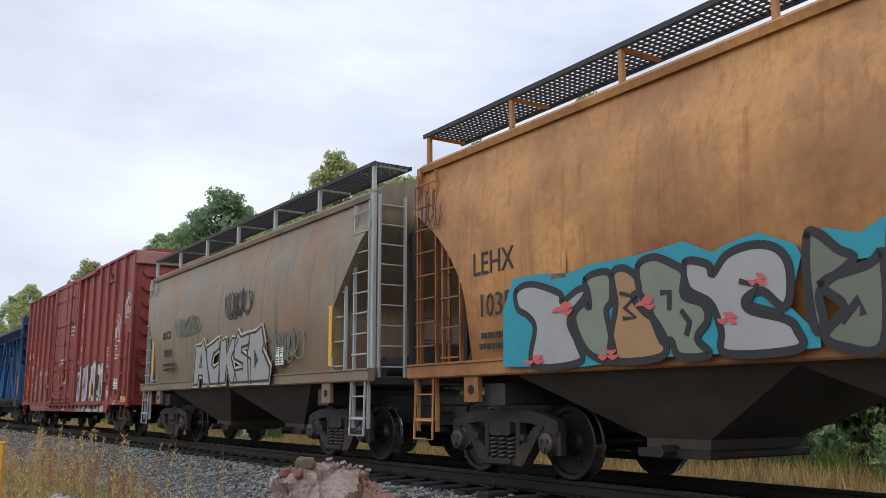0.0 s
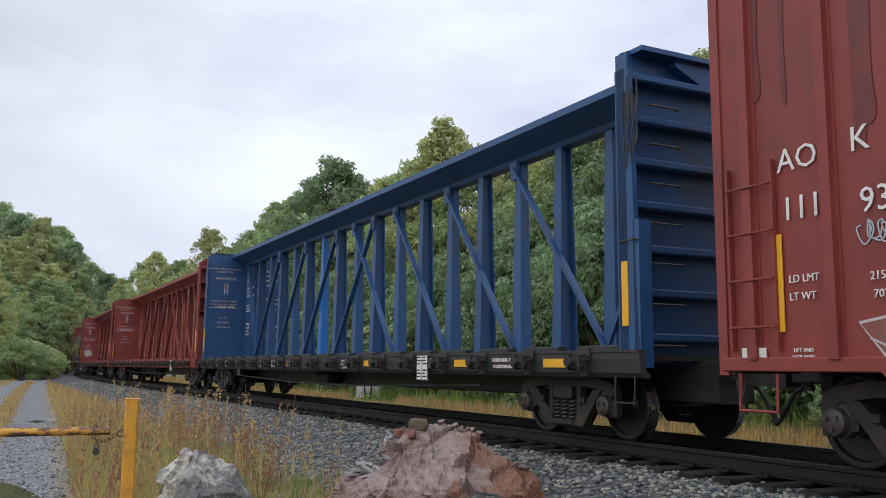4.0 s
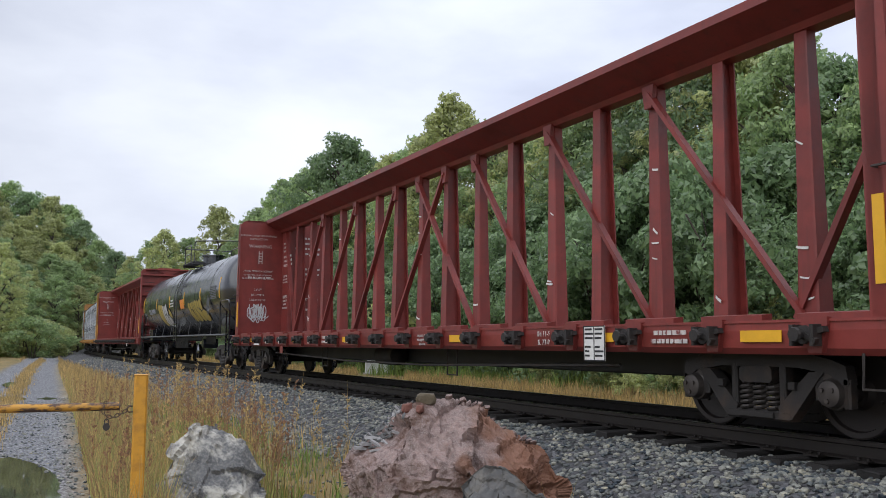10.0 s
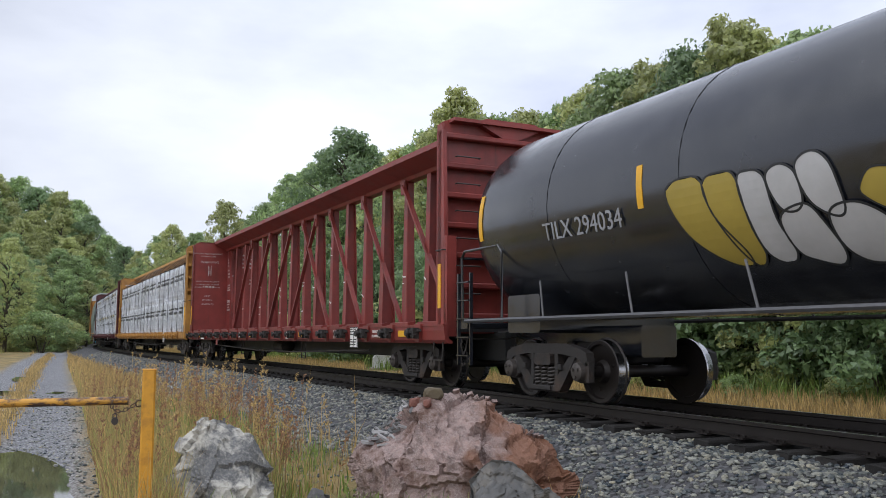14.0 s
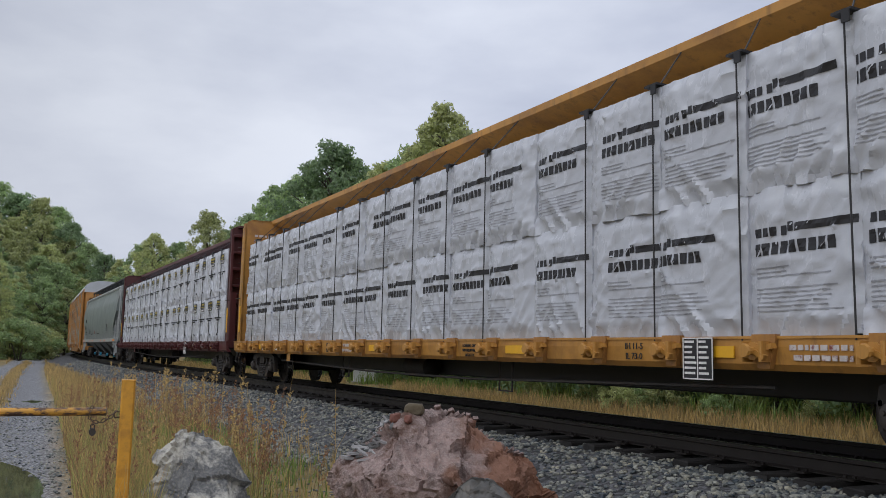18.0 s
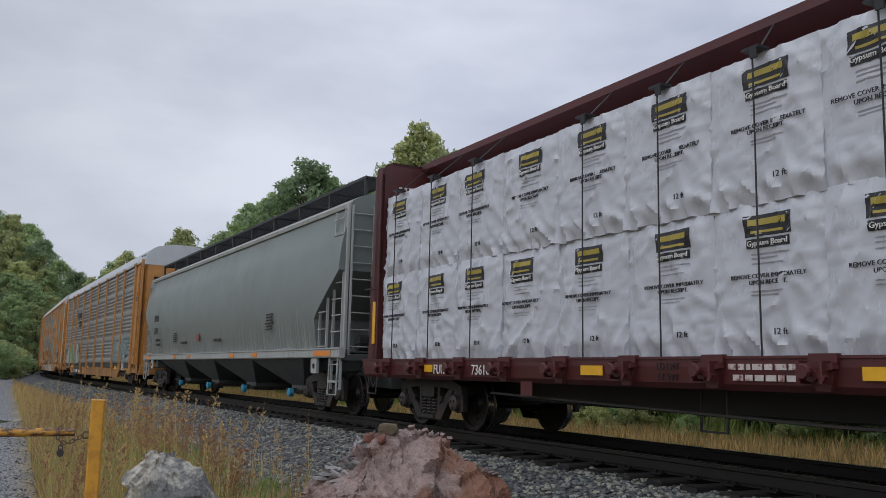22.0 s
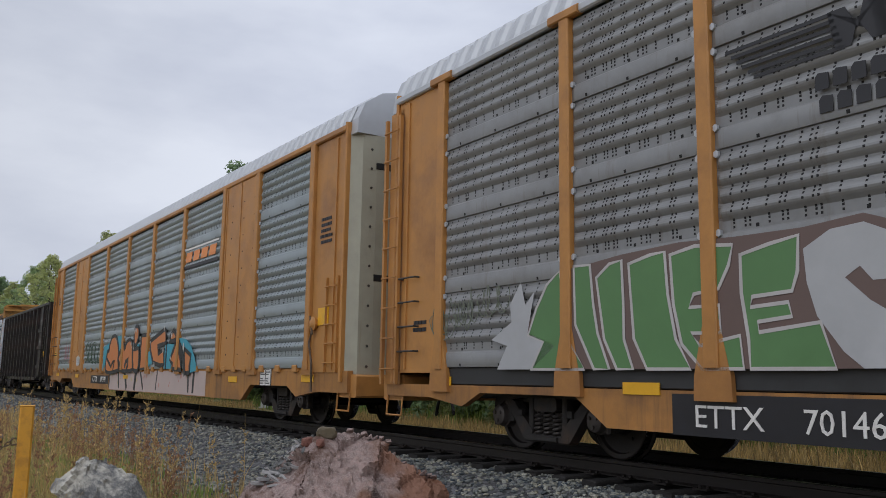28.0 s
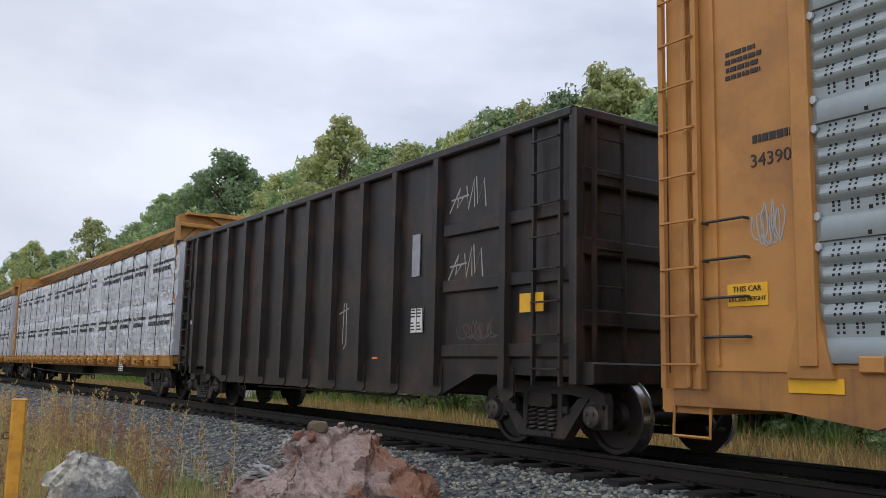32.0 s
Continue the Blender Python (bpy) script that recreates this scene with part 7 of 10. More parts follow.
    scrawl(car, 6.28, 1.90, 0.55, 0.26, 1.434, PALE, 37, 0.02, 2)
    blob(car, [(-2.16, 2.80), (-2.20, 2.70), (-2.30, 2.65), (-2.22, 2.65), (-2.24, 2.55), (-2.16, 2.60), (-2.06, 2.55), (-2.10, 2.65), (-2.02, 2.75), (-2.12, 2.70)], WHITE, 1.434, None, soft=False, name="painted_star")
    blob(car, [(-2.18, 2.50), (-2.22, 2.40), (-2.32, 2.35), (-2.24, 2.35), (-2.26, 2.25), (-2.18, 2.30), (-2.08, 2.25), (-2.12, 2.35), (-2.04, 2.40), (-2.14, 2.40)], WHITE, 1.434, None, soft=False, name="painted_star")
    blob(car, [(-1.84, 2.35), (-1.88, 2.25), (-1.94, 2.25), (-1.88, 2.25), (-1.90, 2.15), (-1.84, 2.20), (-1.78, 2.20), (-1.80, 2.25), (-1.76, 2.30), (-1.82, 2.30)], WHITE, 1.434, None, soft=False, name="painted_star")
    # hand-sprayed tags
    tag = placed(-7.05, 3.12, 0.68, 0.86)
    for pts in ([(0, 0.7), (0.15, 0.55), (0.32, 0.85), (0.2, 0.42), (0.5, 0.9), (0.4, 0.55)], [(0.45, 0.95), (0.62, 1), (0.55, 0.75), (0.82, 0.95), (0.75, 0.65), (0.97, 0.82)], [(0.2, 0.52), (0.3, 0.18), (0.4, 0.5)], [(0.45, 0.5), (0.6, 0.3), (0.65, 0.55), (0.5, 0.5)], [(0.7, 0.5), (0.8, 0.25), (0.76, 0.42), (1, 0.5), (0.9, 0.25)], [(0.2, 0), (0.45, 0.2), (0.8, 0.16)]):
        stroke(car, tag(pts), WHITE, 1.434, 0.03, soft=True)
    tag = placed(-6.20, 2.58, 0.78, 0.86)
    for pts in ([(0, 0.58), (0.1, 0.2), (0.16, 0.6), (0.22, 0.2), (0.28, 0.65)], [(0.28, 0.22), (0.4, 0.78), (0.46, 0.2)], [(0.62, 0.72), (0.5, 0.62), (0.62, 0.42), (0.5, 0.22)], [(0.66, 0.15), (0.67, 0.92), (0.82, 0.45), (0.66, 0.40)], [(0.08, 0.78), (0.28, 1.0), (0.5, 0.96), (0.3, 0.76), (0.08, 0.80)], [(0.05, 0), (0.3, 0.12), (0.6, 0.1), (1, 0), (0.62, 0.14)]):
        stroke(car, tag(pts), WHITE, 1.434, 0.024, soft=True)
    stroke(car, [(-5.93, 3.55), (-6.0, 3.35), (-5.99, 3.0), (-6.14, 2.72)], WHITE, 1.434, 0.03)
    tag = placed(-1.98, 3.08, 0.36, 1.15)
    for pts in ([(0.1, 0.85), (0.35, 0.62), (0.4, 0.92), (0.55, 0.6), (0.65, 0.95), (0.8, 0.62)], [(0.1, 0.7), (0.5, 0.98), (0.95, 0.9)], [(0.2, 0.6), (0.5, 0.5), (0.75, 0.62), (0.4, 0.45)], [(0.25, 0.3), (0.6, 0.4), (0.3, 0.2), (0.75, 0.3)], [(0.5, 0.2), (0.3, 0.05), (0.6, 0.0), (0.5, 0.2)]):
        stroke(car, tag(pts), WHITE, 1.434, 0.022, soft=True)
    return car


carC = boxcar("red corrugated boxcar with white graffiti", 24.65, 40.55)
carD = centerbeam("empty blue centre-beam flat car with rust patches", 41.75, 64.85, m_blue, mark="NOKL", number="735977", seed=1, board=5.44, sill=m_darkgrey, bright=True, rise=4.76)
scrawl(carD, -11.27, 3.1, 0.3, 1.3, 1.41, m_ink, 41, 0.02, 2)
carF = centerbeam("empty red centre-beam flat car with worn warning notices", 65.5, 88.35, m_beamred, mark="LRS", number="3673", seed=2)
carG = centerbeam("empty red centre-beam flat car with white graffiti tags", 88.95, 111.85, m_beamred, mark="IANR", number="624447", seed=3)


scrawl(carG, 1.2, 1.45, 0.8, 0.7, 0.012, WHITE, 35, 0.035, 4, at=Matrix.Translation((11.45 - 0.42, 0, 0)) @ pose(0, 0, 0, 0, 0, 90))
side_text("ICHABOD.", 0.17, m_white, carG, 1.0, 0.93, 1.466)


# ---------------------------------------------------------------- tank car
m_stay = material("faint_grey_steel", (0.12, 0.12, 0.125), 0.5, grain=6, vary=0.3, bump=0)
FAINT = spray("faint_grey", (0.11, 0.115, 0.125))


def tank_car(label, s0, s1):
    car, half = new_car("tank_car", label, "tank car", s0, s1)
    R, zc, hl = 1.48, 2.62, half - 0.3
    b = Build()
    n = 40
    prof = [(-hl, 0.02), (-hl + 0.03, 0.5), (-hl + 0.12, 0.95), (-hl + 0.3, 1.27), (-hl + 0.55, 1.43), (-hl + 0.85, R)]
    prof += [(-hl + 0.85 + (2 * hl - 1.7) * k / 12, R) for k in range(1, 12)]
    prof += [(-x, r) for x, r in reversed(prof[:6])]
    for x, r in prof:
        for k in range(n):
            a = 2 * math.pi * k / n
            b.v.append((x, r * math.cos(a), zc + r * math.sin(a)))
    for i in range(len(prof) - 1):
        for k in range(n):
            b.f.append((i * n + k, i * n + (k + 1) % n, (i + 1) * n + (k + 1) % n, (i + 1) * n + k))
    b.f += [tuple(range(n)), tuple(range((len(prof) - 1) * n, len(prof) * n))]
    part("tank", b.mesh("tank", m_black, True), m_black, car, "glossy black cylindrical tank")
    for i in range(1, 7):
        x = -hl + 2 * hl * i / 7
        ring = Build()
        nn = 48
        for xx, r in ((-0.012, R), (-0.012, R + 0.006), (0.012, R + 0.006), (0.012, R)):
            for k in range(nn):
                a = 2 * math.pi * k / nn
                ring.v.append((x + xx, r * math.cos(a), zc + r * math.sin(a)))
        for q in range(3):
            for k in range(nn):
                ring.f.append((q * nn + k, q * nn + (k + 1) % nn, (q + 1) * nn + (k + 1) % nn, (q + 1) * nn + k))
        part("weld_seam", ring.mesh("weld_seam", m_black, True), m_black, car)
    for sg in (-1, 1):
        part("stub_sill", Build().box(sg * (half - 0.1), sg * (half - 3.4), -0.3, 0.3, 0.62, 1.05, 0.03), m_black, car)
        part("bolster", Build().box(sg * (half - 1.4), sg * (half - 2.3), -1.2, 1.2, 0.95, 1.5, 0.04), m_black, car)
        part("end_sill", Build().box(sg * (half - 0.12), sg * (half - 0.5), -1.42, 1.42, 1.02, 1.12, 0.02), m_black, car)
    for sd in (-1, 1):
        b = Build().tube([(-half + 0.5, sd * 1.46, 1.14), (half - 0.5, sd * 1.46, 1.14)], 0.032, 6)
        part("side_rail", b, material("worn_rail_paint", (0.10, 0.10, 0.105), 0.4, metal=0.4), car)
        for i in range(8):
            x = -half + 2.8 + (2 * half - 5.6) * i / 7
            part("rail_stay", Build().beam((x, sd * 1.46, 1.14), (x + 0.28, sd * 1.33, 1.66), 0.03, 0.012, (0, 1, 0)), m_stay, car)
    # dome and platform
    xm = -0.15
    part("manway", Build().prism([(xm + 0.42 * math.cos(a), 0.42 * math.sin(a)) for a in [2 * math.pi * k / 18 for k in range(18)]], "z", zc + R - 0.1, zc + R + 0.36).prism([(xm + 0.48 * math.cos(a), 0.48 * math.sin(a)) for a in [2 * math.pi * k / 18 for k in range(18)]], "z", zc + R + 0.36, zc + R + 0.42), m_black, car)
    b = Build()
    zt = zc + R + 0.06
    b.box(xm - 1.0, xm + 1.0, 0.55, 1.05, zt - 0.05, zt, 0.01).box(xm - 1.0, xm + 1.0, -1.05, -0.55, zt - 0.05, zt, 0.01)
    for x in (xm - 0.95, xm + 0.95):
        b.box(x - 0.03, x + 0.03, -1.05, 1.05, zt - 0.12, zt - 0.05)
    part("platform", b, m_darkgrey, car)
    b = Build()
    zr = zt + 0.72
    b.tube([(0.78, 0.98, zt), (0.78, 0.98, zr - 0.08), (0.70, 0.98, zr), (-0.38, 0.98, zr), (-0.46, 0.98, zr - 0.08), (-0.46, 0.98, zt)], 0.026, 7)
    b.tube([(-0.46, 0.98, zt + 0.36), (0.78, 0.98, zt + 0.36)], 0.02, 6)
    b.tube([(-1.15, 0.98, zt), (-1.15, 0.98, zr + 0.02), (-1.22, 0.92, zr + 0.1), (-1.7, 0.2, zr + 0.1), (-2.3, -0.9, zr + 0.08), (-2.35, -0.95, zt)], 0.026, 7)
    b.tube([(0.78, -0.98, zt), (0.78, -0.98, zr), (-1.1, -0.98, zr), (-1.1, -0.98, zt)], 0.026, 7)
    b.tube([(0.78, -0.98, zr - 0.05), (0.78, 0.98, zr - 0.05)], 0.022, 7)
    part("handrail", b, m_black, car)
    # ladder that follows the shell
    b = Build()
    for dx in (-0.24, 0.24):
        pts = [(-0.5 + dx, 1.52, 0.95), (-0.5 + dx, 1.55, 2.7)]
        for deg in (10, 25, 40, 52):
            pts.append((-0.5 + dx, (R + 0.08) * math.cos(radians(deg)), zc + (R + 0.08) * math.sin(radians(deg))))
        b.tube(pts, 0.024, 6)
    for k in range(9):
        z = 1.0 + k * 0.3
        y = 1.54 if z < 2.7 else math.sqrt(max(0.1, (R + 0.08) ** 2 - (z - zc) ** 2))
        b.tube([(-0.74, y, z), (-0.26, y, z)], 0.014, 5)
    part("ladder", b, m_black, car)
    # marks that lie on the shell
    def on_shell(z, out=0.006):
        return math.sqrt(max(0.01, (R + out) ** 2 - (z - zc) ** 2))

    def strip(x, z0, z1, w, mat, name="reflector"):
        bb = Build()
        m = 6
        for i in range(m + 1):
            z = z0 + (z1 - z0) * i / m
            for xx in (x - w / 2, x + w / 2):
                bb.v.append((xx, on_shell(z), z))
                bb.v.append((xx, on_shell(z) - 0.01, z))
        for i in range(m):
            a, c = i * 4, i * 4 + 4
            bb.f += [(a, a + 2, c + 2, c), (a, c, c + 1, a + 1), (a + 2, a + 3, c + 3, c + 2)]
        bb.f += [(0, 1, 3, 2), (m * 4, m * 4 + 2, m * 4 + 3, m * 4 + 1)]
        part(name, bb, mat, car)

    for x in (hl - 0.75, 4.6, 1.33, -1.87, -4.9, -7.95):
        strip(x, 2.35, 2.85 if abs(x) < 6 else 3.05, 0.10, m_reflect)
    strip(-1.38, 2.22, 2.58, 0.75, m_orange, "placard")
    side_text("TILX 294034", 0.34, m_inkgrey, car, 5.80, 2.28, 1.468, tilt=-12, squeeze=0.95)
    side_text("CAUTION", 0.11, m_white, car, 0.75, 2.62, 1.487, 0)
    side_text("NITROGEN BLANKET", 0.09, m_white, car, 0.75, 2.50, 1.485, 0)
    side_text("DO NOT ENTER", 0.09, m_white, car, 0.75, 2.39, 1.475, -4)
    bars(car, FAINT, -7.05, 2.58, 1.484, 1.1, 0.46, 8, 61)
    side = lambda z: math.sqrt(max(0.1, (R + 0.012) ** 2 - (z - zc) ** 2))
    GOLD_B, SIL_B = spray("mustard", (0.36, 0.27, 0.05)), spray("pale_silver", (0.45, 0.45, 0.46))
    q = placed(-2.57, 1.66, 3.12, 0.72, 0.06)
    for k, bubble in enumerate(([(0.0, 0.97), (0.12, 0.98), (0.16, 0.6), (0.26, 0.35), (0.28, 0.08), (0.21, 0.0), (0.12, 0.15), (0.05, 0.5)], [(0.12, 0.85), (0.18, 1.0), (0.26, 0.95), (0.30, 0.76), (0.24, 0.65), (0.15, 0.68)],
                                [(0.14, 0.6), (0.20, 0.66), (0.28, 0.4), (0.30, 0.1), (0.25, 0.0), (0.2, 0.08), (0.15, 0.3)], [(0.24, 0.95), (0.29, 1.02), (0.33, 0.92), (0.35, 0.4), (0.38, 0.1), (0.34, 0.02), (0.31, 0.1), (0.29, 0.5)],
                                [(0.33, 0.98), (0.37, 1.04), (0.41, 0.95), (0.44, 0.55), (0.52, 0.4), (0.55, 0.12), (0.49, 0.0), (0.42, 0.02), (0.38, 0.2), (0.35, 0.6)], [(0.40, 0.95), (0.46, 1.06), (0.53, 0.96), (0.54, 0.7), (0.47, 0.56), (0.42, 0.64)],
                                [(0.47, 0.5), (0.53, 0.68), (0.62, 0.62), (0.70, 0.45), (0.74, 0.25), (0.72, 0.05), (0.65, 0.0), (0.58, 0.1), (0.55, 0.35)], [(0.54, 0.92), (0.58, 1.04), (0.63, 0.98), (0.66, 0.65), (0.61, 0.58), (0.55, 0.7)],
                                [(0.65, 0.9), (0.70, 1.05), (0.76, 1.0), (0.80, 0.8), (0.81, 0.55), (0.73, 0.5), (0.66, 0.65)], [(0.72, 0.45), (0.82, 0.54), (0.94, 0.44), (1.0, 0.2), (0.97, 0.03), (0.88, -0.02), (0.78, 0.02), (0.73, 0.15)])):
        blob(car, q(bubble), GOLD_B, lambda z, k=k: side(z) + 0.0012 * k, OUTL, 0.022)
    blob(car, [(4.14, 2.50), (3.64, 2.55), (3.50, 2.15), (3.24, 1.75), (3.30, 1.60), (3.62, 1.70), (3.96, 2.00)], GOLD_B, lambda z: side(z) + 0.0000, OUTL, 0.022)
    blob(car, [(3.58, 2.45), (3.30, 2.55), (3.10, 2.45), (3.04, 1.95), (3.02, 1.70), (3.18, 1.60), (3.36, 1.85)], GOLD_B, lambda z: side(z) + 0.0012, OUTL, 0.022)
    blob(car, [(3.08, 2.45), (2.90, 2.50), (2.74, 2.40), (2.70, 2.00), (2.64, 1.70), (2.78, 1.60), (2.98, 1.70), (3.04, 2.05)], SIL_B, lambda z: side(z) + 0.0024, OUTL, 0.022)
    blob(car, [(2.72, 2.40), (2.56, 2.50), (2.38, 2.40), (2.34, 2.15), (2.44, 2.05), (2.62, 2.10)], SIL_B, lambda z: side(z) + 0.0036, OUTL, 0.022)
    blob(car, [(2.66, 2.00), (2.44, 2.10), (2.26, 2.05), (2.12, 1.70), (2.22, 1.55), (2.46, 1.60), (2.62, 1.70)], SIL_B, lambda z: side(z) + 0.0048, OUTL, 0.022)
    blob(car, [(2.36, 2.45), (2.16, 2.55), (1.98, 2.40), (1.92, 2.05), (2.02, 1.95), (2.26, 2.10)], SIL_B, lambda z: side(z) + 0.0060, OUTL, 0.022)
    blob(car, [(2.10, 2.00), (1.82, 2.05), (1.56, 1.90), (1.50, 1.70), (1.62, 1.55), (1.92, 1.55), (2.10, 1.70)], SIL_B, lambda z: side(z) + 0.0072, OUTL, 0.022)
    blob(car, [(1.74, 2.15), (1.60, 2.30), (1.34, 2.25), (1.18, 2.10), (1.18, 1.95), (1.32, 1.90), (1.52, 1.95), (1.68, 2.05)], GOLD_B, side, OUTL, 0.016)
    scrawl(car, -0.9, 3.02, 1.3, 0.3, 1.42, FAINT, 51, 0.035, 2, at=None)
    scrawl(car, 0.6, 1.5, 1.2, 0.35, 1.40, FAINT, 52, 0.025, 3)
    scrawl(car, -1.0, 1.5, 1.5, 0.4, 1.41, FAINT, 53, 0.025, 3)
    scrawl(car, -6.0, 1.75, 0.7, 0.9, 1.485, FAINT, 54, 0.025, 3)
    # end gear
    for sg in (-1, 1):
        e = half - 0.3
        b = Build().tube([(sg * e, 1.40, 1.1), (sg * e, 1.42, 2.15), (sg * (e - 0.1), 1.42, 2.25), (sg * (e - 1.2), 1.42, 2.25), (sg * (e - 1.3), 1.42, 2.15), (sg * (e - 1.3), 1.42, 1.1)], 0.022, 6)
        b.tube([(sg * e, 1.40, 2.15), (sg * e, -1.4, 2.15)], 0.022, 6)
        part("safety_rail", b, m_black, car)
        ladder(car, m_black, sg * (half - 0.42), 1.42, 0.45, 1.9, 0.42, 5)
        truck(car, sg * (half - 2.25))
    part("air_reservoir", Build().lathe_y([(-0.55, 0.05), (-0.5, 0.24), (0.5, 0.24), (0.55, 0.05)], 16).mesh("air_reservoir", m_darkgrey, True), m_darkgrey, car, at=pose(-half + 1.6, 1.0, 1.55, 0, 0, 90))
    part("bottom_valve", Build().lathe_y([(-0.3, 0.2), (0.3, 0.2)], 12, z=0.85).box(-0.2, 0.2, -0.2, 0.2, 0.8, 1.2, 0.03), m_black, car)
    ends(car, half - 0.3)
    return car


carH = tank_car("glossy black tank car with gold and silver graffiti", 112.15, 131.15)
carI = centerbeam("empty red centre-beam flat car behind the tank car", 131.45, 154.5, m_beamred, mark="IANR", number="624325", seed=4)
carJ = centerbeam("yellow centre-beam flat car loaded with wrapped wallboard", 155.2, 179.05, m_yellow, "stripe", "TTZX", "865852", seed=5, board=4.7)
carK = centerbeam("maroon centre-beam flat car loaded with wrapped wallboard", 179.88, 203.08, m_maroon, "badge", "FURX", "736164", seed=6, board=5.75)

# bays and end sills take a darker grey than the body
carL, hL, bulge = hopper("clean grey four-bay covered hopper with white sill", 204.1, 223.9, m_grey, "smooth grey rounded steel body", 4, 4.15, 0.34, 2.82, 1.3, m_lightgrey, rail_mat=m_lightgrey, belly=material("darker_bay_grey", (0.085, 0.093, 0.094), 0.5, grain=2, vary=0.2, second=(0.05, 0.05, 0.048), second_at=0.6), seed=7, sill_z=1.19, cut_low=1.95, board=0.62, board_y=0.62)
side_text("SPMX", 0.34, m_ink, carL, 7.5, 2.6, 1.515, squeeze=0.95)
side_text("7731", 0.34, m_ink, carL, 7.45, 2.14, 1.52, squeeze=0.95)
side_text("LD LMT 221400", 0.12, m_ink, carL, 7.05, 1.82, 1.51)
side_text("LT WT 64600", 0.12, m_ink, carL, 7.05, 1.66, 1.505)
for x, w in ((hL - 1.0, 0.8), (-hL + 1.0, 0.9), (hL - 5.5, 0.4), (-2.4, 0.4), (2.4, 0.4), (-hL + 5.5, 0.4)):
    plaque(carL, m_orange, x, 1.22, 1.462, w, 0.10, "reflector", "orange reflector strip")
bars(carL, m_darkgrey, -hL + 4.3, 1.98, 1.52, 0.6, 0.42, 6, 71)
bars(carL, m_darkgrey, hL - 5.6, 1.85, 1.52, 0.5, 0.34, 5, 72)
bars(carL, m_ink, -1.0, 1.66, 1.505, 0.9, 0.14, 1, 73)
bars(carL, m_ink, 3.0, 1.66, 1.505, 0.9, 0.14, 1, 74)
bars(carL, m_inkgrey, -hL + 3.2, 1.33, 1.464, 1.6, 0.09, 1, 75)
plaque(carL, spray("brick_red", (0.28, 0.06, 0.06)), 1.2, 1.78, 1.515, 0.3, 0.2, "emblem", t=0.005)
dr = random.Random(77)
b = Build()
for k in range(360):
    x, z1 = dr.uniform(-hL + 1.7, hL - 1.6), 1.45 + 0.85 * dr.random() ** 1.6
    w = dr.uniform(0.004, 0.018)
    z0 = 1.33
    yy = lambda z: 1.34 + 0.17 * math.sin(math.pi * min(1, (z - 1.27) / 2.88 * 1.12) * 0.86 + 0.25) + 0.004
    zs = [z0 + (z1 - z0) * i / 4 for i in range(5)]
    o = len(b.v)
    for i, z in enumerate(zs):
        ww = w * (1 - 0.6 * i / 4)
        b.v += [(x - ww, yy(z), z), (x + ww, yy(z), z)]
    b.f += [(o + 2 * i, o + 2 * i + 1, o + 2 * i + 3, o + 2 * i + 2) for i in range(4)]
m_chalk = material("chalky_streaks", (0.34, 0.36, 0.355), 0.6, vary=0.1, bump=0)
part("wash_streaks", b.mesh("wash_streaks", m_chalk, fix=False), m_chalk, carL, "pale chalky streaks")["kind"] = "stuff"


# ---------------------------------------------------------------- autoracks
def sheet_profile(z, u):
    """How far a pressed sheet stands out at a height over its lower lip: a rounded band, a flat strip, four ridges."""
    if z < 0.205:
        return 0.020 + 0.020 * math.sin(math.pi * min(1.0, (z + 0.03) / 0.235)) ** 0.7
    out = 0.006
    for k in range(4):
        q = abs(z - (u - 0.125 - 0.158 * k)) / 0.074
        if q < 1:
            out = max(out, 0.006 + 0.040 * (1 - q ** 1.7))
    return out


def rack_panel(w, h, rows, y=0.0):
    """A side of overlapping sheets pressed into level ridges; the ridges fade out at the panel's edges."""
    unit = h / rows
    b = Build()
    prof = []
    for r in range(rows):
        z0 = r * unit
        prof += [(0.0, 0.0, z0 + 0.001)]
        for k in range(49):
            z = 0.004 + (unit - 0.006) * k / 48
            prof.append((sheet_profile(z, unit), 0.020 if z < 0.205 else 0.006, z0 + z))
    for full, low, z in prof:
        b.v += [(-w / 2, y + low, z), (-w / 2 + 0.06, y + full, z), (w / 2 - 0.06, y + full, z), (w / 2, y + low, z)]
    n = len(prof)
    for i in range(n - 1):
        for k in range(3):
            b.f.append((4 * i + k, 4 * i + k + 1, 4 * i + k + 5, 4 * i + k + 4))
    o = len(b.v)
    b.v += [(-w / 2, y - 0.02, 0.0), (w / 2, y - 0.02, 0.0), (-w / 2, y - 0.02, h), (w / 2, y - 0.02, h)]
    b.f += [(o, o + 2, o + 3, o + 1), (o, o + 1, 3, 0), (o + 2, 4 * n - 4, 4 * n - 1, o + 3)]
    return b


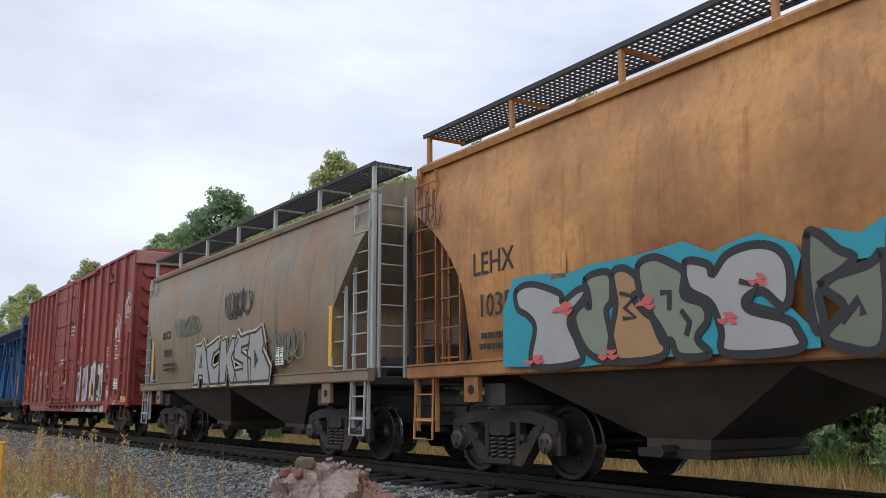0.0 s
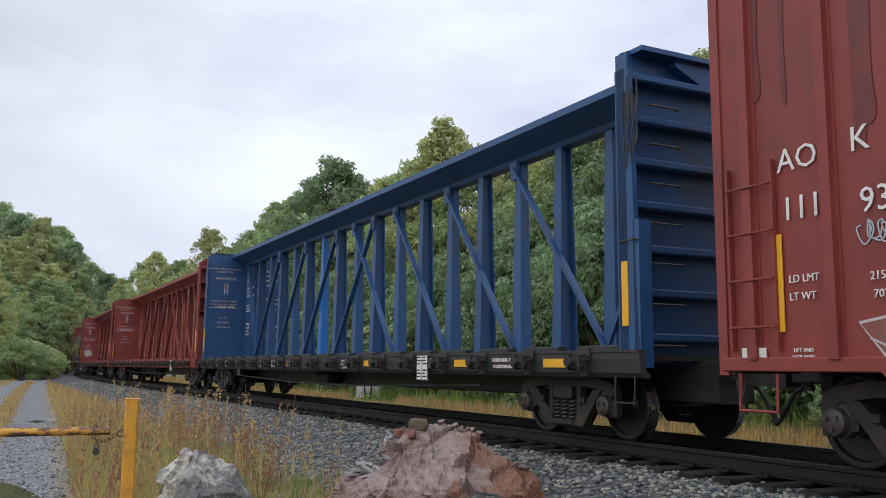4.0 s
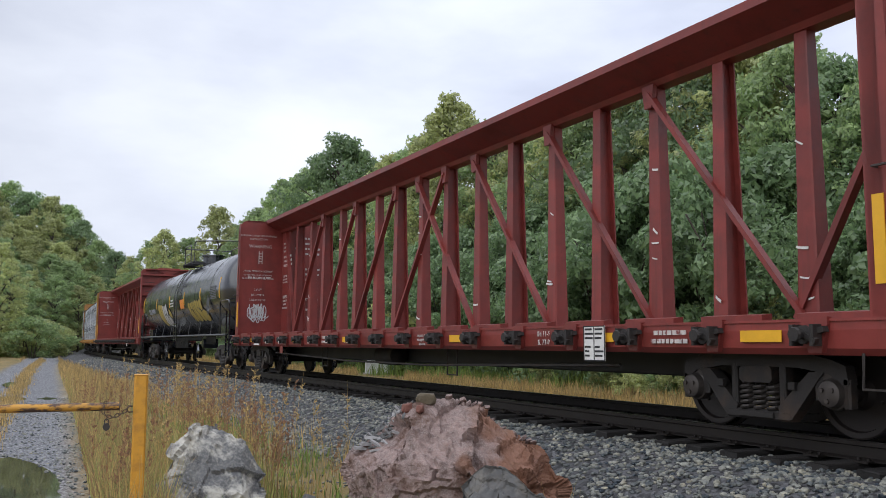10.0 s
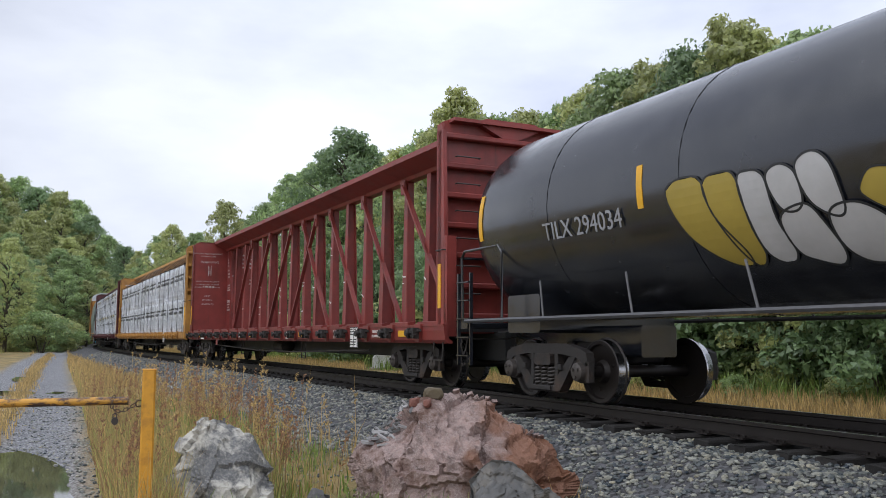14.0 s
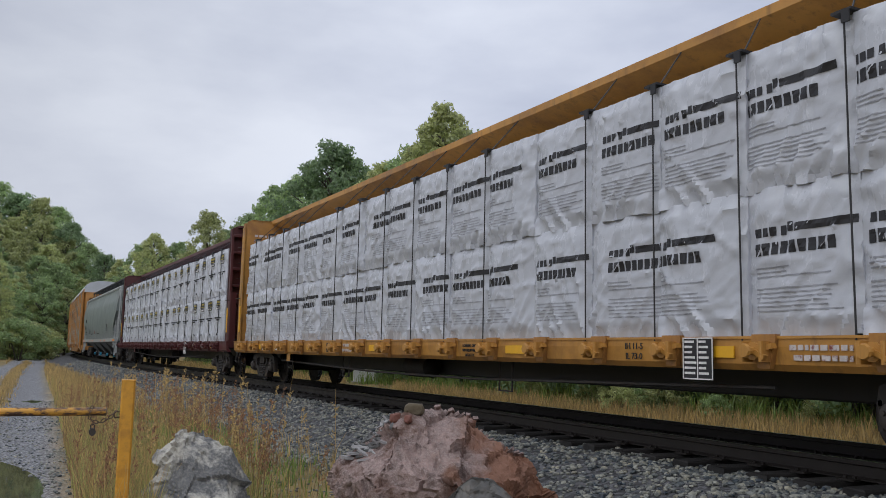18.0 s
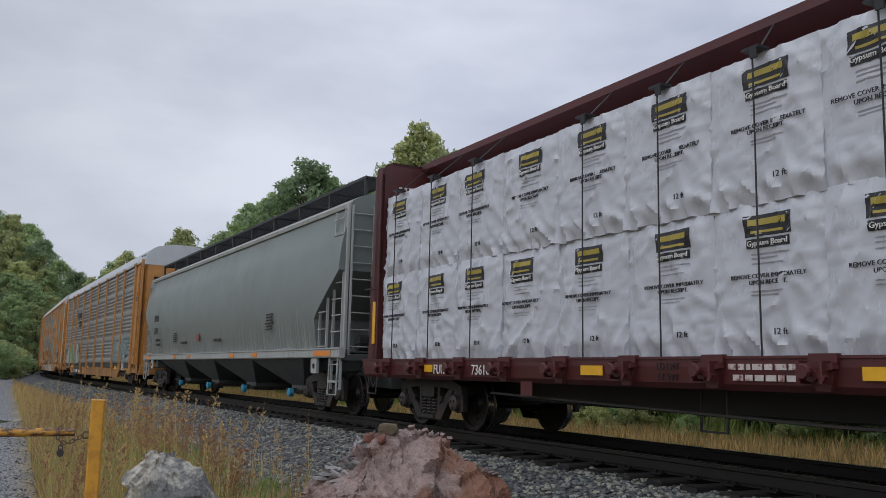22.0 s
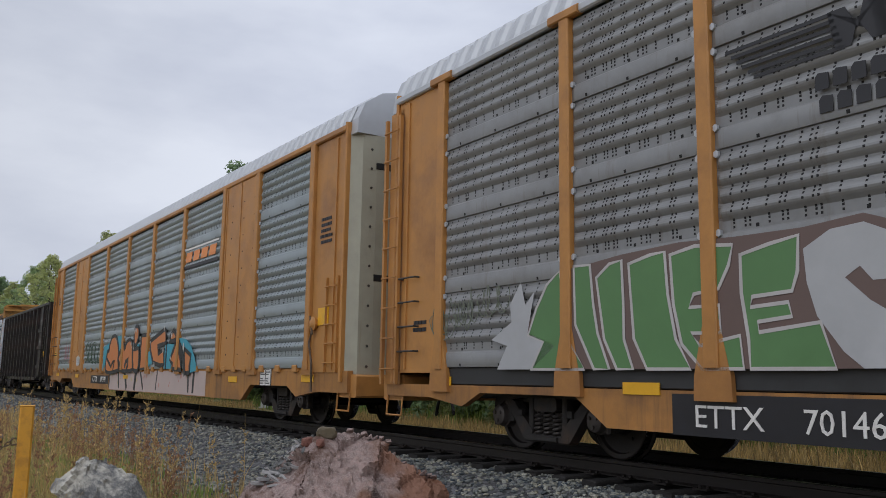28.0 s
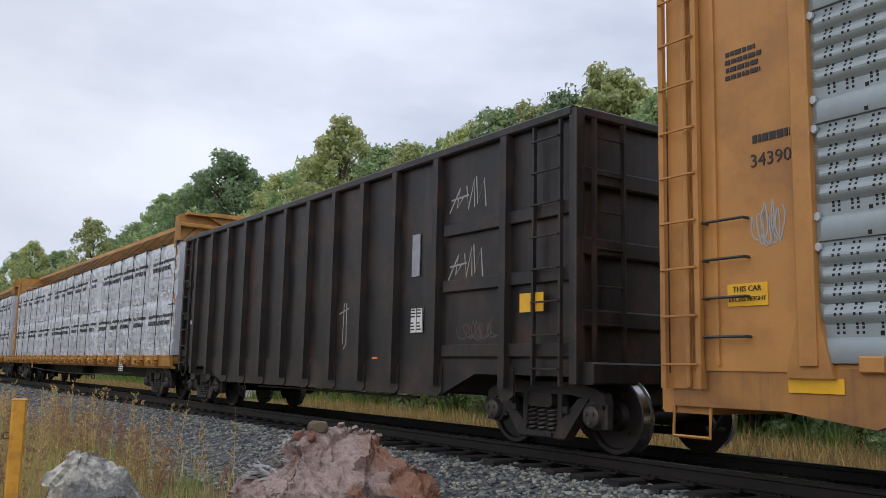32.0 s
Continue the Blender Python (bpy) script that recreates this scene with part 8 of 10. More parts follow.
def holes_mesh(w, h, rows, rng):
    """Columns of small holes, single and in pairs, and larger bolts along the seams."""
    b = Build()
    unit = h / rows

    def hole(x, z0, z, r):
        lo, hi = sheet_profile(z - r, unit) + 0.0015, sheet_profile(z + r, unit) + 0.0015
        b.add([(x - r, lo, z0 + z - r), (x + r, lo, z0 + z - r), (x + r, hi, z0 + z + r), (x - r, hi, z0 + z + r)], [(0, 3, 2, 1)])

    columns, x = [], -w / 2 + 0.10
    while x < w / 2 - 0.08:
        columns += [x, x + 0.05] if rng.random() < 0.45 else [x]
        x += rng.uniform(0.12, 0.24)
    for r in range(rows):
        heights = [0.245, 0.285] + [unit - 0.125 - 0.158 * k + d for k in range(4) for d in (-0.078, 0.0, 0.045)] + [unit - 0.03]
        for x in columns:
            for z in heights:
                hole(x, r * unit, z, 0.011)
        for i in range(3):
            x = -w / 2 + w * (i + 0.5) / 3 + rng.uniform(-0.1, 0.1)
            hole(x, r * unit, 0.03, 0.017)
            hole(x, r * unit, 0.235, 0.017)
    return b.mesh("perforations", m_hole, fix=False)


m_hood = material("pale_end_paint", (0.36, 0.35, 0.28), 0.5, grain=3, vary=0.12, streak=(0.26, 0.20, 0.12), streak_at=0.7)


def autorack(label, s0, s1, panel_mat, seed, wide_posts=(), paint=m_rackyellow, near_end=None, caps=False):
    car, half = new_car("autorack", label, "autorack", s0, s1, "autoracks")
    z0, z1, zr = 1.0, 5.06, 5.80
    xs_end = (-11.65, 11.65)
    b = Build().prism([(-half + 0.2, 0.98), (-half + 0.2, 0.62), (-half + 1.4, 0.62), (-half + 2.2, 0.52), (-half + 2.6, 0.70), (-half + 4.4, 0.70), (-half + 4.9, 0.39), (half - 4.9, 0.39), (half - 4.4, 0.70), (half - 2.6, 0.70), (half - 2.2, 0.52), (half - 1.4, 0.62), (half - 0.2, 0.62), (half - 0.2, 0.98)], "y", 1.36, 1.46)
    if caps:
        b.v = [(x, y, min(z, 0.79)) for x, y, z in b.v]
    part("side_sill", b, m_rackbrown, car)
    part("side_sill", Build().prism([(-half + 0.4, 1.06), (-half + 0.4, 0.62), (half - 0.4, 0.62), (half - 0.4, 1.06)], "y", -1.46, -1.36), paint, car)
    part("floor", Build().box(-half + 0.4, half - 0.4, -1.36, 1.36, 0.96, 1.06).box(-half, half, -0.3, 0.3, 0.6, 0.96, 0.03), m_darkgrey, car)
    part("upper_deck", Build().box(-half + 0.6, half - 0.6, -1.38, 1.38, 2.5, 2.6).box(-half + 0.6, half - 0.6, -1.38, 1.38, 3.8, 3.9), m_darkgrey, car)
    # roof: ribs across, curved at the eaves
    prof = [(1.47, z1), (1.44, z1 + 0.12), (1.32, z1 + 0.40), (1.0, z1 + 0.62), (0.5, zr), (0.0, zr + 0.02)]
    ring = prof + [(-a, c) for a, c in reversed(prof[:-1])]
    b = Build()
    nx = int((2 * half - 0.8) / 0.16)
    for i in range(nx * 2):
        x = -half + 0.4 + (2 * half - 0.8) * i / (nx * 2 - 1)
        lift = 0.028 if i % 4 in (1, 2) else 0.0
        for a, c in ring:
            b.v.append((x, a * (1 + lift * 0.4), c + lift))
    m = len(ring)
    for i in range(nx * 2 - 1):
        for k in range(m - 1):
            b.f.append((i * m + k, i * m + k + 1, (i + 1) * m + k + 1, (i + 1) * m + k))
    part("roof", b.mesh("roof", m_roof, fix=False), m_roof, car, "corrugated galvanised roof")
    part("eave", Build().box(-half + 0.4, half - 0.4, 1.45, 1.53, z1 - 0.05, z1 + 0.06, 0.02), m_roof if caps else paint, car)
    part("skirt", Build().box(xs_end[0], xs_end[1], 1.40, 1.452, 0.80, 1.02, 0.01), m_darkgrey if caps else paint, car)
    # bays of panels
    xs = [-11.65, -9.02, -7.02, -4.12, -1.37, 1.37, 4.12, 7.02, 9.02, 11.65]
    x0, x1 = xs[0], xs[-1]
    rng = random.Random(seed)
    panels = {}
    for w in {round(b - a, 2) for a, b in zip(xs[:-1], xs[1:])}:
        panels[w] = (rack_panel(w - 0.16, z1 - z0 - 0.10, 4).mesh("side_panel", panel_mat), holes_mesh(w - 0.2, z1 - z0 - 0.10, 4, rng))
    bracket = Build().prism([(-0.026, 0.0), (0.0, -0.02), (0.026, 0.0), (0.026, 0.04), (0.0, 0.055), (-0.026, 0.04)], "y", 0.0, 0.03).mesh("panel_bracket", m_roof)
    clip = Build().box(-0.10, 0.10, 0.0, 0.06, 0.0, 0.13, 0.012).mesh("panel_clip", paint)
    post = Build().box(-0.085, 0.085, 1.44, 1.545, 1.0, z1 - 0.03, 0.015).prism([(-0.085, 1.45), (0.085, 1.45), (0.21, 0.92), (0.22, 0.70 if caps else 0.90), (-0.22, 0.70 if caps else 0.90), (-0.21, 0.92)], "y", 1.46, 1.515).mesh("side_post", paint)
    cap = Build().box(-0.26, 0.26, 1.45, 1.56, z1 - 0.06, z1 + 0.05, 0.015).mesh("post_cap", paint)
    for i, x in enumerate(xs):
        part("side_post", post, paint, car, at=pose(x, 0, 0))
        if caps:
            part("post_cap", cap, paint, car, at=pose(x, 0, 0))
        if i < len(xs) - 1:
            w = round(xs[i + 1] - x, 2)
            pm, hm = panels[w]
            xm = x + w / 2
            if i in wide_posts:
                p = part("blank_panel", Build().box(xm - w / 2 + 0.05, xm + w / 2 - 0.05, 1.45, 1.50, z0, z1 - 0.05, 0.01), paint, car)
                for k in (-0.5, 0.0, 0.5):
                    part("panel_rib", Build().box(xm + k * (w - 0.3) - 0.03, xm + k * (w - 0.3) + 0.03, 1.498, 1.515, z0, z1 - 0.05), paint, p)
                b = Build()
                for k in range(10):
                    for q in (-0.4, -0.1, 0.25):
                        b.box(xm + q * w - 0.015, xm + q * w + 0.015, 1.50, 1.506, z0 + 0.3 + k * 0.36, z0 + 0.33 + k * 0.36)
                part("bolt_hole", b, m_hole, p)["kind"] = "stuff"
            else:
                p = part("side_panel", pm, panel_mat, car, "corrugated perforated steel panel", at=pose(xm, 1.455, z0 + 0.02))
                part("perforation", hm, m_hole, p)["kind"] = "stuff"
                for q in range(1, 4):
                    for dz in (-0.06, 0.19):
                        for sg in (-1, 1):
                            part("panel_bracket", bracket, m_roof, p, at=pose(sg * (w / 2 - 0.11), 0.02, (z1 - z0 - 0.10) * q / 4 + dz))
            for q in () if caps else (-0.3, 0.0, 0.3):
                part("panel_clip", clip, paint, car, at=pose(xm + q * w, 1.45, z0 - 0.05))
            part("side_panel", pm, panel_mat, car, at=pose(xm, -1.455, z0 + 0.02, 0, 0, 180))
    # ends: tall doors
    for sg in (-1, 1):
        e = sg * (half - 0.15)
        inner = x0 if sg < 0 else x1
        d = part("end_door", Build().box(inner + sg * 0.09, e - sg * 0.28, 1.40, 1.475, 0.95, z1 - 0.05, 0.015), paint, car, "yellow end door panel")
        part("door_seam", Build().box(e - sg * 0.62, e - sg * 0.58, 1.47, 1.50, 1.0, z1 - 0.1), paint, d)
        part("door_strip", Build().box(e - sg * 0.29, e - sg * 0.23, 1.36, 1.52, 0.8, z1 + 0.1, 0.015), paint, d)
        b = Build().prism([(e - sg * 0.24, 1.44), (e - sg * 0.04, 1.30), (e, 1.05), (e, -1.05), (e - sg * 0.04, -1.30), (e - sg * 0.24, -1.44), (e - sg * 0.3, -1.40), (e - sg * 0.3, 1.40)], "z", 0.9, z1 - 0.12)
        part("end_door", b, near_end if near_end and sg < 0 else paint, car, "curved end door")
        if not (near_end and sg < 0):
            part("ladder_board", Build().box(e - sg * 0.02, e - sg * 0.44, 1.455, 1.475, 0.78, z1 - 0.15, 0.006), paint, car)
        for z in (4.35, 2.45):
            part("door_slot", Build().box(e - sg * 0.02, e + sg * 0.012, 0.75, 1.06, z, z + 0.12, 0.02).box(e - sg * 0.02, e + sg * 0.012, -0.3, 0.5, z, z + 0.12, 0.02), m_hole, d)
        b = Build().prism([(1.44, z1 - 0.12), (1.42, z1 + 0.14), (1.30, z1 + 0.42), (0.98, z1 + 0.64), (0.4, zr + 0.02), (-0.4, zr + 0.02), (-0.98, z1 + 0.64), (-1.30, z1 + 0.42), (-1.42, z1 + 0.14), (-1.44, z1 - 0.12)], "x", e - sg * 0.35, e)
        part("end_hood", b, m_roof, car, "pale curved end hood")
        if near_end and sg < 0:
            ladder(car, paint, e - sg * 0.62, 1.49, 0.95, 2.55, 0.42, 5, rail=0.03)
            brake = part("hand_brake", Build().lathe_y([(-0.03, 0.10), (0.05, 0.13), (0.06, 0.10), (0.09, 0.04)], 12, x=e - sg * 1.28, z=1.78, y=1.49), paint, car, "hand brake with a hanging chain")
            part("brake_chain", Build().tube([(e - sg * 1.28, 1.53, 1.72), (e - sg * 1.34, 1.56, 1.45), (e - sg * 1.24, 1.55, 1.1), (e - sg * 1.28, 1.52, 0.62)], 0.022, 6).tube([(e - sg * 1.36, 1.55, 1.92), (e - sg * 1.22, 1.56, 1.6)], 0.018, 6), m_chain, brake)
        else:
            ladder(car, paint, e - sg * 0.22, 1.53, 0.78, z1 - 0.25, 0.42, 9, rail=0.06)
        part("end_sill", Build().box(e - sg * 0.45, e + sg * 0.15, -1.40, 1.40, 0.55, 0.92, 0.03), paint, car)
        for k in range(4 if sg > 0 else 0):
            b = Build().tube([(e - sg * 0.5, 1.48, 1.25 + 0.35 * k), (e - sg * 0.5, 1.56, 1.25 + 0.35 * k), (e - sg * 0.95, 1.56, 1.25 + 0.35 * k), (e - sg * 0.95, 1.48, 1.25 + 0.35 * k)], 0.014, 5)
            part("grab_iron", b, m_spring, car)
        b = Build().tube([(e - sg * 0.02, 1.42, 0.62), (e - sg * 0.02, 1.44, 0.34), (e - sg * 0.45, 1.44, 0.34), (e - sg * 0.45, 1.42, 0.62)], 0.018, 5)
        part("sill_step", b, paint, car)
        truck(car, sg * (half - 3.5))
        plaque(car, m_reflect, sg * (half - 1.7), 0.84, 1.462, 0.5, 0.12, "reflector")
        plaque(car, m_reflect, sg * (half - 5.4), 0.80, 1.462, 0.5, 0.12, "reflector")
    plaque(car, m_reflect, 1.0, 0.80, 1.462, 0.5, 0.10, "reflector")
    stencil_board(car, -half + 3.6, 0.86, 1.465, 0.55, 0.34)
    part("brake_cylinder", Build().lathe_y([(-0.4, 0.16), (0.4, 0.16)], 14, x=-2.2, z=0.58, y=1.0).tube([(-4.5, 1.1, 0.55), (3.0, 1.1, 0.55)], 0.02, 5), m_truck, car)
    ends(car, half - 0.3)
    return car, half


carM, hM = autorack("yellow autorack with weathered grey panels and graffiti", 224.5, 251.2, m_paneldark, 1, paint=m_rackyellow, caps=True)
WASHG, CHALK, UMBER, PALEW = spray("washed_green", (0.10, 0.22, 0.085)), spray("chalky_white", (0.42, 0.47, 0.43)), spray("washed_brown", (0.14, 0.095, 0.085)), spray("pale_wash", (0.42, 0.43, 0.45))
blob(carM, [(10.10, 0.99), (9.78, 1.45), (9.40, 1.80), (9.10, 2.08), (8.58, 2.12), (8.15, 2.16), (7.38, 2.19), (6.72, 2.16), (6.04, 2.15), (5.5, 2.19), (4.95, 1.98), (4.75, 1.70), (5.0, 1.45), (4.75, 1.2), (4.8, 0.99)], UMBER, 1.508, None, soft=False, name="graffiti_background")
blob(carM, [(10.31, 0.99), (10.11, 1.27), (10.43, 1.35), (10.02, 1.55), (10.05, 1.76), (9.84, 2.02), (9.75, 1.74), (9.58, 1.89), (9.71, 1.41), (9.44, 1.33), (9.22, 1.25), (9.64, 0.99)], PALEW, 1.512, None, soft=False)
for letter in ([(9.64, 0.99), (9.42, 1.3), (9.7, 1.38), (9.54, 1.69), (9.35, 1.95), (9.13, 2.08), (9.04, 1.66), (9.0, 1.32), (8.73, 0.99)],
               [(8.89, 2.11), (8.63, 2.1), (8.58, 1.67), (8.52, 1.37), (8.35, 0.99), (8.58, 0.99), (8.87, 1.47)],
               [(8.53, 1.95), (8.33, 2.08), (8.15, 2.1), (8.13, 1.64), (8.13, 1.29), (8.01, 0.99), (8.24, 0.99), (8.42, 1.3)],
               [(8.05, 2.05), (7.75, 2.11), (7.56, 2.12), (7.53, 1.71), (7.44, 1.27), (7.27, 0.99), (7.82, 0.99), (7.99, 1.29)],
               [(7.49, 2.08), (7.18, 2.13), (6.75, 2.09), (6.8, 1.91), (6.92, 1.71), (7.21, 1.68), (7.27, 1.56), (6.92, 1.56), (6.91, 1.31), (7.25, 1.32), (7.15, 1.2), (6.7, 1.28), (6.67, 0.99), (7.13, 0.99), (7.37, 1.22), (7.46, 1.6)],
               [(6.67, 1.99), (6.37, 2.05), (6.08, 2.09), (6.1, 1.79), (6.16, 1.63), (6.56, 1.61), (6.58, 1.52), (6.2, 1.54), (6.17, 1.42), (6.51, 1.39), (6.5, 1.3), (5.91, 1.36), (5.79, 0.99), (6.6, 0.99), (6.61, 1.25), (6.67, 1.65)]):
    blob(carM, letter, WASHG, 1.512, CHALK, 0.035, False)
blob(carM, [(6.04, 1.97), (5.79, 2.10), (5.5, 2.12), (5.25, 2.0), (5.15, 1.80), (5.30, 1.66), (5.45, 1.66), (5.55, 1.78), (5.68, 1.70), (5.48, 1.51), (5.20, 1.33), (5.0, 1.10), (4.95, 0.99), (5.56, 0.99), (5.72, 1.12), (5.94, 1.41), (6.02, 1.69)], PALEW, 1.5125, None, soft=False)
blob(carM, [(5.2, 1.5), (4.95, 1.62), (4.75, 1.35), (4.72, 1.1), (4.85, 1.02), (5.02, 1.25)], spray("cream_wash", (0.45, 0.43, 0.34)), 1.512, None, soft=True)
for k, x in enumerate((2.6, 1.9, 1.2)):
    blob(carM, [(x + 0.32, 1.0), (x + 0.36, 1.5), (x + 0.22, 2.0), (x + 0.08, 1.7), (x + 0.02, 1.2)], spray("faint_wash", (0.235, 0.245, 0.25)), 1.508, None, name="graffiti_ghost")
for k in range(3):
    scrawl(carM, 12.0 - 0.5 * k, 1.35 + 0.12 * k, 0.9, 0.5, 1.50, GREYG, 181 + k, 0.02, 2)
for k in range(5):
    scrawl(carM, -7.2 - 0.75 * k, 1.12, 0.9, 0.95 if k % 2 else 1.2, 1.497, (spray("washed_teal", (0.20, 0.30, 0.32)), spray("washed_white", (0.34, 0.37, 0.38)))[k % 2], 190 + k, 0.09, 2)
for k in range(6):
    part("emblem_stripe", Build().box(6.76 - 0.06 * k, 5.68 - 0.02 * k, 1.503, 1.508, 3.86 - 0.062 * k, 3.86 - 0.062 * k + 0.034), m_ink, carM)
for dx in (0.0, 0.36):
    part("emblem", Build().prism([(5.66 - dx, 3.56), (5.52 - dx, 3.56), (5.46 - dx, 3.76), (5.34 - dx, 3.56), (5.18 - dx, 3.56), (5.26 - dx, 3.90), (5.40 - dx, 3.90), (5.46 - dx, 3.70), (5.56 - dx, 3.90), (5.72 - dx, 3.90)], "y", 1.503, 1.508), m_ink, carM, "black railway emblem")
for row, n, x in ((3.34, 7, 5.86), (3.14, 8, 5.83)):
    for k in range(n):
        part("emblem_bar", Build().prism([(x - 0.163 * k, row - 0.075), (x - 0.163 * k - 0.125, row - 0.075), (x - 0.163 * k - 0.125, row + 0.06), (x - 0.163 * k - 0.03, row + 0.075), (x - 0.163 * k, row + 0.04)], "y", 1.503, 1.508), m_ink, carM)
plaque(carM, m_ink, 6.2, 0.57, 1.461, 2.7, 0.38, "number_band", "black sill band", 0.003)
side_text("ETTX", 0.29, m_white, carM, 6.90, 0.55, 1.468, squeeze=1.1)
side_text("701463", 0.29, m_white, carM, 5.71, 0.55, 1.468)
part("plate_ring", Build().tube([(3.55 + 0.17 * math.cos(a), 1.465, 0.57 + 0.17 * math.sin(a)) for a in [2 * math.pi * k / 20 for k in range(21)]], 0.008, 4), m_ink, carM)
for words, size, z in (("EXCEEDS", 0.06, 0.64), ("PLATE", 0.06, 0.57), ("F", 0.08, 0.48)):
    side_text(words, size, m_ink, carM, 3.55, z, 1.464)
plaque(carM, m_white, 4.53, 0.54, 1.461, 0.40, 0.13, "placard", "worn white data plate")
side_text("EXCESS HEIGHT", 0.13, m_ink, carM, -12.55, 5.32, 1.40)
for x0 in (-7.9, -9.4, -10.4):
    for r in (1.0, 0.55):
        stroke(carM, [(x0 + 0.42 + 0.48 * r, 1.05), (x0 + 0.42 + 0.35 * r, 1.3 + 0.4 * r), (x0 + 0.36, 1.55 + 0.55 * r), (x0 + 0.40 - 0.42 * r, 1.3 + 0.5 * r), (x0 + 0.42 - 0.5 * r, 1.05)], spray("washed_teal", (0.24, 0.33, 0.35)), 1.506, 0.07, soft=True)
bars(carM, m_ink, -12.2, 3.7, 1.478, 0.45, 0.4, 4, 91)
bars(carM, m_ink, 12.2, 1.6, 1.478, 0.4, 0.2, 2, 92)
bars(carM, m_ink, -12.2, 1.45, 1.478, 0.4, 0.3, 4, 93)

carN, hN = autorack("yellow autorack with bright grey panels and orange graffiti", 252.1, 278.75, m_panel, 2, wide_posts=(1, 7), near_end=m_hood)
OR, BK, SKY_B, PALE = ORANGE_S, OUTL, spray("light_cyan", (0.05, 0.30, 0.40)), spray("off_white", (0.55, 0.53, 0.50))
blob(carN, [(3.81, 1.73), (3.03, 1.86), (3.03, 1.53), (3.81, 0.96)], SKY_B, 1.512, None, soft=False, name="graffiti_background")
blob(carN, [(2.06, 2.03), (1.55, 2.03), (1.29, 1.92), (1.32, 1.75), (1.70, 1.49), (2.02, 1.78)], SKY_B, 1.512, None, soft=False, name="graffiti_background")
blob(carN, [(-0.21, 1.73), (-0.50, 1.72), (-0.50, 1.58), (-0.27, 1.61)], SKY_B, 1.512, None, soft=False, name="graffiti_background")
blob(carN, [(-1.38, 1.46), (-1.71, 1.53), (-1.94, 1.19), (-1.41, 1.05)], SKY_B, 1.512, None, soft=False, name="graffiti_background")
blob(carN, [(-3.02, 1.67), (-3.90, 1.63), (-3.52, 1.27), (-3.64, 1.03), (-3.02, 1.02)], SKY_B, 1.512, None, soft=False, name="graffiti_background")
blob(carN, [(-4.09, 1.78), (-4.33, 1.77), (-4.75, 1.73), (-5.17, 1.56), (-5.50, 1.26), (-5.60, 1.12), (-5.60, 0.97), (-5.17, 0.93), (-4.67, 1.47)], SKY_B, 1.512, None, soft=False, name="graffiti_background")
blob(carN, [(3.29, 1.53), (3.05, 1.61), (3.01, 1.78), (2.77, 2.00), (2.47, 2.05), (2.22, 2.00), (1.96, 1.79), (1.81, 1.50), (1.84, 1.34), (1.73, 1.07), (1.84, 0.98), (3.30, 0.96)], OR, 1.516, BK, 0.11, True)
blob(carN, [(1.84, 1.36), (1.51, 1.58), (1.25, 1.80), (1.13, 1.61), (0.89, 1.81), (0.54, 1.88), (0.31, 1.78), (0.22, 1.59), (0.18, 1.38), (0.12, 1.01), (1.51, 0.99), (1.63, 1.19)], OR, 1.516, BK, 0.11, True)
blob(carN, [(0.18, 1.56), (-0.09, 1.58), (-0.50, 1.56), (-0.50, 1.02), (-0.01, 1.01), (0.11, 1.19)], OR, 1.516, BK, 0.11, True)
blob(carN, [(0.12, 2.07), (0.06, 2.17), (-0.11, 2.24), (-0.33, 2.18), (-0.39, 2.00), (-0.27, 1.78), (-0.11, 1.70), (0.06, 1.78)], OR, 1.516, BK, 0.11, True)
blob(carN, [(-0.70, 1.95), (-1.15, 1.96), (-1.38, 1.89), (-1.31, 1.04), (-0.70, 1.02)], OR, 1.516, BK, 0.115, False)
blob(carN, [(-1.63, 1.76), (-2.18, 1.88), (-2.95, 2.05), (-3.05, 1.96), (-3.07, 1.68), (-2.34, 1.62), (-2.44, 1.42), (-2.92, 1.52), (-3.02, 1.15), (-2.71, 1.11), (-2.00, 1.19), (-1.71, 1.50)], OR, 1.516, BK, 0.115, False)
blob(carN, [(-3.43, 1.71), (-3.48, 1.86), (-3.68, 1.98), (-3.88, 1.90), (-3.92, 1.74)], OR, 1.516, BK, 0.115, False)
blob(carN, [(-3.93, 1.66), (-3.76, 1.47), (-3.52, 1.24), (-3.76, 1.15), (-3.76, 1.02), (-4.48, 1.00), (-4.40, 1.25), (-4.15, 1.56)], OR, 1.516, BK, 0.115, False)
blob(carN, [(-4.67, 1.50), (-5.19, 1.34), (-5.12, 1.08), (-5.12, 0.93), (-4.81, 0.92), (-4.71, 1.16)], OR, 1.516, BK, 0.115, False)
stroke(carN, [(3.25, 1.35), (2.94, 1.21), (2.68, 1.11), (2.47, 1.24), (2.28, 1.28), (2.37, 1.03)], BK, 1.521, 0.1)
stroke(carN, [(0.99, 1.12), (0.89, 1.23), (0.63, 1.31), (0.64, 1.16), (0.71, 1.04)], BK, 1.521, 0.14)
stroke(carN, [(1.78, 1.50), (1.51, 1.62), (1.29, 1.83)], BK, 1.521, 0.09)
stroke(carN, [(0.15, 1.54), (0.13, 1.35), (0.08, 1.06)], BK, 1.521, 0.11)
stroke(carN, [(-4.09, 1.74), (-4.40, 1.50), (-4.67, 1.16), (-4.78, 0.92)], BK, 1.521, 0.17)
stroke(carN, [(-3.13, 1.68), (-2.39, 1.61), (-2.50, 1.41)], BK, 1.521, 0.1)
stroke(carN, [(-3.17, 1.63), (-3.17, 1.04)], BK, 1.521, 0.1)
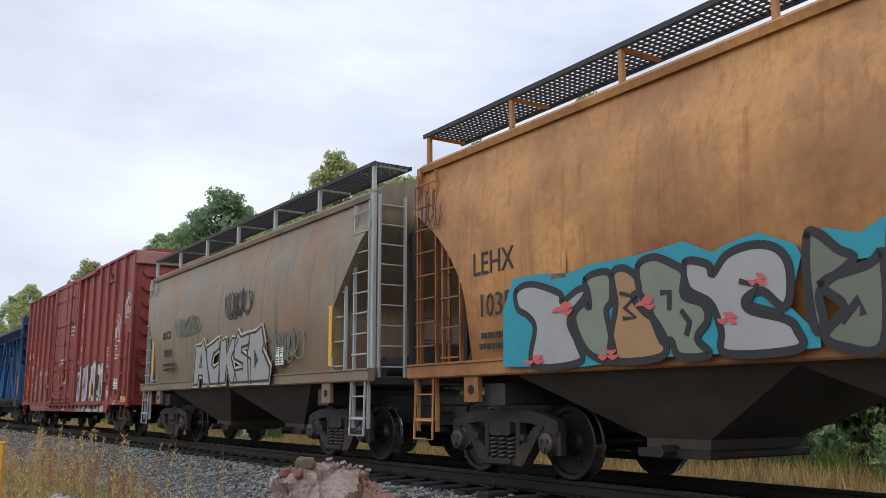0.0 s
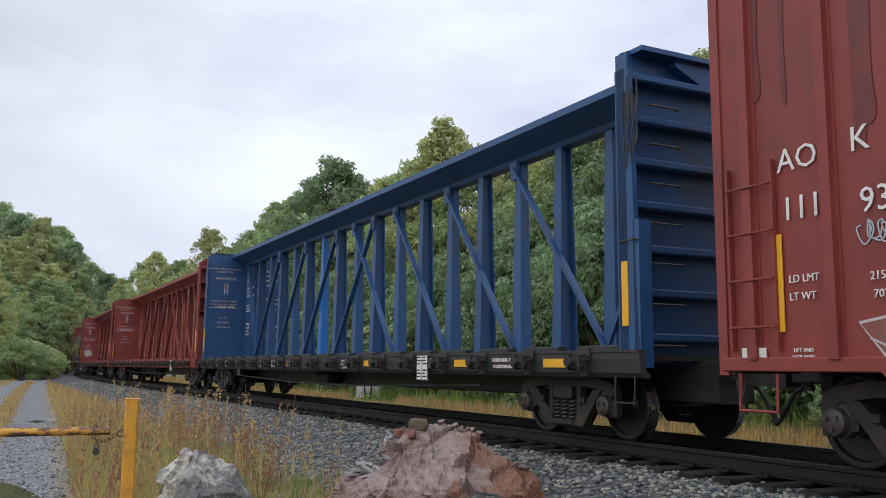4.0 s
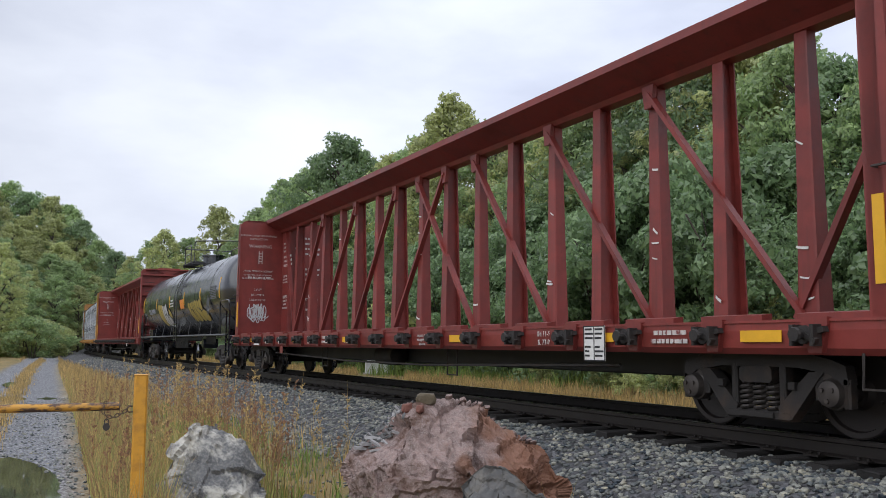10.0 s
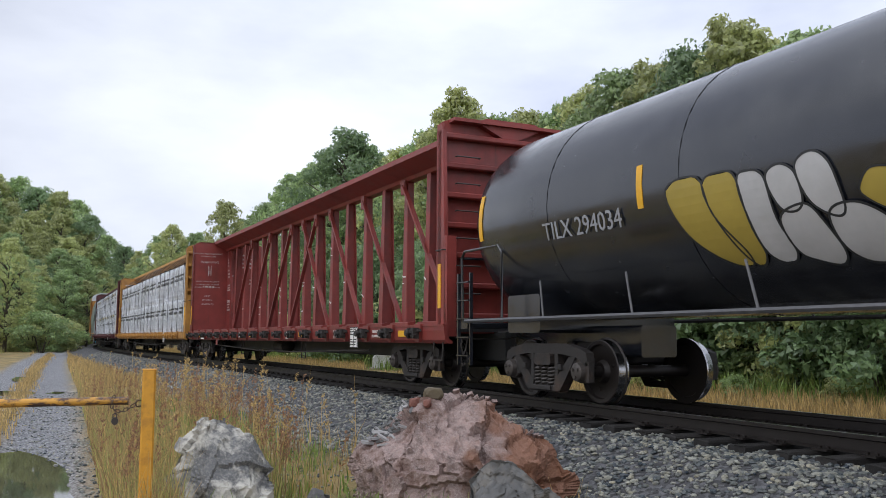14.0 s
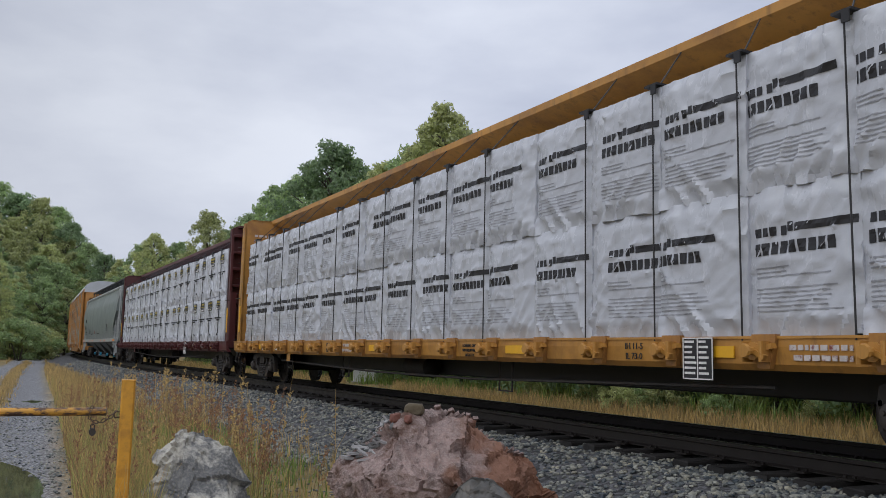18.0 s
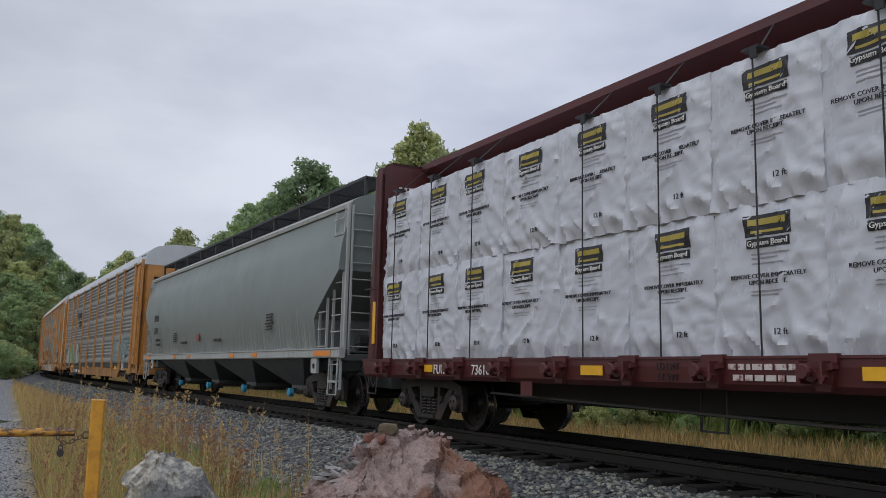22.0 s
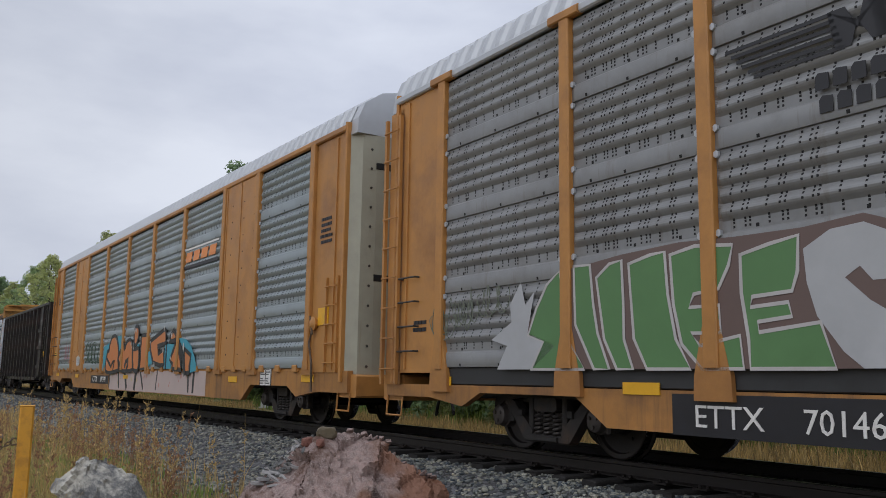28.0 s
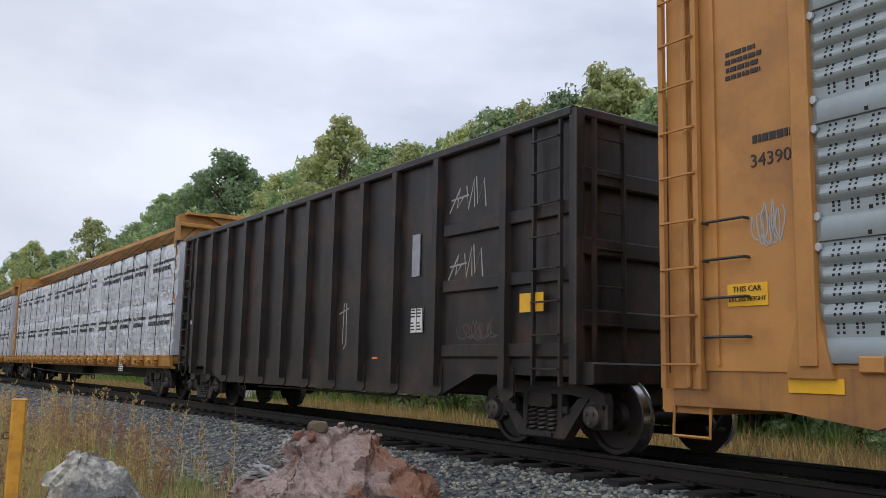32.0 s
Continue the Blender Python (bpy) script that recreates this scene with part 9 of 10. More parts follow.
stroke(carN, [(1.9, 0.97), (1.82, 0.75), (1.75, 0.50)], BK, 1.469, 0.12)
stroke(carN, [(1.15, 0.97), (1.00, 0.75), (0.85, 0.50)], BK, 1.469, 0.16)
stroke(carN, [(-0.15, 0.97), (-0.10, 0.75), (-0.05, 0.50)], BK, 1.469, 0.2)
stroke(carN, [(-0.6, 0.97), (-0.77, 0.75), (-0.95, 0.50)], BK, 1.469, 0.1)
stroke(carN, [(-2.3, 0.97), (-2.25, 0.75), (-2.2, 0.50)], BK, 1.469, 0.07)
stroke(carN, [(-4.9, 0.97), (-4.93, 0.75), (-4.95, 0.50)], BK, 1.469, 0.1)
stroke(carN, [(-5.35, 0.97), (-5.32, 0.75), (-5.3, 0.50)], BK, 1.469, 0.12)
stroke(carN, [(2.9, 0.97), (2.95, 0.75), (3.0, 0.50)], BK, 1.469, 0.1)
blob(carN, [(2.26, 1.93), (2.22, 1.88), (2.19, 1.93), (2.22, 1.98)], PALE, 1.523, None, name="graffiti_dot")
blob(carN, [(2.10, 1.86), (2.08, 1.83), (2.06, 1.86), (2.08, 1.89)], PALE, 1.523, None, name="graffiti_dot")
blob(carN, [(1.95, 1.31), (1.92, 1.26), (1.89, 1.31), (1.92, 1.36)], PALE, 1.523, None, name="graffiti_dot")
blob(carN, [(0.43, 1.75), (0.38, 1.67), (0.33, 1.75), (0.38, 1.83)], PALE, 1.523, None, name="graffiti_dot")
blob(carN, [(0.30, 1.65), (0.27, 1.61), (0.24, 1.65), (0.27, 1.69)], PALE, 1.523, None, name="graffiti_dot")
blob(carN, [(0.12, 1.61), (0.09, 1.56), (0.06, 1.61), (0.09, 1.67)], PALE, 1.523, None, name="graffiti_dot")
blob(carN, [(0.10, 2.11), (0.04, 2.01), (-0.02, 2.11), (0.04, 2.21)], PALE, 1.523, None, name="graffiti_dot")
blob(carN, [(-0.10, 2.11), (-0.13, 2.05), (-0.17, 2.11), (-0.13, 2.17)], PALE, 1.523, None, name="graffiti_dot")
blob(carN, [(3.22, 1.21), (3.19, 1.17), (3.16, 1.21), (3.19, 1.25)], PALE, 1.523, None, name="graffiti_dot")
blob(carN, [(1.25, 1.76), (1.22, 1.72), (1.19, 1.76), (1.22, 1.80)], PALE, 1.523, None, name="graffiti_dot")
blob(carN, [(-2.85, 2.06), (-2.89, 1.99), (-2.93, 2.06), (-2.89, 2.13)], PALE, 1.523, None, name="graffiti_dot")
blob(carN, [(-2.85, 1.5), (-2.89, 1.43), (-2.93, 1.5), (-2.89, 1.57)], PALE, 1.523, None, name="graffiti_dot")
blob(carN, [(-3.53, 1.87), (-3.58, 1.79), (-3.63, 1.87), (-3.58, 1.95)], PALE, 1.523, None, name="graffiti_dot")
blob(carN, [(-2.09, 1.14), (-2.13, 1.07), (-2.17, 1.14), (-2.13, 1.21)], PALE, 1.523, None, name="graffiti_dot")
blob(carN, [(-1.61, 1.73), (-1.65, 1.68), (-1.68, 1.73), (-1.65, 1.78)], PALE, 1.523, None, name="graffiti_dot")
blob(carN, [(-4.54, 1.55), (-4.6, 1.45), (-4.66, 1.55), (-4.6, 1.65)], PALE, 1.523, None, name="graffiti_dot")
blob(carN, [(-3.54, 1.29), (-3.58, 1.24), (-3.62, 1.29), (-3.58, 1.34)], PALE, 1.523, None, name="graffiti_dot")
blob(carN, [(-1.31, 1.87), (-1.34, 1.82), (-1.38, 1.87), (-1.34, 1.93)], PALE, 1.523, None, name="graffiti_dot")
dots = random.Random(77)
for k in range(26):
    x, z, r = dots.uniform(-5.0, 3.4), dots.uniform(0.58, 0.9), dots.uniform(0.03, 0.075)
    blob(carN, [(x + r, z), (x, z - r), (x - r, z), (x, z + r)], (spray("faded_rose", (0.50, 0.26, 0.22)), spray("cream_yellow", (0.52, 0.42, 0.22)))[k % 2], 1.468, None, name="graffiti_dot")
graffiti(carN, "SCELO", 6.6, 1.22, 2.35, 0.6, 1.50, spray("bottle_green", (0.04, 0.09, 0.05)), spray("bottle_green", (0.04, 0.09, 0.05)), None, 0.045, 23)
graffiti(carN, "SCELO", 6.5, 1.3, 2.3, 0.62, 1.50, spray("bottle_green", (0.04, 0.09, 0.05)), spray("bottle_green", (0.04, 0.09, 0.05)), None, 0.03, 24)
scrawl(carN, 10.6, 1.15, 1.9, 1.0, 1.50, spray("washed_pink", (0.42, 0.16, 0.18)), 97, 0.05, 2)
part("painted_band", Build().box(2.95, -6.2, 1.461, 1.465, 0.41, 0.97), spray("pale_pink", (0.50, 0.40, 0.38)), carN, "pale painted band on the sill")
scrawl(carN, 8.0, 1.1, 0.6, 0.45, 1.52, WHITE, 95, 0.035, 3)
for k in range(4):
    part("emblem", Build().prism([(-4.3 - 0.58 * k, 3.62), (-4.75 - 0.58 * k, 3.62), (-4.83 - 0.58 * k, 3.86), (-4.38 - 0.58 * k, 3.86)], "y", 1.495, 1.502), m_orange, carN, "orange slanted emblem")
part("emblem_bar", Build().box(-4.2, -6.7, 1.495, 1.502, 3.46, 3.54), m_ink, carN)
part("emblem_bar", Build().box(-4.2, -6.7, 1.495, 1.502, 3.92, 3.97), m_white, carN)
plaque(carN, m_ink, 4.35, 0.70, 1.461, 2.5, 0.26, "number_band", "black sill band", 0.008)
side_text("CTTX", 0.25, m_white, carN, 5.0, 0.70, 1.472)
side_text("691349", 0.25, m_white, carN, 3.85, 0.70, 1.472)
side_text("34390", 0.17, m_ink, carN, 11.98, 2.80, 1.478)
bars(carN, m_ink, 11.98, 3.00, 1.478, 0.42, 0.13, 1, 98)
plaque(carN, m_reflect, 12.25, 1.62, 1.476, 0.42, 0.2, "placard")
side_text("THIS CAR", 0.07, m_ink, carN, 12.25, 1.67, 1.490)
side_text("EXCESS HEIGHT", 0.055, m_ink, carN, 12.25, 1.58, 1.490)
bars(carN, m_ink, 12.25, 3.75, 1.478, 0.42, 0.3, 4, 99)
bars(carN, m_ink, -12.2, 3.4, 1.478, 0.5, 0.5, 5, 100)
plaque(carN, m_reflect, -12.2, 1.9, 1.476, 0.4, 0.3, "placard")
for k in range(24):
    part("bolt", Build().lathe_y([(0, 0.024), (0.016, 0.016)], 8), m_cap, carN, at=pose(-hN + 0.145, 1.15 - 0.30 * (k % 2), 1.05 + 0.165 * k, 0, 0, 90))
scrawl(carN, 12.25, 1.95, 0.45, 0.5, 1.48, spray("washed_white", (0.34, 0.37, 0.38)), 96, 0.02, 2)


# ---------------------------------------------------------------- gondola
def gondola(label, s0, s1):
    car, half = new_car("gondola", label, "gondola car", s0, s1)
    top, bot = 3.86, 0.98
    hh = half - 0.25
    for sd in (-1, 1):
        part("side_wall", Build().box(-hh, hh, sd * 1.34, sd * 1.38, bot, top), m_gondola, car, "black rust-stained steel side")
        part("end_wall", Build().box(sd * (hh - 0.04), sd * hh, -1.34, 1.34, bot, top), m_gondola, car)
    part("car_floor", Build().box(-hh + 0.04, hh - 0.04, -1.34, 1.34, bot, bot + 0.05), m_gondola, car)
    b = Build()
    for sd in (-1, 1):
        b.box(-hh - 0.03, hh + 0.03, sd * 1.32, sd * 1.47, top - 0.08, top + 0.04, 0.02)
    for sg in (-1, 1):
        b.box(sg * (hh - 0.06), sg * (hh + 0.09), -1.32, 1.32, top - 0.08, top + 0.04, 0.02)
    part("top_rail", b, m_gondola, car)
    for sd in (-1, 1):
        part("side_sill", Build().prism([(-hh, bot + 0.06), (hh, bot + 0.06), (hh, bot - 0.12), (hh - 1.8, bot - 0.12), (hh - 2.6, 0.56), (-hh + 2.6, 0.56), (-hh + 1.8, bot - 0.12), (-hh, bot - 0.12)], "y", sd * 1.30, sd * 1.40), m_gondola, car)
    rib = Build().prism([(-0.06, 0.7), (0.06, 0.7), (0.06, top - 0.08), (-0.06, top - 0.08)], "y", 1.38, 1.50).prism([(-0.14, 0.95), (0.14, 0.95), (0.14, 0.62), (0.05, 0.56), (-0.05, 0.56), (-0.14, 0.62)], "y", 1.39, 1.42).mesh("side_post", m_gondola)
    for x in (-5.55, -4.05, -2.95, -1.97, -1.0, -0.03, 0.94, 1.91, 2.88, 3.85, 4.82, 5.8):
        part("side_post", rib, m_gondola, car, at=pose(x, 0, 0))
        part("side_post", rib, m_gondola, car, at=pose(x, 0, 0) @ FLIP)
    for z in (1.15, 2.0, 2.75):
        part("stiffener", Build().box(-hh, -hh + 2.5, 1.38, 1.44, z - 0.08, z + 0.08, 0.01), m_gondola, car)
        part("stiffener", Build().box(hh - 0.9, hh, 1.38, 1.44, z - 0.08, z + 0.08, 0.01), m_gondola, car)
    for sg in (-1, 1):
        for z in (1.5, 2.3, 3.1):
            part("end_rib", Build().box(sg * hh, sg * (hh + 0.12), -1.36, 1.36, z - 0.1, z + 0.1, 0.02), m_gondola, car)
        for sd in (-1, 1):
            part("corner_post", Build().box(sg * (hh - 0.02), sg * (hh + 0.10), sd * 1.30, sd * 1.46, bot - 0.2, top, 0.02), m_gondola, car)
        ladder(car, m_gondola, sg * (hh - 0.35), 1.47, 0.75, top - 0.1, 0.46, 8)
        ladder(car, m_gondola, sg * (hh + 0.14), 0.98, 0.8, top - 0.1, 0.46, 7, "y")
        part("end_sill", Build().box(sg * (hh - 0.1), sg * (hh + 0.28), -1.36, 1.36, 0.78, 1.02, 0.02), m_gondola, car)
        truck(car, sg * (half - 1.1))
    part("center_sill", Build().box(-half + 0.2, half - 0.2, -0.3, 0.3, 0.55, 0.92, 0.03).tube([(-3, 1.0, 0.5), (3, 1.0, 0.5)], 0.02, 5), m_gondola, car)
    plaque(car, m_reflect, -5.95, 1.70, 1.45, 0.2, 0.22, "reflector")
    plaque(car, m_reflect, -6.2, 1.70, 1.45, 0.14, 0.22, "reflector")
    plaque(car, m_orange, -hh + 4.35, 1.02, 1.385, 0.16, 0.1, "reflector")
    stencil_board(car, -hh + 3.2, 1.58, 1.39, 0.32, 0.36)
    plaque(car, m_inkgrey, -hh + 3.25, 2.5, 1.39, 0.2, 0.6, "placard")
    CH = spray("faded_chalk", (0.34, 0.34, 0.33))
    for z0, w in ((2.95, 0.85), (2.05, 0.80)):
        tag = placed(-hh + 2.45, z0, w, 0.48)
        for pts in ([(0, 0.1), (0.28, 0.75), (0.2, 0.2), (0.35, 0.45)], [(0.05, 0.45), (0.5, 0.5)], [(0.45, 0.75), (0.5, 0.1), (0.65, 0.9), (0.66, 0.15)], [(0.7, 0.95), (0.74, 0.2), (0.9, 0.85), (0.95, 0.1)]):
            stroke(car, tag(pts), CH, 1.384, 0.026)
    scrawl(car, -hh + 2.2, 1.25, 0.9, 0.3, 1.384, spray("rusty_pink", (0.10, 0.07, 0.065)), 113, 0.02, 3)
    for x, z, w, h in ((-hh + 5.6, 1.2, 0.4, 0.8), (-hh + 8.0, 1.2, 0.3, 0.7)):
        tag = placed(x, z, w, h)
        for pts in ([(0.1, 0.7), (0.9, 0.8)], [(0.5, 0.9), (0.45, 0.1)], [(0.7, 0.9), (0.75, 0.1), (0.55, 0.0)]):
            stroke(car, tag(pts), CH, 1.384, 0.022)
    bars(car, m_white, hh - 0.5, 1.95, 1.385, 0.5, 0.35, 2, 116)
    ends(car, half - 0.3)
    return car


carO = gondola("black ribbed gondola with rust stains and chalk tags", 279.75, 293.65)
carP = centerbeam("yellow centre-beam flat car with a second wallboard load", 294.2, 317.3, m_yellow, "stripe", "TTZX", "864371", seed=8)
carQ = centerbeam("yellow centre-beam flat car with wallboard at the rear", 318.0, 341.1, m_yellow, "stripe", "TTZX", "863019", seed=9)


# ---------------------------------------------------------------- rocks
from mathutils.bvhtree import BVHTree

def crag(p, scale, tilt):
    """Broken facets: every cell of the rock is a plane with its own slant."""
    q = p * scale
    near = noise.voronoi(q)[1][0]
    slant = noise.noise_vector(near * 7.3)
    return (q - near).dot(slant) * tilt / scale


def boulder(name, label, x, y, z, corners, mat, seed, rough=1.0, yaw=0):
    """A rock that fills the hull of some corners, broken into facets and pits."""
    bm = bmesh.new()
    for c in corners:
        bm.verts.new(c)
    bmesh.ops.convex_hull(bm, input=bm.verts)
    bmesh.ops.triangulate(bm, faces=bm.faces)
    for _ in range(5):
        bmesh.ops.subdivide_edges(bm, edges=bm.edges, cuts=1, use_grid_fill=True)
    bmesh.ops.smooth_vert(bm, verts=bm.verts, factor=0.5, use_axis_x=True, use_axis_y=True, use_axis_z=True)
    bm.normal_update()
    off = Vector((seed * 3.1, seed * 1.7, 0.3))
    moves = []
    for v in bm.verts:
        p = v.co + off
        p = p + noise.noise_vector(p * 3.0) * 0.06
        k = 0.05 * noise.noise(p * 1.7) + crag(p, 1.9, 0.50) + crag(p, 4.6, 0.66) + crag(p, 11, 0.46) + crag(p, 26, 0.42) + 0.008 * noise.noise(p * 22) + 0.007 * noise.noise(p * 45)
        moves.append(v.normal * (k * rough - 0.01))
    for v, m in zip(bm.verts, moves):
        v.co += m
    me = bpy.data.meshes.new(name)
    bm.to_mesh(me)
    bm.free()
    me.polygons.foreach_set("use_smooth", [True] * len(me.polygons))
    me.set_sharp_from_angle(angle=radians(32))
    me.materials.append(mat)
    return thing(name, label, "boulder", "boulders beside the gate", at=pose(x, y, z, 0, 0, yaw), data=me)


big = boulder("boulder", "large pink and russet granite boulder with debris on top", 3.74, 7.41, -0.64,
              [(-0.92, -0.1, -0.2), (-0.9, 0.3, -0.2), (1.08, -0.1, -0.2), (1.05, 0.4, -0.2), (-0.55, -0.62, -0.2), (0.6, -0.75, -0.2), (0.0, 0.9, -0.2), (-1.0, 0.0, 0.22), (-0.97, 0.05, 0.46), (-0.82, 0.22, 0.62), (-0.58, 0.20, 0.80), (-0.30, 0.06, 1.00), (-0.06, 0.16, 0.99), (0.22, 0.15, 0.88), (0.55, 0.2, 0.72), (0.86, 0.15, 0.52), (1.06, 0.1, 0.20), (-0.74, -0.42, 0.40), (-0.55, -0.50, 0.50), (0.15, -0.62, 0.42), (0.70, -0.45, 0.34), (0.1, 0.75, 0.5)], m_pink, 4, 1.0, -27)
boulder("boulder", "grey lichen-spotted boulder in dry grass", 1.63, 8.03, -0.66,
        [(-0.55, -0.1, -0.2), (0.56, -0.1, -0.2), (0.0, -0.5, -0.2), (0.0, 0.5, -0.2), (-0.48, 0, 0.25), (-0.30, 0, 0.62), (-0.12, -0.05, 0.82), (0.05, 0.1, 0.8), (0.28, 0, 0.63), (0.5, 0, 0.32), (-0.1, -0.42, 0.3), (0.3, -0.35, 0.25)], m_greyrock, 11, 0.55, -11)
boulder("boulder", "low dark grey rock before the pink boulder", 3.42, 5.92, -0.66,
        [(-0.38, -0.1, -0.2), (0.45, -0.1, -0.2), (0.0, -0.4, -0.2), (0.0, 0.3, -0.2), (-0.34, 0, 0.46), (-0.14, 0, 0.62), (0.02, 0.05, 0.6), (0.2, 0, 0.46), (0.42, 0, 0.26), (-0.2, -0.3, 0.3)], m_darkrock, 8, 0.5, -30)
boulder("boulder", "half-buried dark rock in the verge", 2.55, 7.9, -0.70,
        [(-0.2, 0, 0), (0.2, 0.05, 0), (0, -0.18, 0), (0, 0.18, 0), (-0.08, 0, 0.2), (0.1, 0, 0.16)], m_darkrock, 13, 0.3)


ROCK_TREES = {}


def top_of(ob, x, y):
    """The height of a rock under a place, in the world."""
    if ob.name not in ROCK_TREES:
        ROCK_TREES[ob.name] = BVHTree.FromPolygons([ob.matrix_basis @ v.co for v in ob.data.vertices], [p.vertices[:] for p in ob.data.polygons])
    place = ROCK_TREES[ob.name].ray_cast(Vector((x, y, 5)), Vector((0, 0, -1)))[0]
    return place.z if place else None


def small_stone(name, label, x, y, sx, sy, sz, mat, seed, on=None, yaw=0, tilt=0):
    rnd = random.Random(seed)
    bm = bmesh.new()
    bmesh.ops.create_icosphere(bm, subdivisions=2, radius=1)
    for v in bm.verts:
        p = v.co
        for n, dd in [(Vector((1, 0, 0.2)), 0.7), (Vector((-1, 0.3, 0.1)), 0.72), (Vector((0, -1, 0.2)), 0.66), (Vector((0.1, 0.1, 1)), 0.6), (Vector((0, 1, 0)), 0.7)]:
            e = p.dot(n.normalized()) - dd
            if e > 0:
                p = p - n.normalized() * e * 0.9
        p = p * (1 + 0.12 * noise.noise(p * 2 + Vector((seed, 0, 0))))
        v.co = Vector((p.x * sx, p.y * sy, p.z * sz))
    me = bpy.data.meshes.new(name)
    bm.to_mesh(me)
    bm.free()
    me.materials.append(mat)
    z = (top_of(on, x, y) if on else gz(x, y)) or gz(x, y)
    return thing(name, label, "stone", "stones on the boulder", at=pose(x, y, z + sz * 0.35, tilt, 0, yaw), data=me)


m_brownstone = material("brown_stone", (0.12, 0.095, 0.06), 0.8, grain=9, vary=0.3, bump=0.4)
m_shard = material("pale_slate_shard", (0.34, 0.33, 0.33), 0.7, grain=9, vary=0.3, bump=0.3)
m_brick = material("brick_red_stone", (0.20, 0.085, 0.065), 0.8, grain=9, vary=0.25, bump=0.4)
ca, sa = math.cos(radians(-27)), math.sin(radians(-27))


def on_big(lx, ly):
    return 3.74 + lx * ca - ly * sa, 7.41 + lx * sa + ly * ca


small_stone("cap_stone", "brown wedge of stone balanced on the boulder", *on_big(-0.25, 0.05), 0.12, 0.08, 0.075, m_brownstone, 2, big, -20, 10)
small_stone("brick_piece", "broken reddish brick on the boulder", *on_big(-0.42, 0.02), 0.085, 0.06, 0.06, m_brick, 3, big, 20)
small_stone("brick_piece", "broken reddish brick beside the cap stone", *on_big(-0.30, -0.10), 0.08, 0.05, 0.05, m_brick, 5, big, 60)
rs = random.Random(31)


def shard(label, x, y, l, w, t, mat, yaw, tilt, roll):
    """A split stone slab with uneven ends, resting on the boulder."""
    z = top_of(big, x, y)
    if z is None:
        return
    b = Build().prism([(-l, -w), (-l * 0.4, -w * 1.25), (l * 0.8, -w * 0.9), (l, w * 0.3), (l * 0.5, w), (-l * 0.7, w * 0.8)], "z", -t, t)
    b.v = [(p[0] + rs.gauss(0, t * 0.3), p[1] + rs.gauss(0, t * 0.3), p[2] + rs.gauss(0, t * 0.2)) for p in b.v]
    thing("stone_shard", label, "stone", "stones on the boulder", at=pose(x, y, z + t + 0.25 * l * abs(math.sin(radians(tilt))), roll, tilt, yaw), data=b.mesh("stone_shard", mat))


for k in range(58):
    x, y = on_big(-0.64 + rs.gauss(0, 0.10), 0.06 + rs.gauss(0, 0.10))
    shard("pale slate shard in a heap on the boulder", x, y, rs.uniform(0.035, 0.075), rs.uniform(0.010, 0.018), rs.uniform(0.006, 0.011), m_shard if rs.random() < 0.6 else m_darkrock, rs.uniform(0, 180), rs.uniform(-45, 45), rs.uniform(-30, 30))
for k in range(3):
    x, y = on_big(-0.84 + 0.05 * k, -0.02 + 0.03 * k)
    shard("flat slate slab at the boulder's shoulder", x, y, 0.10, 0.045, 0.012, m_shard, rs.uniform(-30, 30), 5, 0)
for k in range(16):
    x, y = on_big(-0.02 + k * 0.052 + rs.gauss(0, 0.02), 0.17 + rs.gauss(0, 0.03))
    shard("russet flake standing on the boulder's ridge", x, y, rs.uniform(0.03, 0.055), rs.uniform(0.02, 0.03), rs.uniform(0.008, 0.016), m_pink, rs.uniform(0, 180), rs.uniform(20, 60), rs.uniform(-20, 20))

# ---------------------------------------------------------------- gate
PX, PY = 0.925, 7.2
gate_post = thing("gate_post", "square yellow steel gate post with rust", "post", at=pose(PX, PY, gz(PX, PY), 0, 0, -8))
gh = 0.62 - gz(PX, PY)
part("shaft", Build().box(-0.05, 0.05, -0.05, 0.05, -0.3, gh - 0.006, 0.012), m_gate, gate_post)
part("cap", Build().box(-0.052, 0.052, -0.052, 0.052, gh - 0.006, gh + 0.004, 0.01), m_gate, gate_post)
part("staple", Build().tube([(-0.05, 0.0, gh - 0.24), (-0.085, 0.0, gh - 0.235), (-0.095, 0.0, gh - 0.26), (-0.085, 0.0, gh - 0.285), (-0.05, 0.0, gh - 0.28)], 0.007, 6), m_chain, gate_post)
gate = thing("barrier_gate", "worn yellow pipe barrier across the gravel road", "gate", at=pose(0, 0, 0))
BZ = 0.385
part("bar", Build().tube([(0.765, 7.17, BZ), (-1.5, 7.25, BZ + 0.005), (-4.2, 7.35, BZ + 0.01)], 0.031, 14).mesh("bar", m_pipe, True), m_pipe, gate)
part("end_ring", Build().tube([(0.772, 7.17, BZ), (0.764, 7.17, BZ)], 0.033, 14), m_chain, gate)
part("hinge_post", Build().box(-4.32, -4.2, 7.29, 7.41, gz(-4.26, 7.35) - 0.2, 0.62, 0.015), m_gate, gate)
part("brace", Build().tube([(-4.2, 7.35, -0.1), (-2.4, 7.28, BZ)], 0.02, 10), m_pipe, gate)
chain = thing("chain", "rusty chain with a hanging padlock on the gate", "chain", at=pose(0, 0, 0))
pts = [(0.835, 7.19, 0.372), (0.81, 7.18, 0.345), (0.785, 7.17, 0.328), (0.757, 7.17, 0.318), (0.73, 7.165, 0.305), (0.70, 7.16, 0.31), (0.67, 7.155, 0.325), (0.655, 7.15, 0.35), (0.655, 7.15, 0.38), (0.665, 7.15, 0.41)]
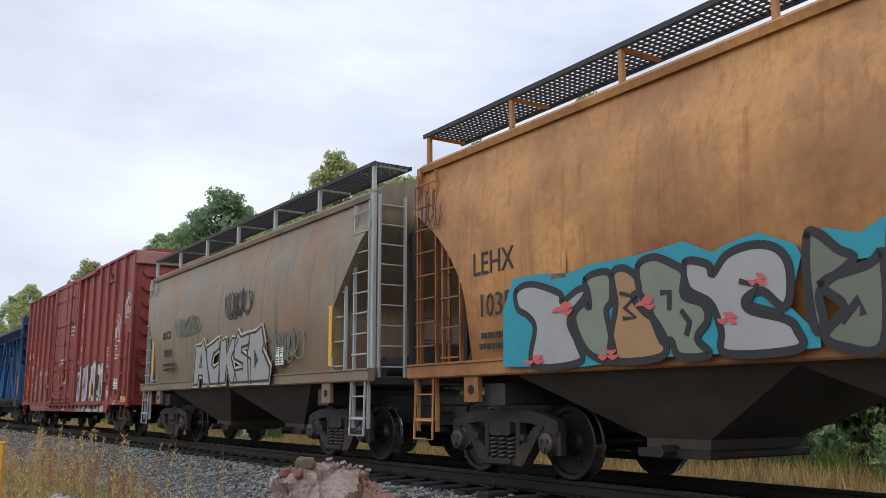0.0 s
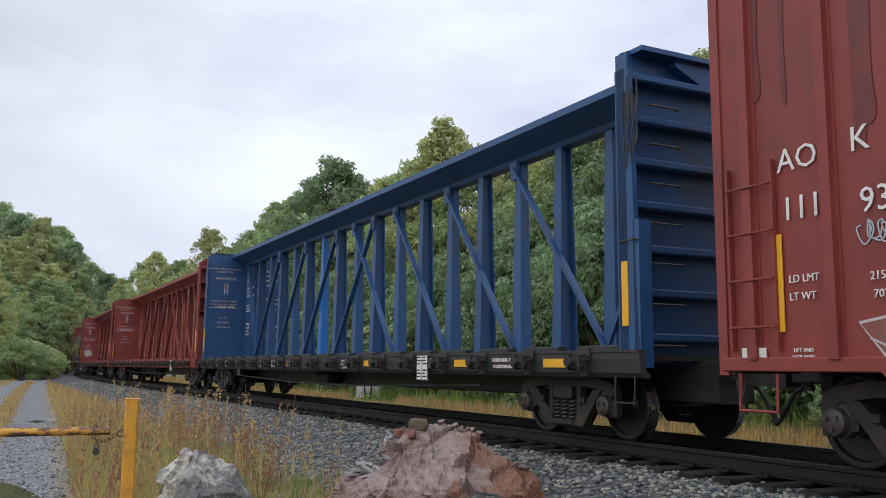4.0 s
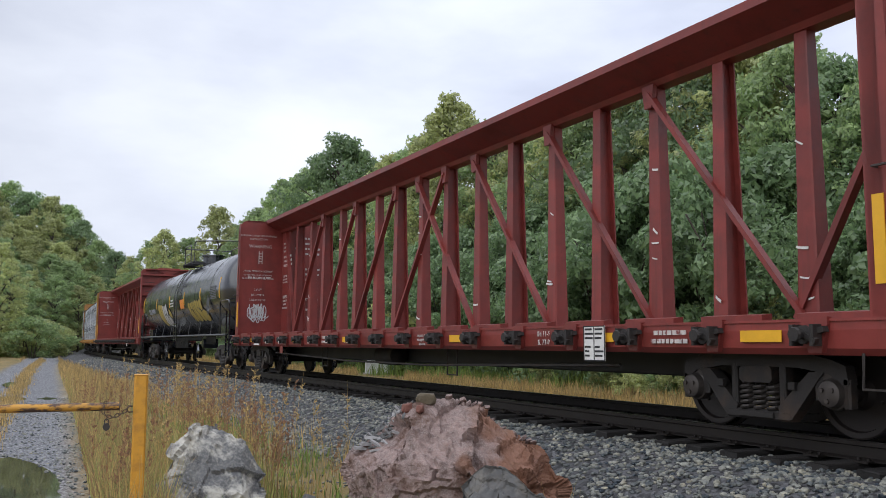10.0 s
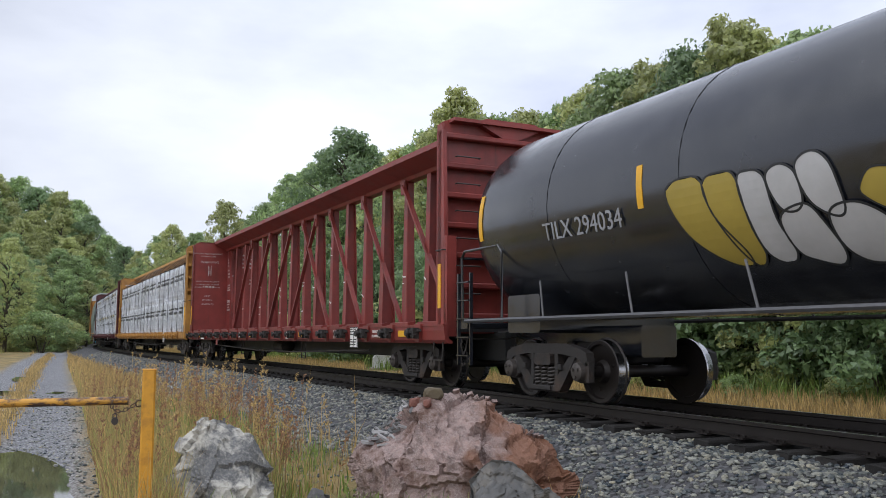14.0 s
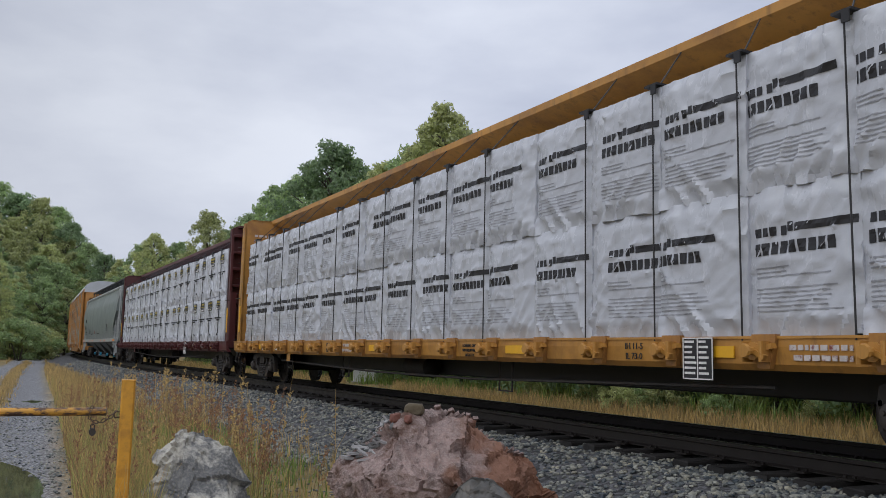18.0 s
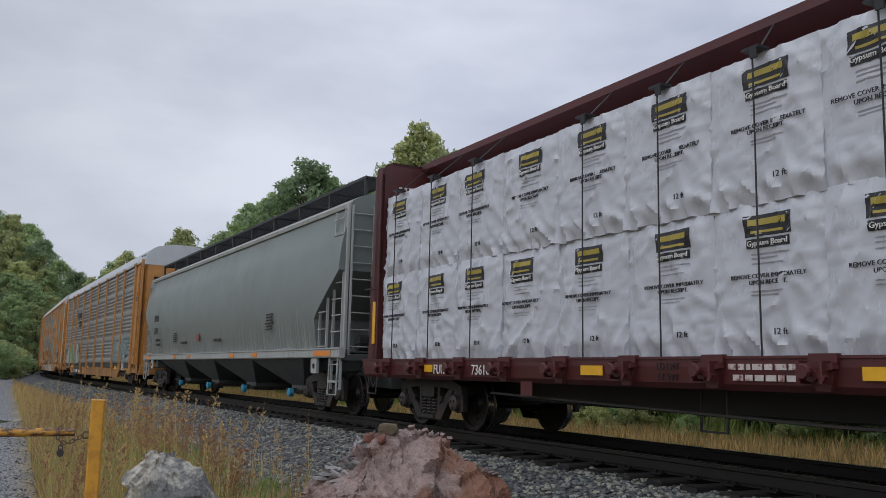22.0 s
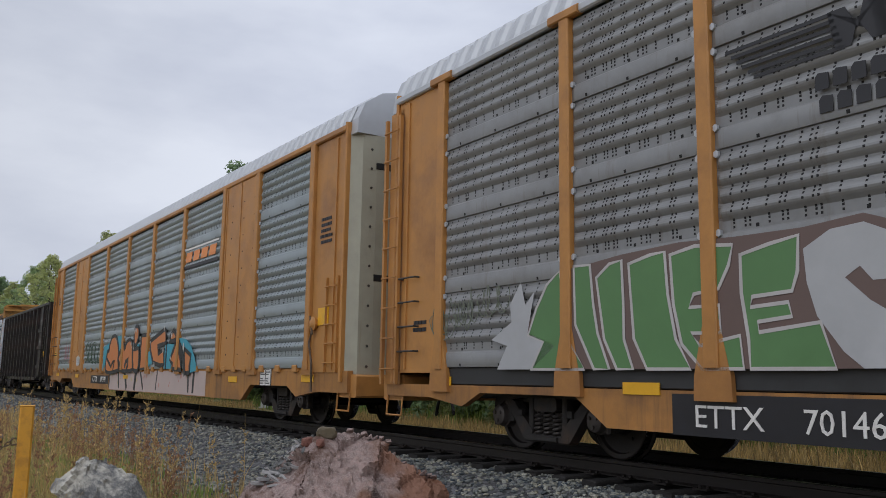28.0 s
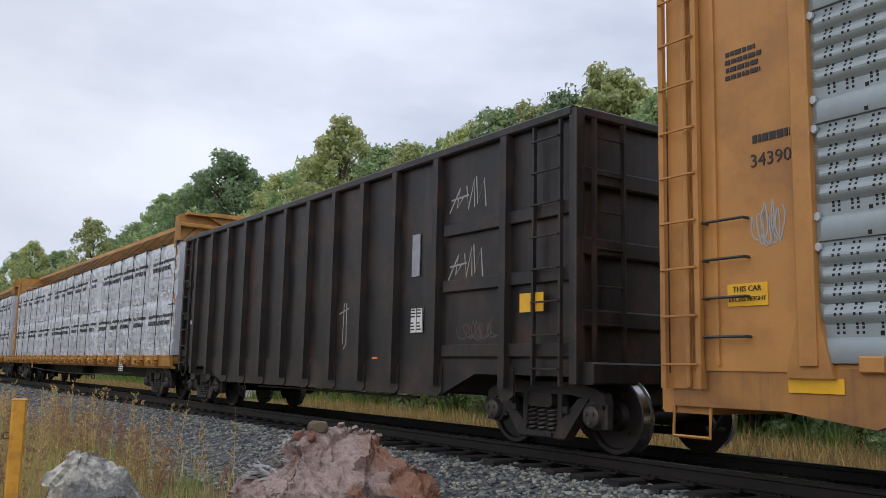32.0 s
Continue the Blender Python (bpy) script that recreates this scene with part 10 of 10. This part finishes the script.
for i, p in enumerate(pts):
    q = pts[min(i + 1, len(pts) - 1)] if i < len(pts) - 1 else pts[i - 1]
    ang = math.degrees(math.atan2(q[2] - p[2], q[0] - p[0]))
    ring = Build().tube([(0.02 * math.cos(a), 0.011 * math.sin(a), 0) for a in [2 * math.pi * k / 10 for k in range(11)]], 0.0042, 5)
    part("link", ring, m_chain, chain, at=Matrix.Translation(p) @ Euler((radians(90 * (i % 2)), radians(-ang), 0)).to_matrix().to_4x4())
part("padlock", Build().prism([(0.025 * math.cos(a), 0.028 * math.sin(a)) for a in [2 * math.pi * k / 14 for k in range(14)]], "y", -0.012, 0.012).tube([(-0.014, 0, 0.02), (-0.014, 0, 0.05), (0, 0, 0.06), (0.014, 0, 0.05), (0.014, 0, 0.02)], 0.005, 6), m_spring, chain, at=pose(0.68, 7.155, 0.235))
part("hanger", Build().tube([(0.68, 7.155, 0.30), (0.68, 7.155, 0.28)], 0.004, 5), m_chain, chain)

# ---------------------------------------------------------------- cabinet beyond the track
cx, cy = 15.75, 38.9
cz = gz(cx, cy)
cab = thing("equipment_cabinet", "small white equipment cabinet in the grass beyond the track", "cabinet", at=pose(cx, cy, cz, 0, 0, -18))
part("body", Build().prism([(-0.75, -0.1), (0.75, -0.1), (0.75, 0.62), (0.55, 0.84), (-0.45, 0.84), (-0.75, 0.5)], "y", -0.45, 0.45), m_box, cab)
part("door", Build().box(-0.3, 0.35, -0.475, -0.45, 0.05, 0.6, 0.01), m_box, cab)
part("lid", Build().box(-0.5, 0.62, -0.48, 0.48, 0.84, 0.89, 0.01), m_box, cab)
part("footing", Build().box(-0.85, 0.85, -0.55, 0.55, -0.2, 0.04, 0.02), material("concrete", (0.32, 0.31, 0.29), 0.85, grain=9, vary=0.2), cab)


# ---------------------------------------------------------------- grass and weeds
def blades(name, label, spots, mat, h0, h1, width, seed, bend=0.35, kind_name="grass", segs=2):
    """Bent tapering blades at rows of x, y."""
    rng = np.random.default_rng(seed)
    n = len(spots)
    x, y = spots[:, 0], spots[:, 1]
    z = ground_height(x, y) - 0.02
    h = rng.uniform(h0, h1, n) * rng.uniform(0.7, 1.0, n)
    a = rng.uniform(0, 2 * np.pi, n)
    f = rng.uniform(0, 2 * np.pi, n)
    lean = h * rng.uniform(0.05, bend, n)
    w = width * rng.uniform(0.6, 1.3, n)
    rows = []
    for k in range(segs + 1):
        t = k / segs
        cxk, cyk, czk = x + np.cos(a) * lean * t * t, y + np.sin(a) * lean * t * t, z + h * t * (1 - 0.12 * t)
        ww = w * (1 - 0.85 * t)
        rows.append(np.stack([cxk - np.cos(f) * ww, cyk - np.sin(f) * ww, czk], 1))
        rows.append(np.stack([cxk + np.cos(f) * ww, cyk + np.sin(f) * ww, czk], 1))
    V = np.stack(rows, 1).reshape(-1, 3)
    m = 2 * (segs + 1)
    base = (np.arange(n) * m)[:, None]
    F = np.concatenate([base + np.array([2 * k, 2 * k + 1, 2 * k + 3, 2 * k + 2]) for k in range(segs)], 0)
    me = bpy.data.meshes.new(name)
    me.from_pydata(V.tolist(), [], F.tolist())
    me.materials.append(mat)
    return tagged(new(name, me), label, kind_name, kind="stuff")


def along_spots(n, s0, s1, d0, d1, seed, bias=1.0, clump=0):
    rng = np.random.default_rng(seed)
    if clump:
        cs, cd = s0 + (s1 - s0) * rng.random(clump) ** bias, rng.uniform(d0, d1, clump)
        k = rng.integers(0, clump, n)
        r = 0.05 + 0.012 * cs[k]
        s, d = cs[k] + rng.normal(0, 1, n) * r, cd[k] + rng.normal(0, 1, n) * r
    else:
        s, d = s0 + (s1 - s0) * rng.random(n) ** bias, rng.uniform(d0, d1, n)
    th = turn_at(s)
    return np.stack([np.interp(s, _S, _X) + d * np.cos(th), np.interp(s, _S, _Y) - d * np.sin(th)], 1)


def off_road(sp, lim=0.25):
    r, _ = road_mask(sp[:, 0], sp[:, 1])
    return sp[(r < lim) & (puddle_at(sp[:, 0], sp[:, 1]) < -0.1)]


def clear_view(sp):
    """No tall grass on the trodden patch before the boulders."""
    bearing = np.degrees(np.arctan2(sp[:, 0], sp[:, 1]))
    dist = np.hypot(sp[:, 0], sp[:, 1])
    keep = ~((bearing > 9.5) & (bearing < 33) & (dist < 8.4)) & ~((bearing > 19) & (bearing < 32) & (dist < 9.4))
    return sp[keep & (dist > 6.6)]


blades("tall_dry_grass", "tall dry straw-coloured grass on the verge", clear_view(off_road(along_spots(5200, 6.5, 30, -7.0, -5.8, 1, 1.5, 180))), m_straw, 0.4, 0.95, 0.005, 1)
blades("tall_dry_grass", "thin straw-coloured grass at the ballast's foot", clear_view(off_road(along_spots(2000, 6, 40, -5.8, -3.6, 2, 1.5, 120))), m_straw, 0.25, 0.6, 0.006, 2)
blades("verge_grass", "yellow-green grass low on the verge", clear_view(off_road(along_spots(6000, 5.5, 42, -7.1, -5.7, 3, 1.5, 200))), m_straw2, 0.2, 0.55, 0.006, 3)
blades("verge_grass", "dense mixed grass round the gate post", clear_view(off_road(along_spots(6500, 6.0, 13, -7.3, -5.4, 15, 1.0, 150))), m_straw2, 0.25, 0.75, 0.0045, 15)
blades("russet_grass", "russet grass along the road's edge", clear_view(off_road(along_spots(3200, 6.0, 16, -7.4, -6.5, 16, 1.2, 90))), m_rustweed, 0.25, 0.6, 0.005, 16)
blades("verge_weeds", "low green weeds among the dry grass", off_road(along_spots(3400, 6.0, 22, -6.4, -4.0, 18, 1.2, 150)), m_weed, 0.08, 0.35, 0.010, 18, 0.7, "weeds")
crown_s = np.linspace(14, 85, 7000)
crown_x = np.interp(crown_s, _S, _X) - 8.9 + 0.05 * np.clip(crown_s, 0, 76) + np.random.default_rng(5).normal(0, 0.16, 7000)
blades("road_crown_grass", "low yellow grass along the middle of the road", np.stack([crown_x, np.interp(crown_s, _S, _Y)], 1), m_straw, 0.08, 0.28, 0.012, 4)
blades("roadside_grass", "yellow-green grass along the far edge of the road", off_road(along_spots(15000, 9, 95, -16, -9.2, 6, 1.1)), m_straw2, 0.3, 0.8, 0.016, 6)
blades("roadside_grass", "dry grass between the road and the ballast", off_road(along_spots(8000, 28, 95, -6.6, -3.6, 7, 1.0)), m_straw, 0.25, 0.6, 0.016, 7)
def by_cabinet(sp):
    """The grass is trodden down before the cabinet."""
    bearing, dist = np.degrees(np.arctan2(sp[:, 0], sp[:, 1])), np.hypot(sp[:, 0], sp[:, 1])
    return sp[~((np.abs(bearing - math.degrees(math.atan2(15.75, 38.9))) < 1.5) & (dist > 32) & (dist < 44))]


blades("trackside_grass", "dry yellow grass strip beyond the track", by_cabinet(along_spots(26000, 3, 80, 2.7, 9.5, 8, 1.25)), m_straw, 0.22, 0.55, 0.016, 8)
blades("trackside_grass", "straw grass strip beyond the track", by_cabinet(along_spots(20000, 3, 110, 2.7, 8.5, 9, 1.25)), m_straw, 0.2, 0.5, 0.016, 9)
blades("trackside_weeds", "rank green weeds at the foot of the wood", along_spots(14000, 2, 70, 7.6, 11.0, 10, 1.2, 420), m_weed, 0.3, 0.95, 0.024, 10, 0.5, "weeds")


def weed_stalks(name, label, spots, mat, h0, h1, seed, head=True):
    """Branching dry stalks with small seed heads."""
    rng = random.Random(seed)
    b = Build()
    for x, y in spots:
        z = gz(x, y) - 0.02
        h = rng.uniform(h0, h1)
        lx, ly = rng.uniform(-0.12, 0.12), rng.uniform(-0.12, 0.12)
        tip = Vector((x + lx, y + ly, z + h))
        b.tube([(x, y, z), (x + lx * 0.4, y + ly * 0.4, z + h * 0.55), tuple(tip)], 0.004, 3, 0.0015)
        for k in range(rng.randint(9, 16)):
            t = rng.uniform(0.45, 1.0)
            p = Vector((x + lx * t, y + ly * t, z + h * t))
            a = rng.uniform(0, 6.28)
            l = rng.uniform(0.04, 0.15) * (1.25 - t)
            q = p + Vector((math.cos(a) * l, math.sin(a) * l, l * rng.uniform(0.6, 1.3)))
            if head:
                for j in range(9):
                    c = p.lerp(q, 0.15 + 0.10 * j) + Vector((rng.uniform(-0.01, 0.01), rng.uniform(-0.01, 0.01), 0))
                    r = rng.uniform(0.003, 0.0075)
                    u, v = Vector((r, rng.uniform(-r, r), rng.uniform(-r, r))), Vector((rng.uniform(-r, r), rng.uniform(-r, r), r * 1.4))
                    b.add([tuple(c - u), tuple(c - v), tuple(c + u), tuple(c + v)], [(0, 1, 2, 3)])
    me = b.mesh(name, mat, fix=False)
    return tagged(new(name, me), label, "weeds", kind="stuff")


weed_stalks("russet_weeds", "dry russet weed stalks with seed heads", clear_view(off_road(along_spots(170, 7, 20, -7.0, -4.6, 21, 1.2, 50))), m_rustweed, 0.6, 1.15, 1)
weed_stalks("pale_weeds", "tall pale seeding grass stalks by the gate", clear_view(off_road(along_spots(130, 7, 20, -6.8, -4.6, 22, 1.2, 38))), m_straw, 0.75, 1.3, 2)
weed_stalks("ballast_weeds", "small dry weeds at the ballast's edge", along_spots(26, 4.4, 9, -3.9, -3.2, 23, 1.0, 5), m_rustweed, 0.15, 0.35, 3)


def leaf_cloud(centres, radii, counts, leaf, rng):
    """Small three-cornered leaves on the shells of many clumps, mostly turned outwards and up."""
    k = np.repeat(np.arange(len(centres)), counts)
    n = len(k)
    d = rng.normal(size=(n, 3))
    d[:, 2] += 0.25
    d /= np.linalg.norm(d, axis=1)[:, None]
    p = centres[k] + d * (radii[k] * rng.random(n) ** 0.33)[:, None] * (1, 1, 0.72)
    nor = d * (1.0, 1.0, 0.6) + rng.normal(size=(n, 3)) * 0.55 + (0, 0, 0.15)
    nor /= np.linalg.norm(nor, axis=1)[:, None]
    u = np.cross(nor, rng.normal(size=(n, 3)))
    u /= np.linalg.norm(u, axis=1)[:, None]
    v = np.cross(nor, u)
    r = (leaf * rng.uniform(0.6, 1.3, n))[:, None]
    V = np.stack([p + u * r, p - u * r * 0.55 + v * r * 0.55, p - u * r * 0.6 - v * r * 0.5 + nor * r * 0.1], 1).reshape(-1, 3)
    return V, np.arange(n * 3).reshape(n, 3)


def tree_kind(height, spread, base, leaves, clumps, leaf, mat, seed, name="tree", label="", group="wood beside the track"):
    """A tree: tapered trunk with limbs, and a crown of leaf clumps with gaps."""
    rng = random.Random(seed)
    root = thing(name, label, "tree" if name == "tree" else "bush", group, at=pose(0, 0, -200))
    tb = Build()
    lean = (rng.uniform(-0.3, 0.3), rng.uniform(-0.3, 0.3))
    top = Vector((lean[0], lean[1], height * 0.82))
    tb.tube([(0, 0, -0.3), (lean[0] * 0.3, lean[1] * 0.3, height * 0.35), tuple(top)], height * 0.016 + 0.03, 7, 0.03)
    centres, radii, counts = [], [], []
    for k in range(clumps):
        t = (k + rng.random()) / clumps
        z = base + (height * 0.95 - base) * t ** 0.85
        prof = math.sin(math.pi * min(1, 0.16 + 0.84 * t) ** 0.9) ** 0.75 if t < 0.98 else 0.25
        rr = spread * prof * math.sqrt(rng.uniform(0.2, 1.0)) * rng.uniform(0.75, 1.12)
        a = rng.uniform(0, 6.283)
        c = Vector((lean[0] * t + rr * math.cos(a), lean[1] * t + rr * math.sin(a), z))
        stem = Vector((lean[0] * t * 0.8, lean[1] * t * 0.8, max(base * 0.7, z - rr * 0.7 - 0.3)))
        if name == "tree" and k % 9 == 0:
            tb.tube([tuple(stem), tuple(stem.lerp(c, 0.5) + Vector((0, 0, 0.1))), tuple(c)], 0.05 + 0.004 * height, 5, 0.012)
        centres.append(tuple(c))
        radii.append(rng.uniform(0.55, 1.1) * spread * (0.165 if name == "tree" else 0.24))
        counts.append(int(leaves / clumps * rng.uniform(0.6, 1.4)))
    V, F = leaf_cloud(np.array(centres), np.array(radii), np.array(counts), leaf, np.random.default_rng(seed))
    V[:, 2] *= height / np.percentile(V[:, 2], 99.9)
    crown = bpy.data.meshes.new("crown")
    crown.from_pydata(V.tolist(), [], F.tolist())
    crown.materials.append(mat)
    if name == "tree":
        part("trunk", tb.mesh("trunk", m_bark, True), m_bark, root, "grey-brown bark")
    else:
        stems = Build()
        for k in range(6):
            a = rng.uniform(0, 6.283)
            r = spread * rng.uniform(0.3, 0.7)
            stems.tube([(0.08 * math.cos(a), 0.08 * math.sin(a), -0.1), (r * 0.4 * math.cos(a), r * 0.4 * math.sin(a), height * 0.35), (r * math.cos(a), r * math.sin(a), height * 0.7)], 0.03, 5, 0.01)
        part("stem", stems.mesh("stem", m_bark, True), m_bark, root)
    part("crown", crown, mat, root)
    return root


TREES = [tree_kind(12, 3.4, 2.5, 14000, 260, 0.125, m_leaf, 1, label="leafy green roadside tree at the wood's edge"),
         tree_kind(12, 2.9, 2.0, 13000, 240, 0.12, m_leaf2, 2, label="leafy tree with yellowing late-summer crown, paled for mist"),
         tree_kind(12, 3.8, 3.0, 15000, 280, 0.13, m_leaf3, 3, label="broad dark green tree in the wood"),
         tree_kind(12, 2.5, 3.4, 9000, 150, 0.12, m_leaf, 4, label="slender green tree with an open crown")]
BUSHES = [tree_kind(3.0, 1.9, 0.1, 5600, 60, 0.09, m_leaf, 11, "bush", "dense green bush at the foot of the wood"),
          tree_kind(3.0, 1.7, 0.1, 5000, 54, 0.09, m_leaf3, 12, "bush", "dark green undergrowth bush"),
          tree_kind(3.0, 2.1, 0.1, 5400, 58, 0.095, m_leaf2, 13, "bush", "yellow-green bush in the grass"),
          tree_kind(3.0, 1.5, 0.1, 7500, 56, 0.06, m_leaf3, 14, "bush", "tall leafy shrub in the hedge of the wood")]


def plant(kind, x, y, h, rng, wide=1.0):
    src = kind
    k = h / (12.0 if src.name.startswith("tree") else 3.0)
    ob = copy_thing(src, pose(x, y, gz(x, y) - 0.1, 0, 0, rng.uniform(0, 360)))
    ob.scale = (k * wide, k * wide, k)
    return ob


tree_rng = random.Random(17)
EYE_Z = 0.87


def by_bearing(bearing, elev, dist, kind, wide=1.0):
    """A tree whose top stands at an elevation over the eye."""
    a = radians(bearing)
    x, y = dist * math.sin(a), dist * math.cos(a)
    plant(TREES[kind], x, y, EYE_Z + dist * math.tan(radians(elev)) - gz(x, y) + 0.1, tree_rng, wide)


SKYLINE = [(-6, 9.9, 230, 1), (-4.6, 10.0, 225, 0), (-3.2, 9.9, 235, 2), (-1.9, 9.7, 225, 1), (-0.8, 9.4, 230, 0), (0.4, 8.9, 225, 2), (1.5, 8.7, 220, 1), (2.7, 8.3, 220, 0), (3.4, 7.4, 205, 2), (4.4, 6.2, 180, 0), (5.4, 5.6, 170, 2), (6.4, 5.3, 165, 1), (7.4, 6.3, 130, 0), (8.4, 7.0, 115, 1), (9.6, 6.6, 118, 0),
           (11.3, 8.7, 100, 1), (12.4, 7.6, 104, 3), (14.2, 8.7, 84, 0), (15.6, 10.6, 78, 3), (17.2, 11.4, 72, 0), (19.3, 13.5, 64, 2), (20.6, 12.6, 66, 0), (22.4, 12.4, 58, 1), (24.2, 13.4, 54, 0), (25.8, 15.0, 50, 1), (27.0, 16.1, 48, 1), (29, 14.4, 46, 0), (30.9, 14.9, 43, 1),
           (33.5, 15.3, 40, 0), (35.5, 16.0, 38, 1), (37.5, 17.1, 36, 0), (39.3, 17.6, 34, 1), (41.6, 18.2, 32, 2), (44.4, 19.8, 30, 1), (46.6, 18.6, 30, 1), (48.6, 18.5, 28, 0), (51, 17.0, 27, 2), (54, 16.8, 26, 0), (57, 17, 26, 1), (60, 17, 25, 0)]
for bearing, elev, dist, kind in SKYLINE:
    by_bearing(bearing, elev, dist, kind)


def sky_limit(bearing):
    return float(np.interp(bearing, [s[0] for s in SKYLINE], [s[1] for s in SKYLINE]))


# tiers of the wooded hillside down the line, mostly pale kinds whose leaf colour carries mist
for tier, (dist, low) in enumerate(((205, 0.86), (180, 0.74), (150, 0.62), (125, 0.48))):
    for k in range(9):
        bearing = -6.5 + 1.35 * k + 0.5 * (tier % 2)
        if bearing > 4.6:
            continue
        by_bearing(bearing, sky_limit(bearing) * low * tree_rng.uniform(0.94, 1.04), dist, tree_rng.choice((0, 1, 1)), 1.15)
# the wood fills in behind and below that line
for i in range(62):
    s = 4 + 100 * (i + tree_rng.random()) / 62
    d = tree_rng.uniform(12.5, 26)
    x, y, _ = on_track(s, d)
    bearing = math.degrees(math.atan2(x, y))
    h = min(tree_rng.uniform(7, 13), EYE_Z + math.hypot(x, y) * math.tan(radians(sky_limit(bearing) - tree_rng.uniform(1.8, 5))) - gz(x, y))
    plant(TREES[tree_rng.randrange(4)], x, y, max(4.5, h), tree_rng, tree_rng.uniform(0.95, 1.25))
# lighter kinds only on the road's side, their paleness standing in for haze
for i in range(34):
    s = 84 + 110 * (i + tree_rng.random()) / 34
    d = -tree_rng.uniform(13.5, 30) if s < 70 else -tree_rng.uniform(9.5, 26)
    x, y, _ = on_track(s, d)
    bearing = math.degrees(math.atan2(x, y))
    if bearing < -14:
        continue
    h = min(tree_rng.uniform(8, 14), EYE_Z + math.hypot(x, y) * math.tan(radians((sky_limit(bearing) if bearing > -4 else 9.0) - tree_rng.uniform(2.6, 5))) - gz(x, y))
    plant(TREES[tree_rng.choice((0, 0, 1, 1))], x, y, max(4, h), tree_rng, tree_rng.uniform(1.0, 1.3))
for i in range(26):
    s = 120 + 130 * (i + tree_rng.random()) / 26
    d = tree_rng.uniform(8, 20) if i % 2 else -tree_rng.uniform(8, 18)
    x, y, _ = on_track(s, d)
    plant(TREES[tree_rng.choice((0, 2, 1))], x, y, tree_rng.uniform(9, 13), tree_rng, 1.3)
for i in range(86):
    s = 1 + 95 * ((i + tree_rng.random()) / 86) ** 1.2
    d = tree_rng.uniform(9.6, 13.5)
    x, y, _ = on_track(s, d)
    plant(BUSHES[tree_rng.choice((0, 1, 1, 2))], x, y, tree_rng.uniform(1.6, 4.4), tree_rng, tree_rng.uniform(0.9, 1.3))
for i in range(46):
    s = 2 + 48 * (i + tree_rng.random()) / 46
    x, y, _ = on_track(s, tree_rng.uniform(9.2, 11.5))
    plant(BUSHES[3], x, y, tree_rng.uniform(4.0, 7.5), tree_rng, tree_rng.uniform(0.8, 1.1))
for i in range(16):
    s = tree_rng.uniform(4, 26)
    x, y, _ = on_track(s, tree_rng.uniform(6.0, 8.8))
    plant(BUSHES[tree_rng.choice((0, 2, 2))], x, y, tree_rng.uniform(0.7, 1.5), tree_rng, 1.0)
# light bush kinds here too, pale in place of haze
for i in range(30):
    s = 66 + 90 * (i + tree_rng.random()) / 30
    d = -tree_rng.uniform(11.5, 15) if s < 95 else -tree_rng.uniform(4.5, 10)
    x, y, _ = on_track(s, d)
    if math.degrees(math.atan2(x, y)) > -14:
        plant(BUSHES[tree_rng.choice((0, 2))], x, y, tree_rng.uniform(2.0, 4.5), tree_rng, tree_rng.uniform(1.1, 1.6))
for src in TREES + BUSHES:
    for o in (*src.children, src):
        bpy.data.objects.remove(o)

# ---------------------------------------------------------------- wires far down the line
b = Build()
for z in (11.2, 10.4):
    pts = [(-30 + 60 * k / 20, 150, z + 1.6 * ((k - 10) / 10) ** 2) for k in range(21)]
    b.tube(pts, 0.03, 4)
tagged(new("power_line", b.mesh("power_line", m_strap)), "thin dark power line crossing far behind the trees", "power line", kind="structure")


# ---------------------------------------------------------------- what moves
def run_at(t):
    """How far the train has come at t seconds."""
    k = min(int(t), 31)
    p = RUN[max(k - 1, 0)], RUN[k], RUN[k + 1], RUN[min(k + 2, 32)]
    if k == 0:
        p = (2 * p[1] - p[2],) + p[1:]
    if k == 31:
        p = p[:3] + (2 * p[2] - p[1],)
    u = t - k
    return 0.5 * (2 * p[1] + (p[2] - p[0]) * u + (2 * p[0] - 5 * p[1] + 4 * p[2] - p[3]) * u * u + (3 * p[1] - p[0] - 3 * p[2] + p[3]) * u ** 3)


def motions():
    centre = {}
    for car, mid in CARS:
        centre[car] = mid
        walk(car, [(t, track_pose(mid - run_at(t))) for t in range(33)])
    for w, car, sx in WHEELS:
        near = [k for k in range(0, 481) if -14 < centre[car] - run_at(k / 15) < 48]
        if not near:
            near = [0, 480]
        ks = sorted({0, 480, *near})
        rows = []
        for k in ks:
            kk = min(max(k, near[0]), near[-1])
            rows.append((k / 15, pose(sx, 0, WHEEL_R, 0, math.degrees(-(run_at(kk / 15)) / WHEEL_R) % 360, 0)))
        walk(w, rows)


motions()
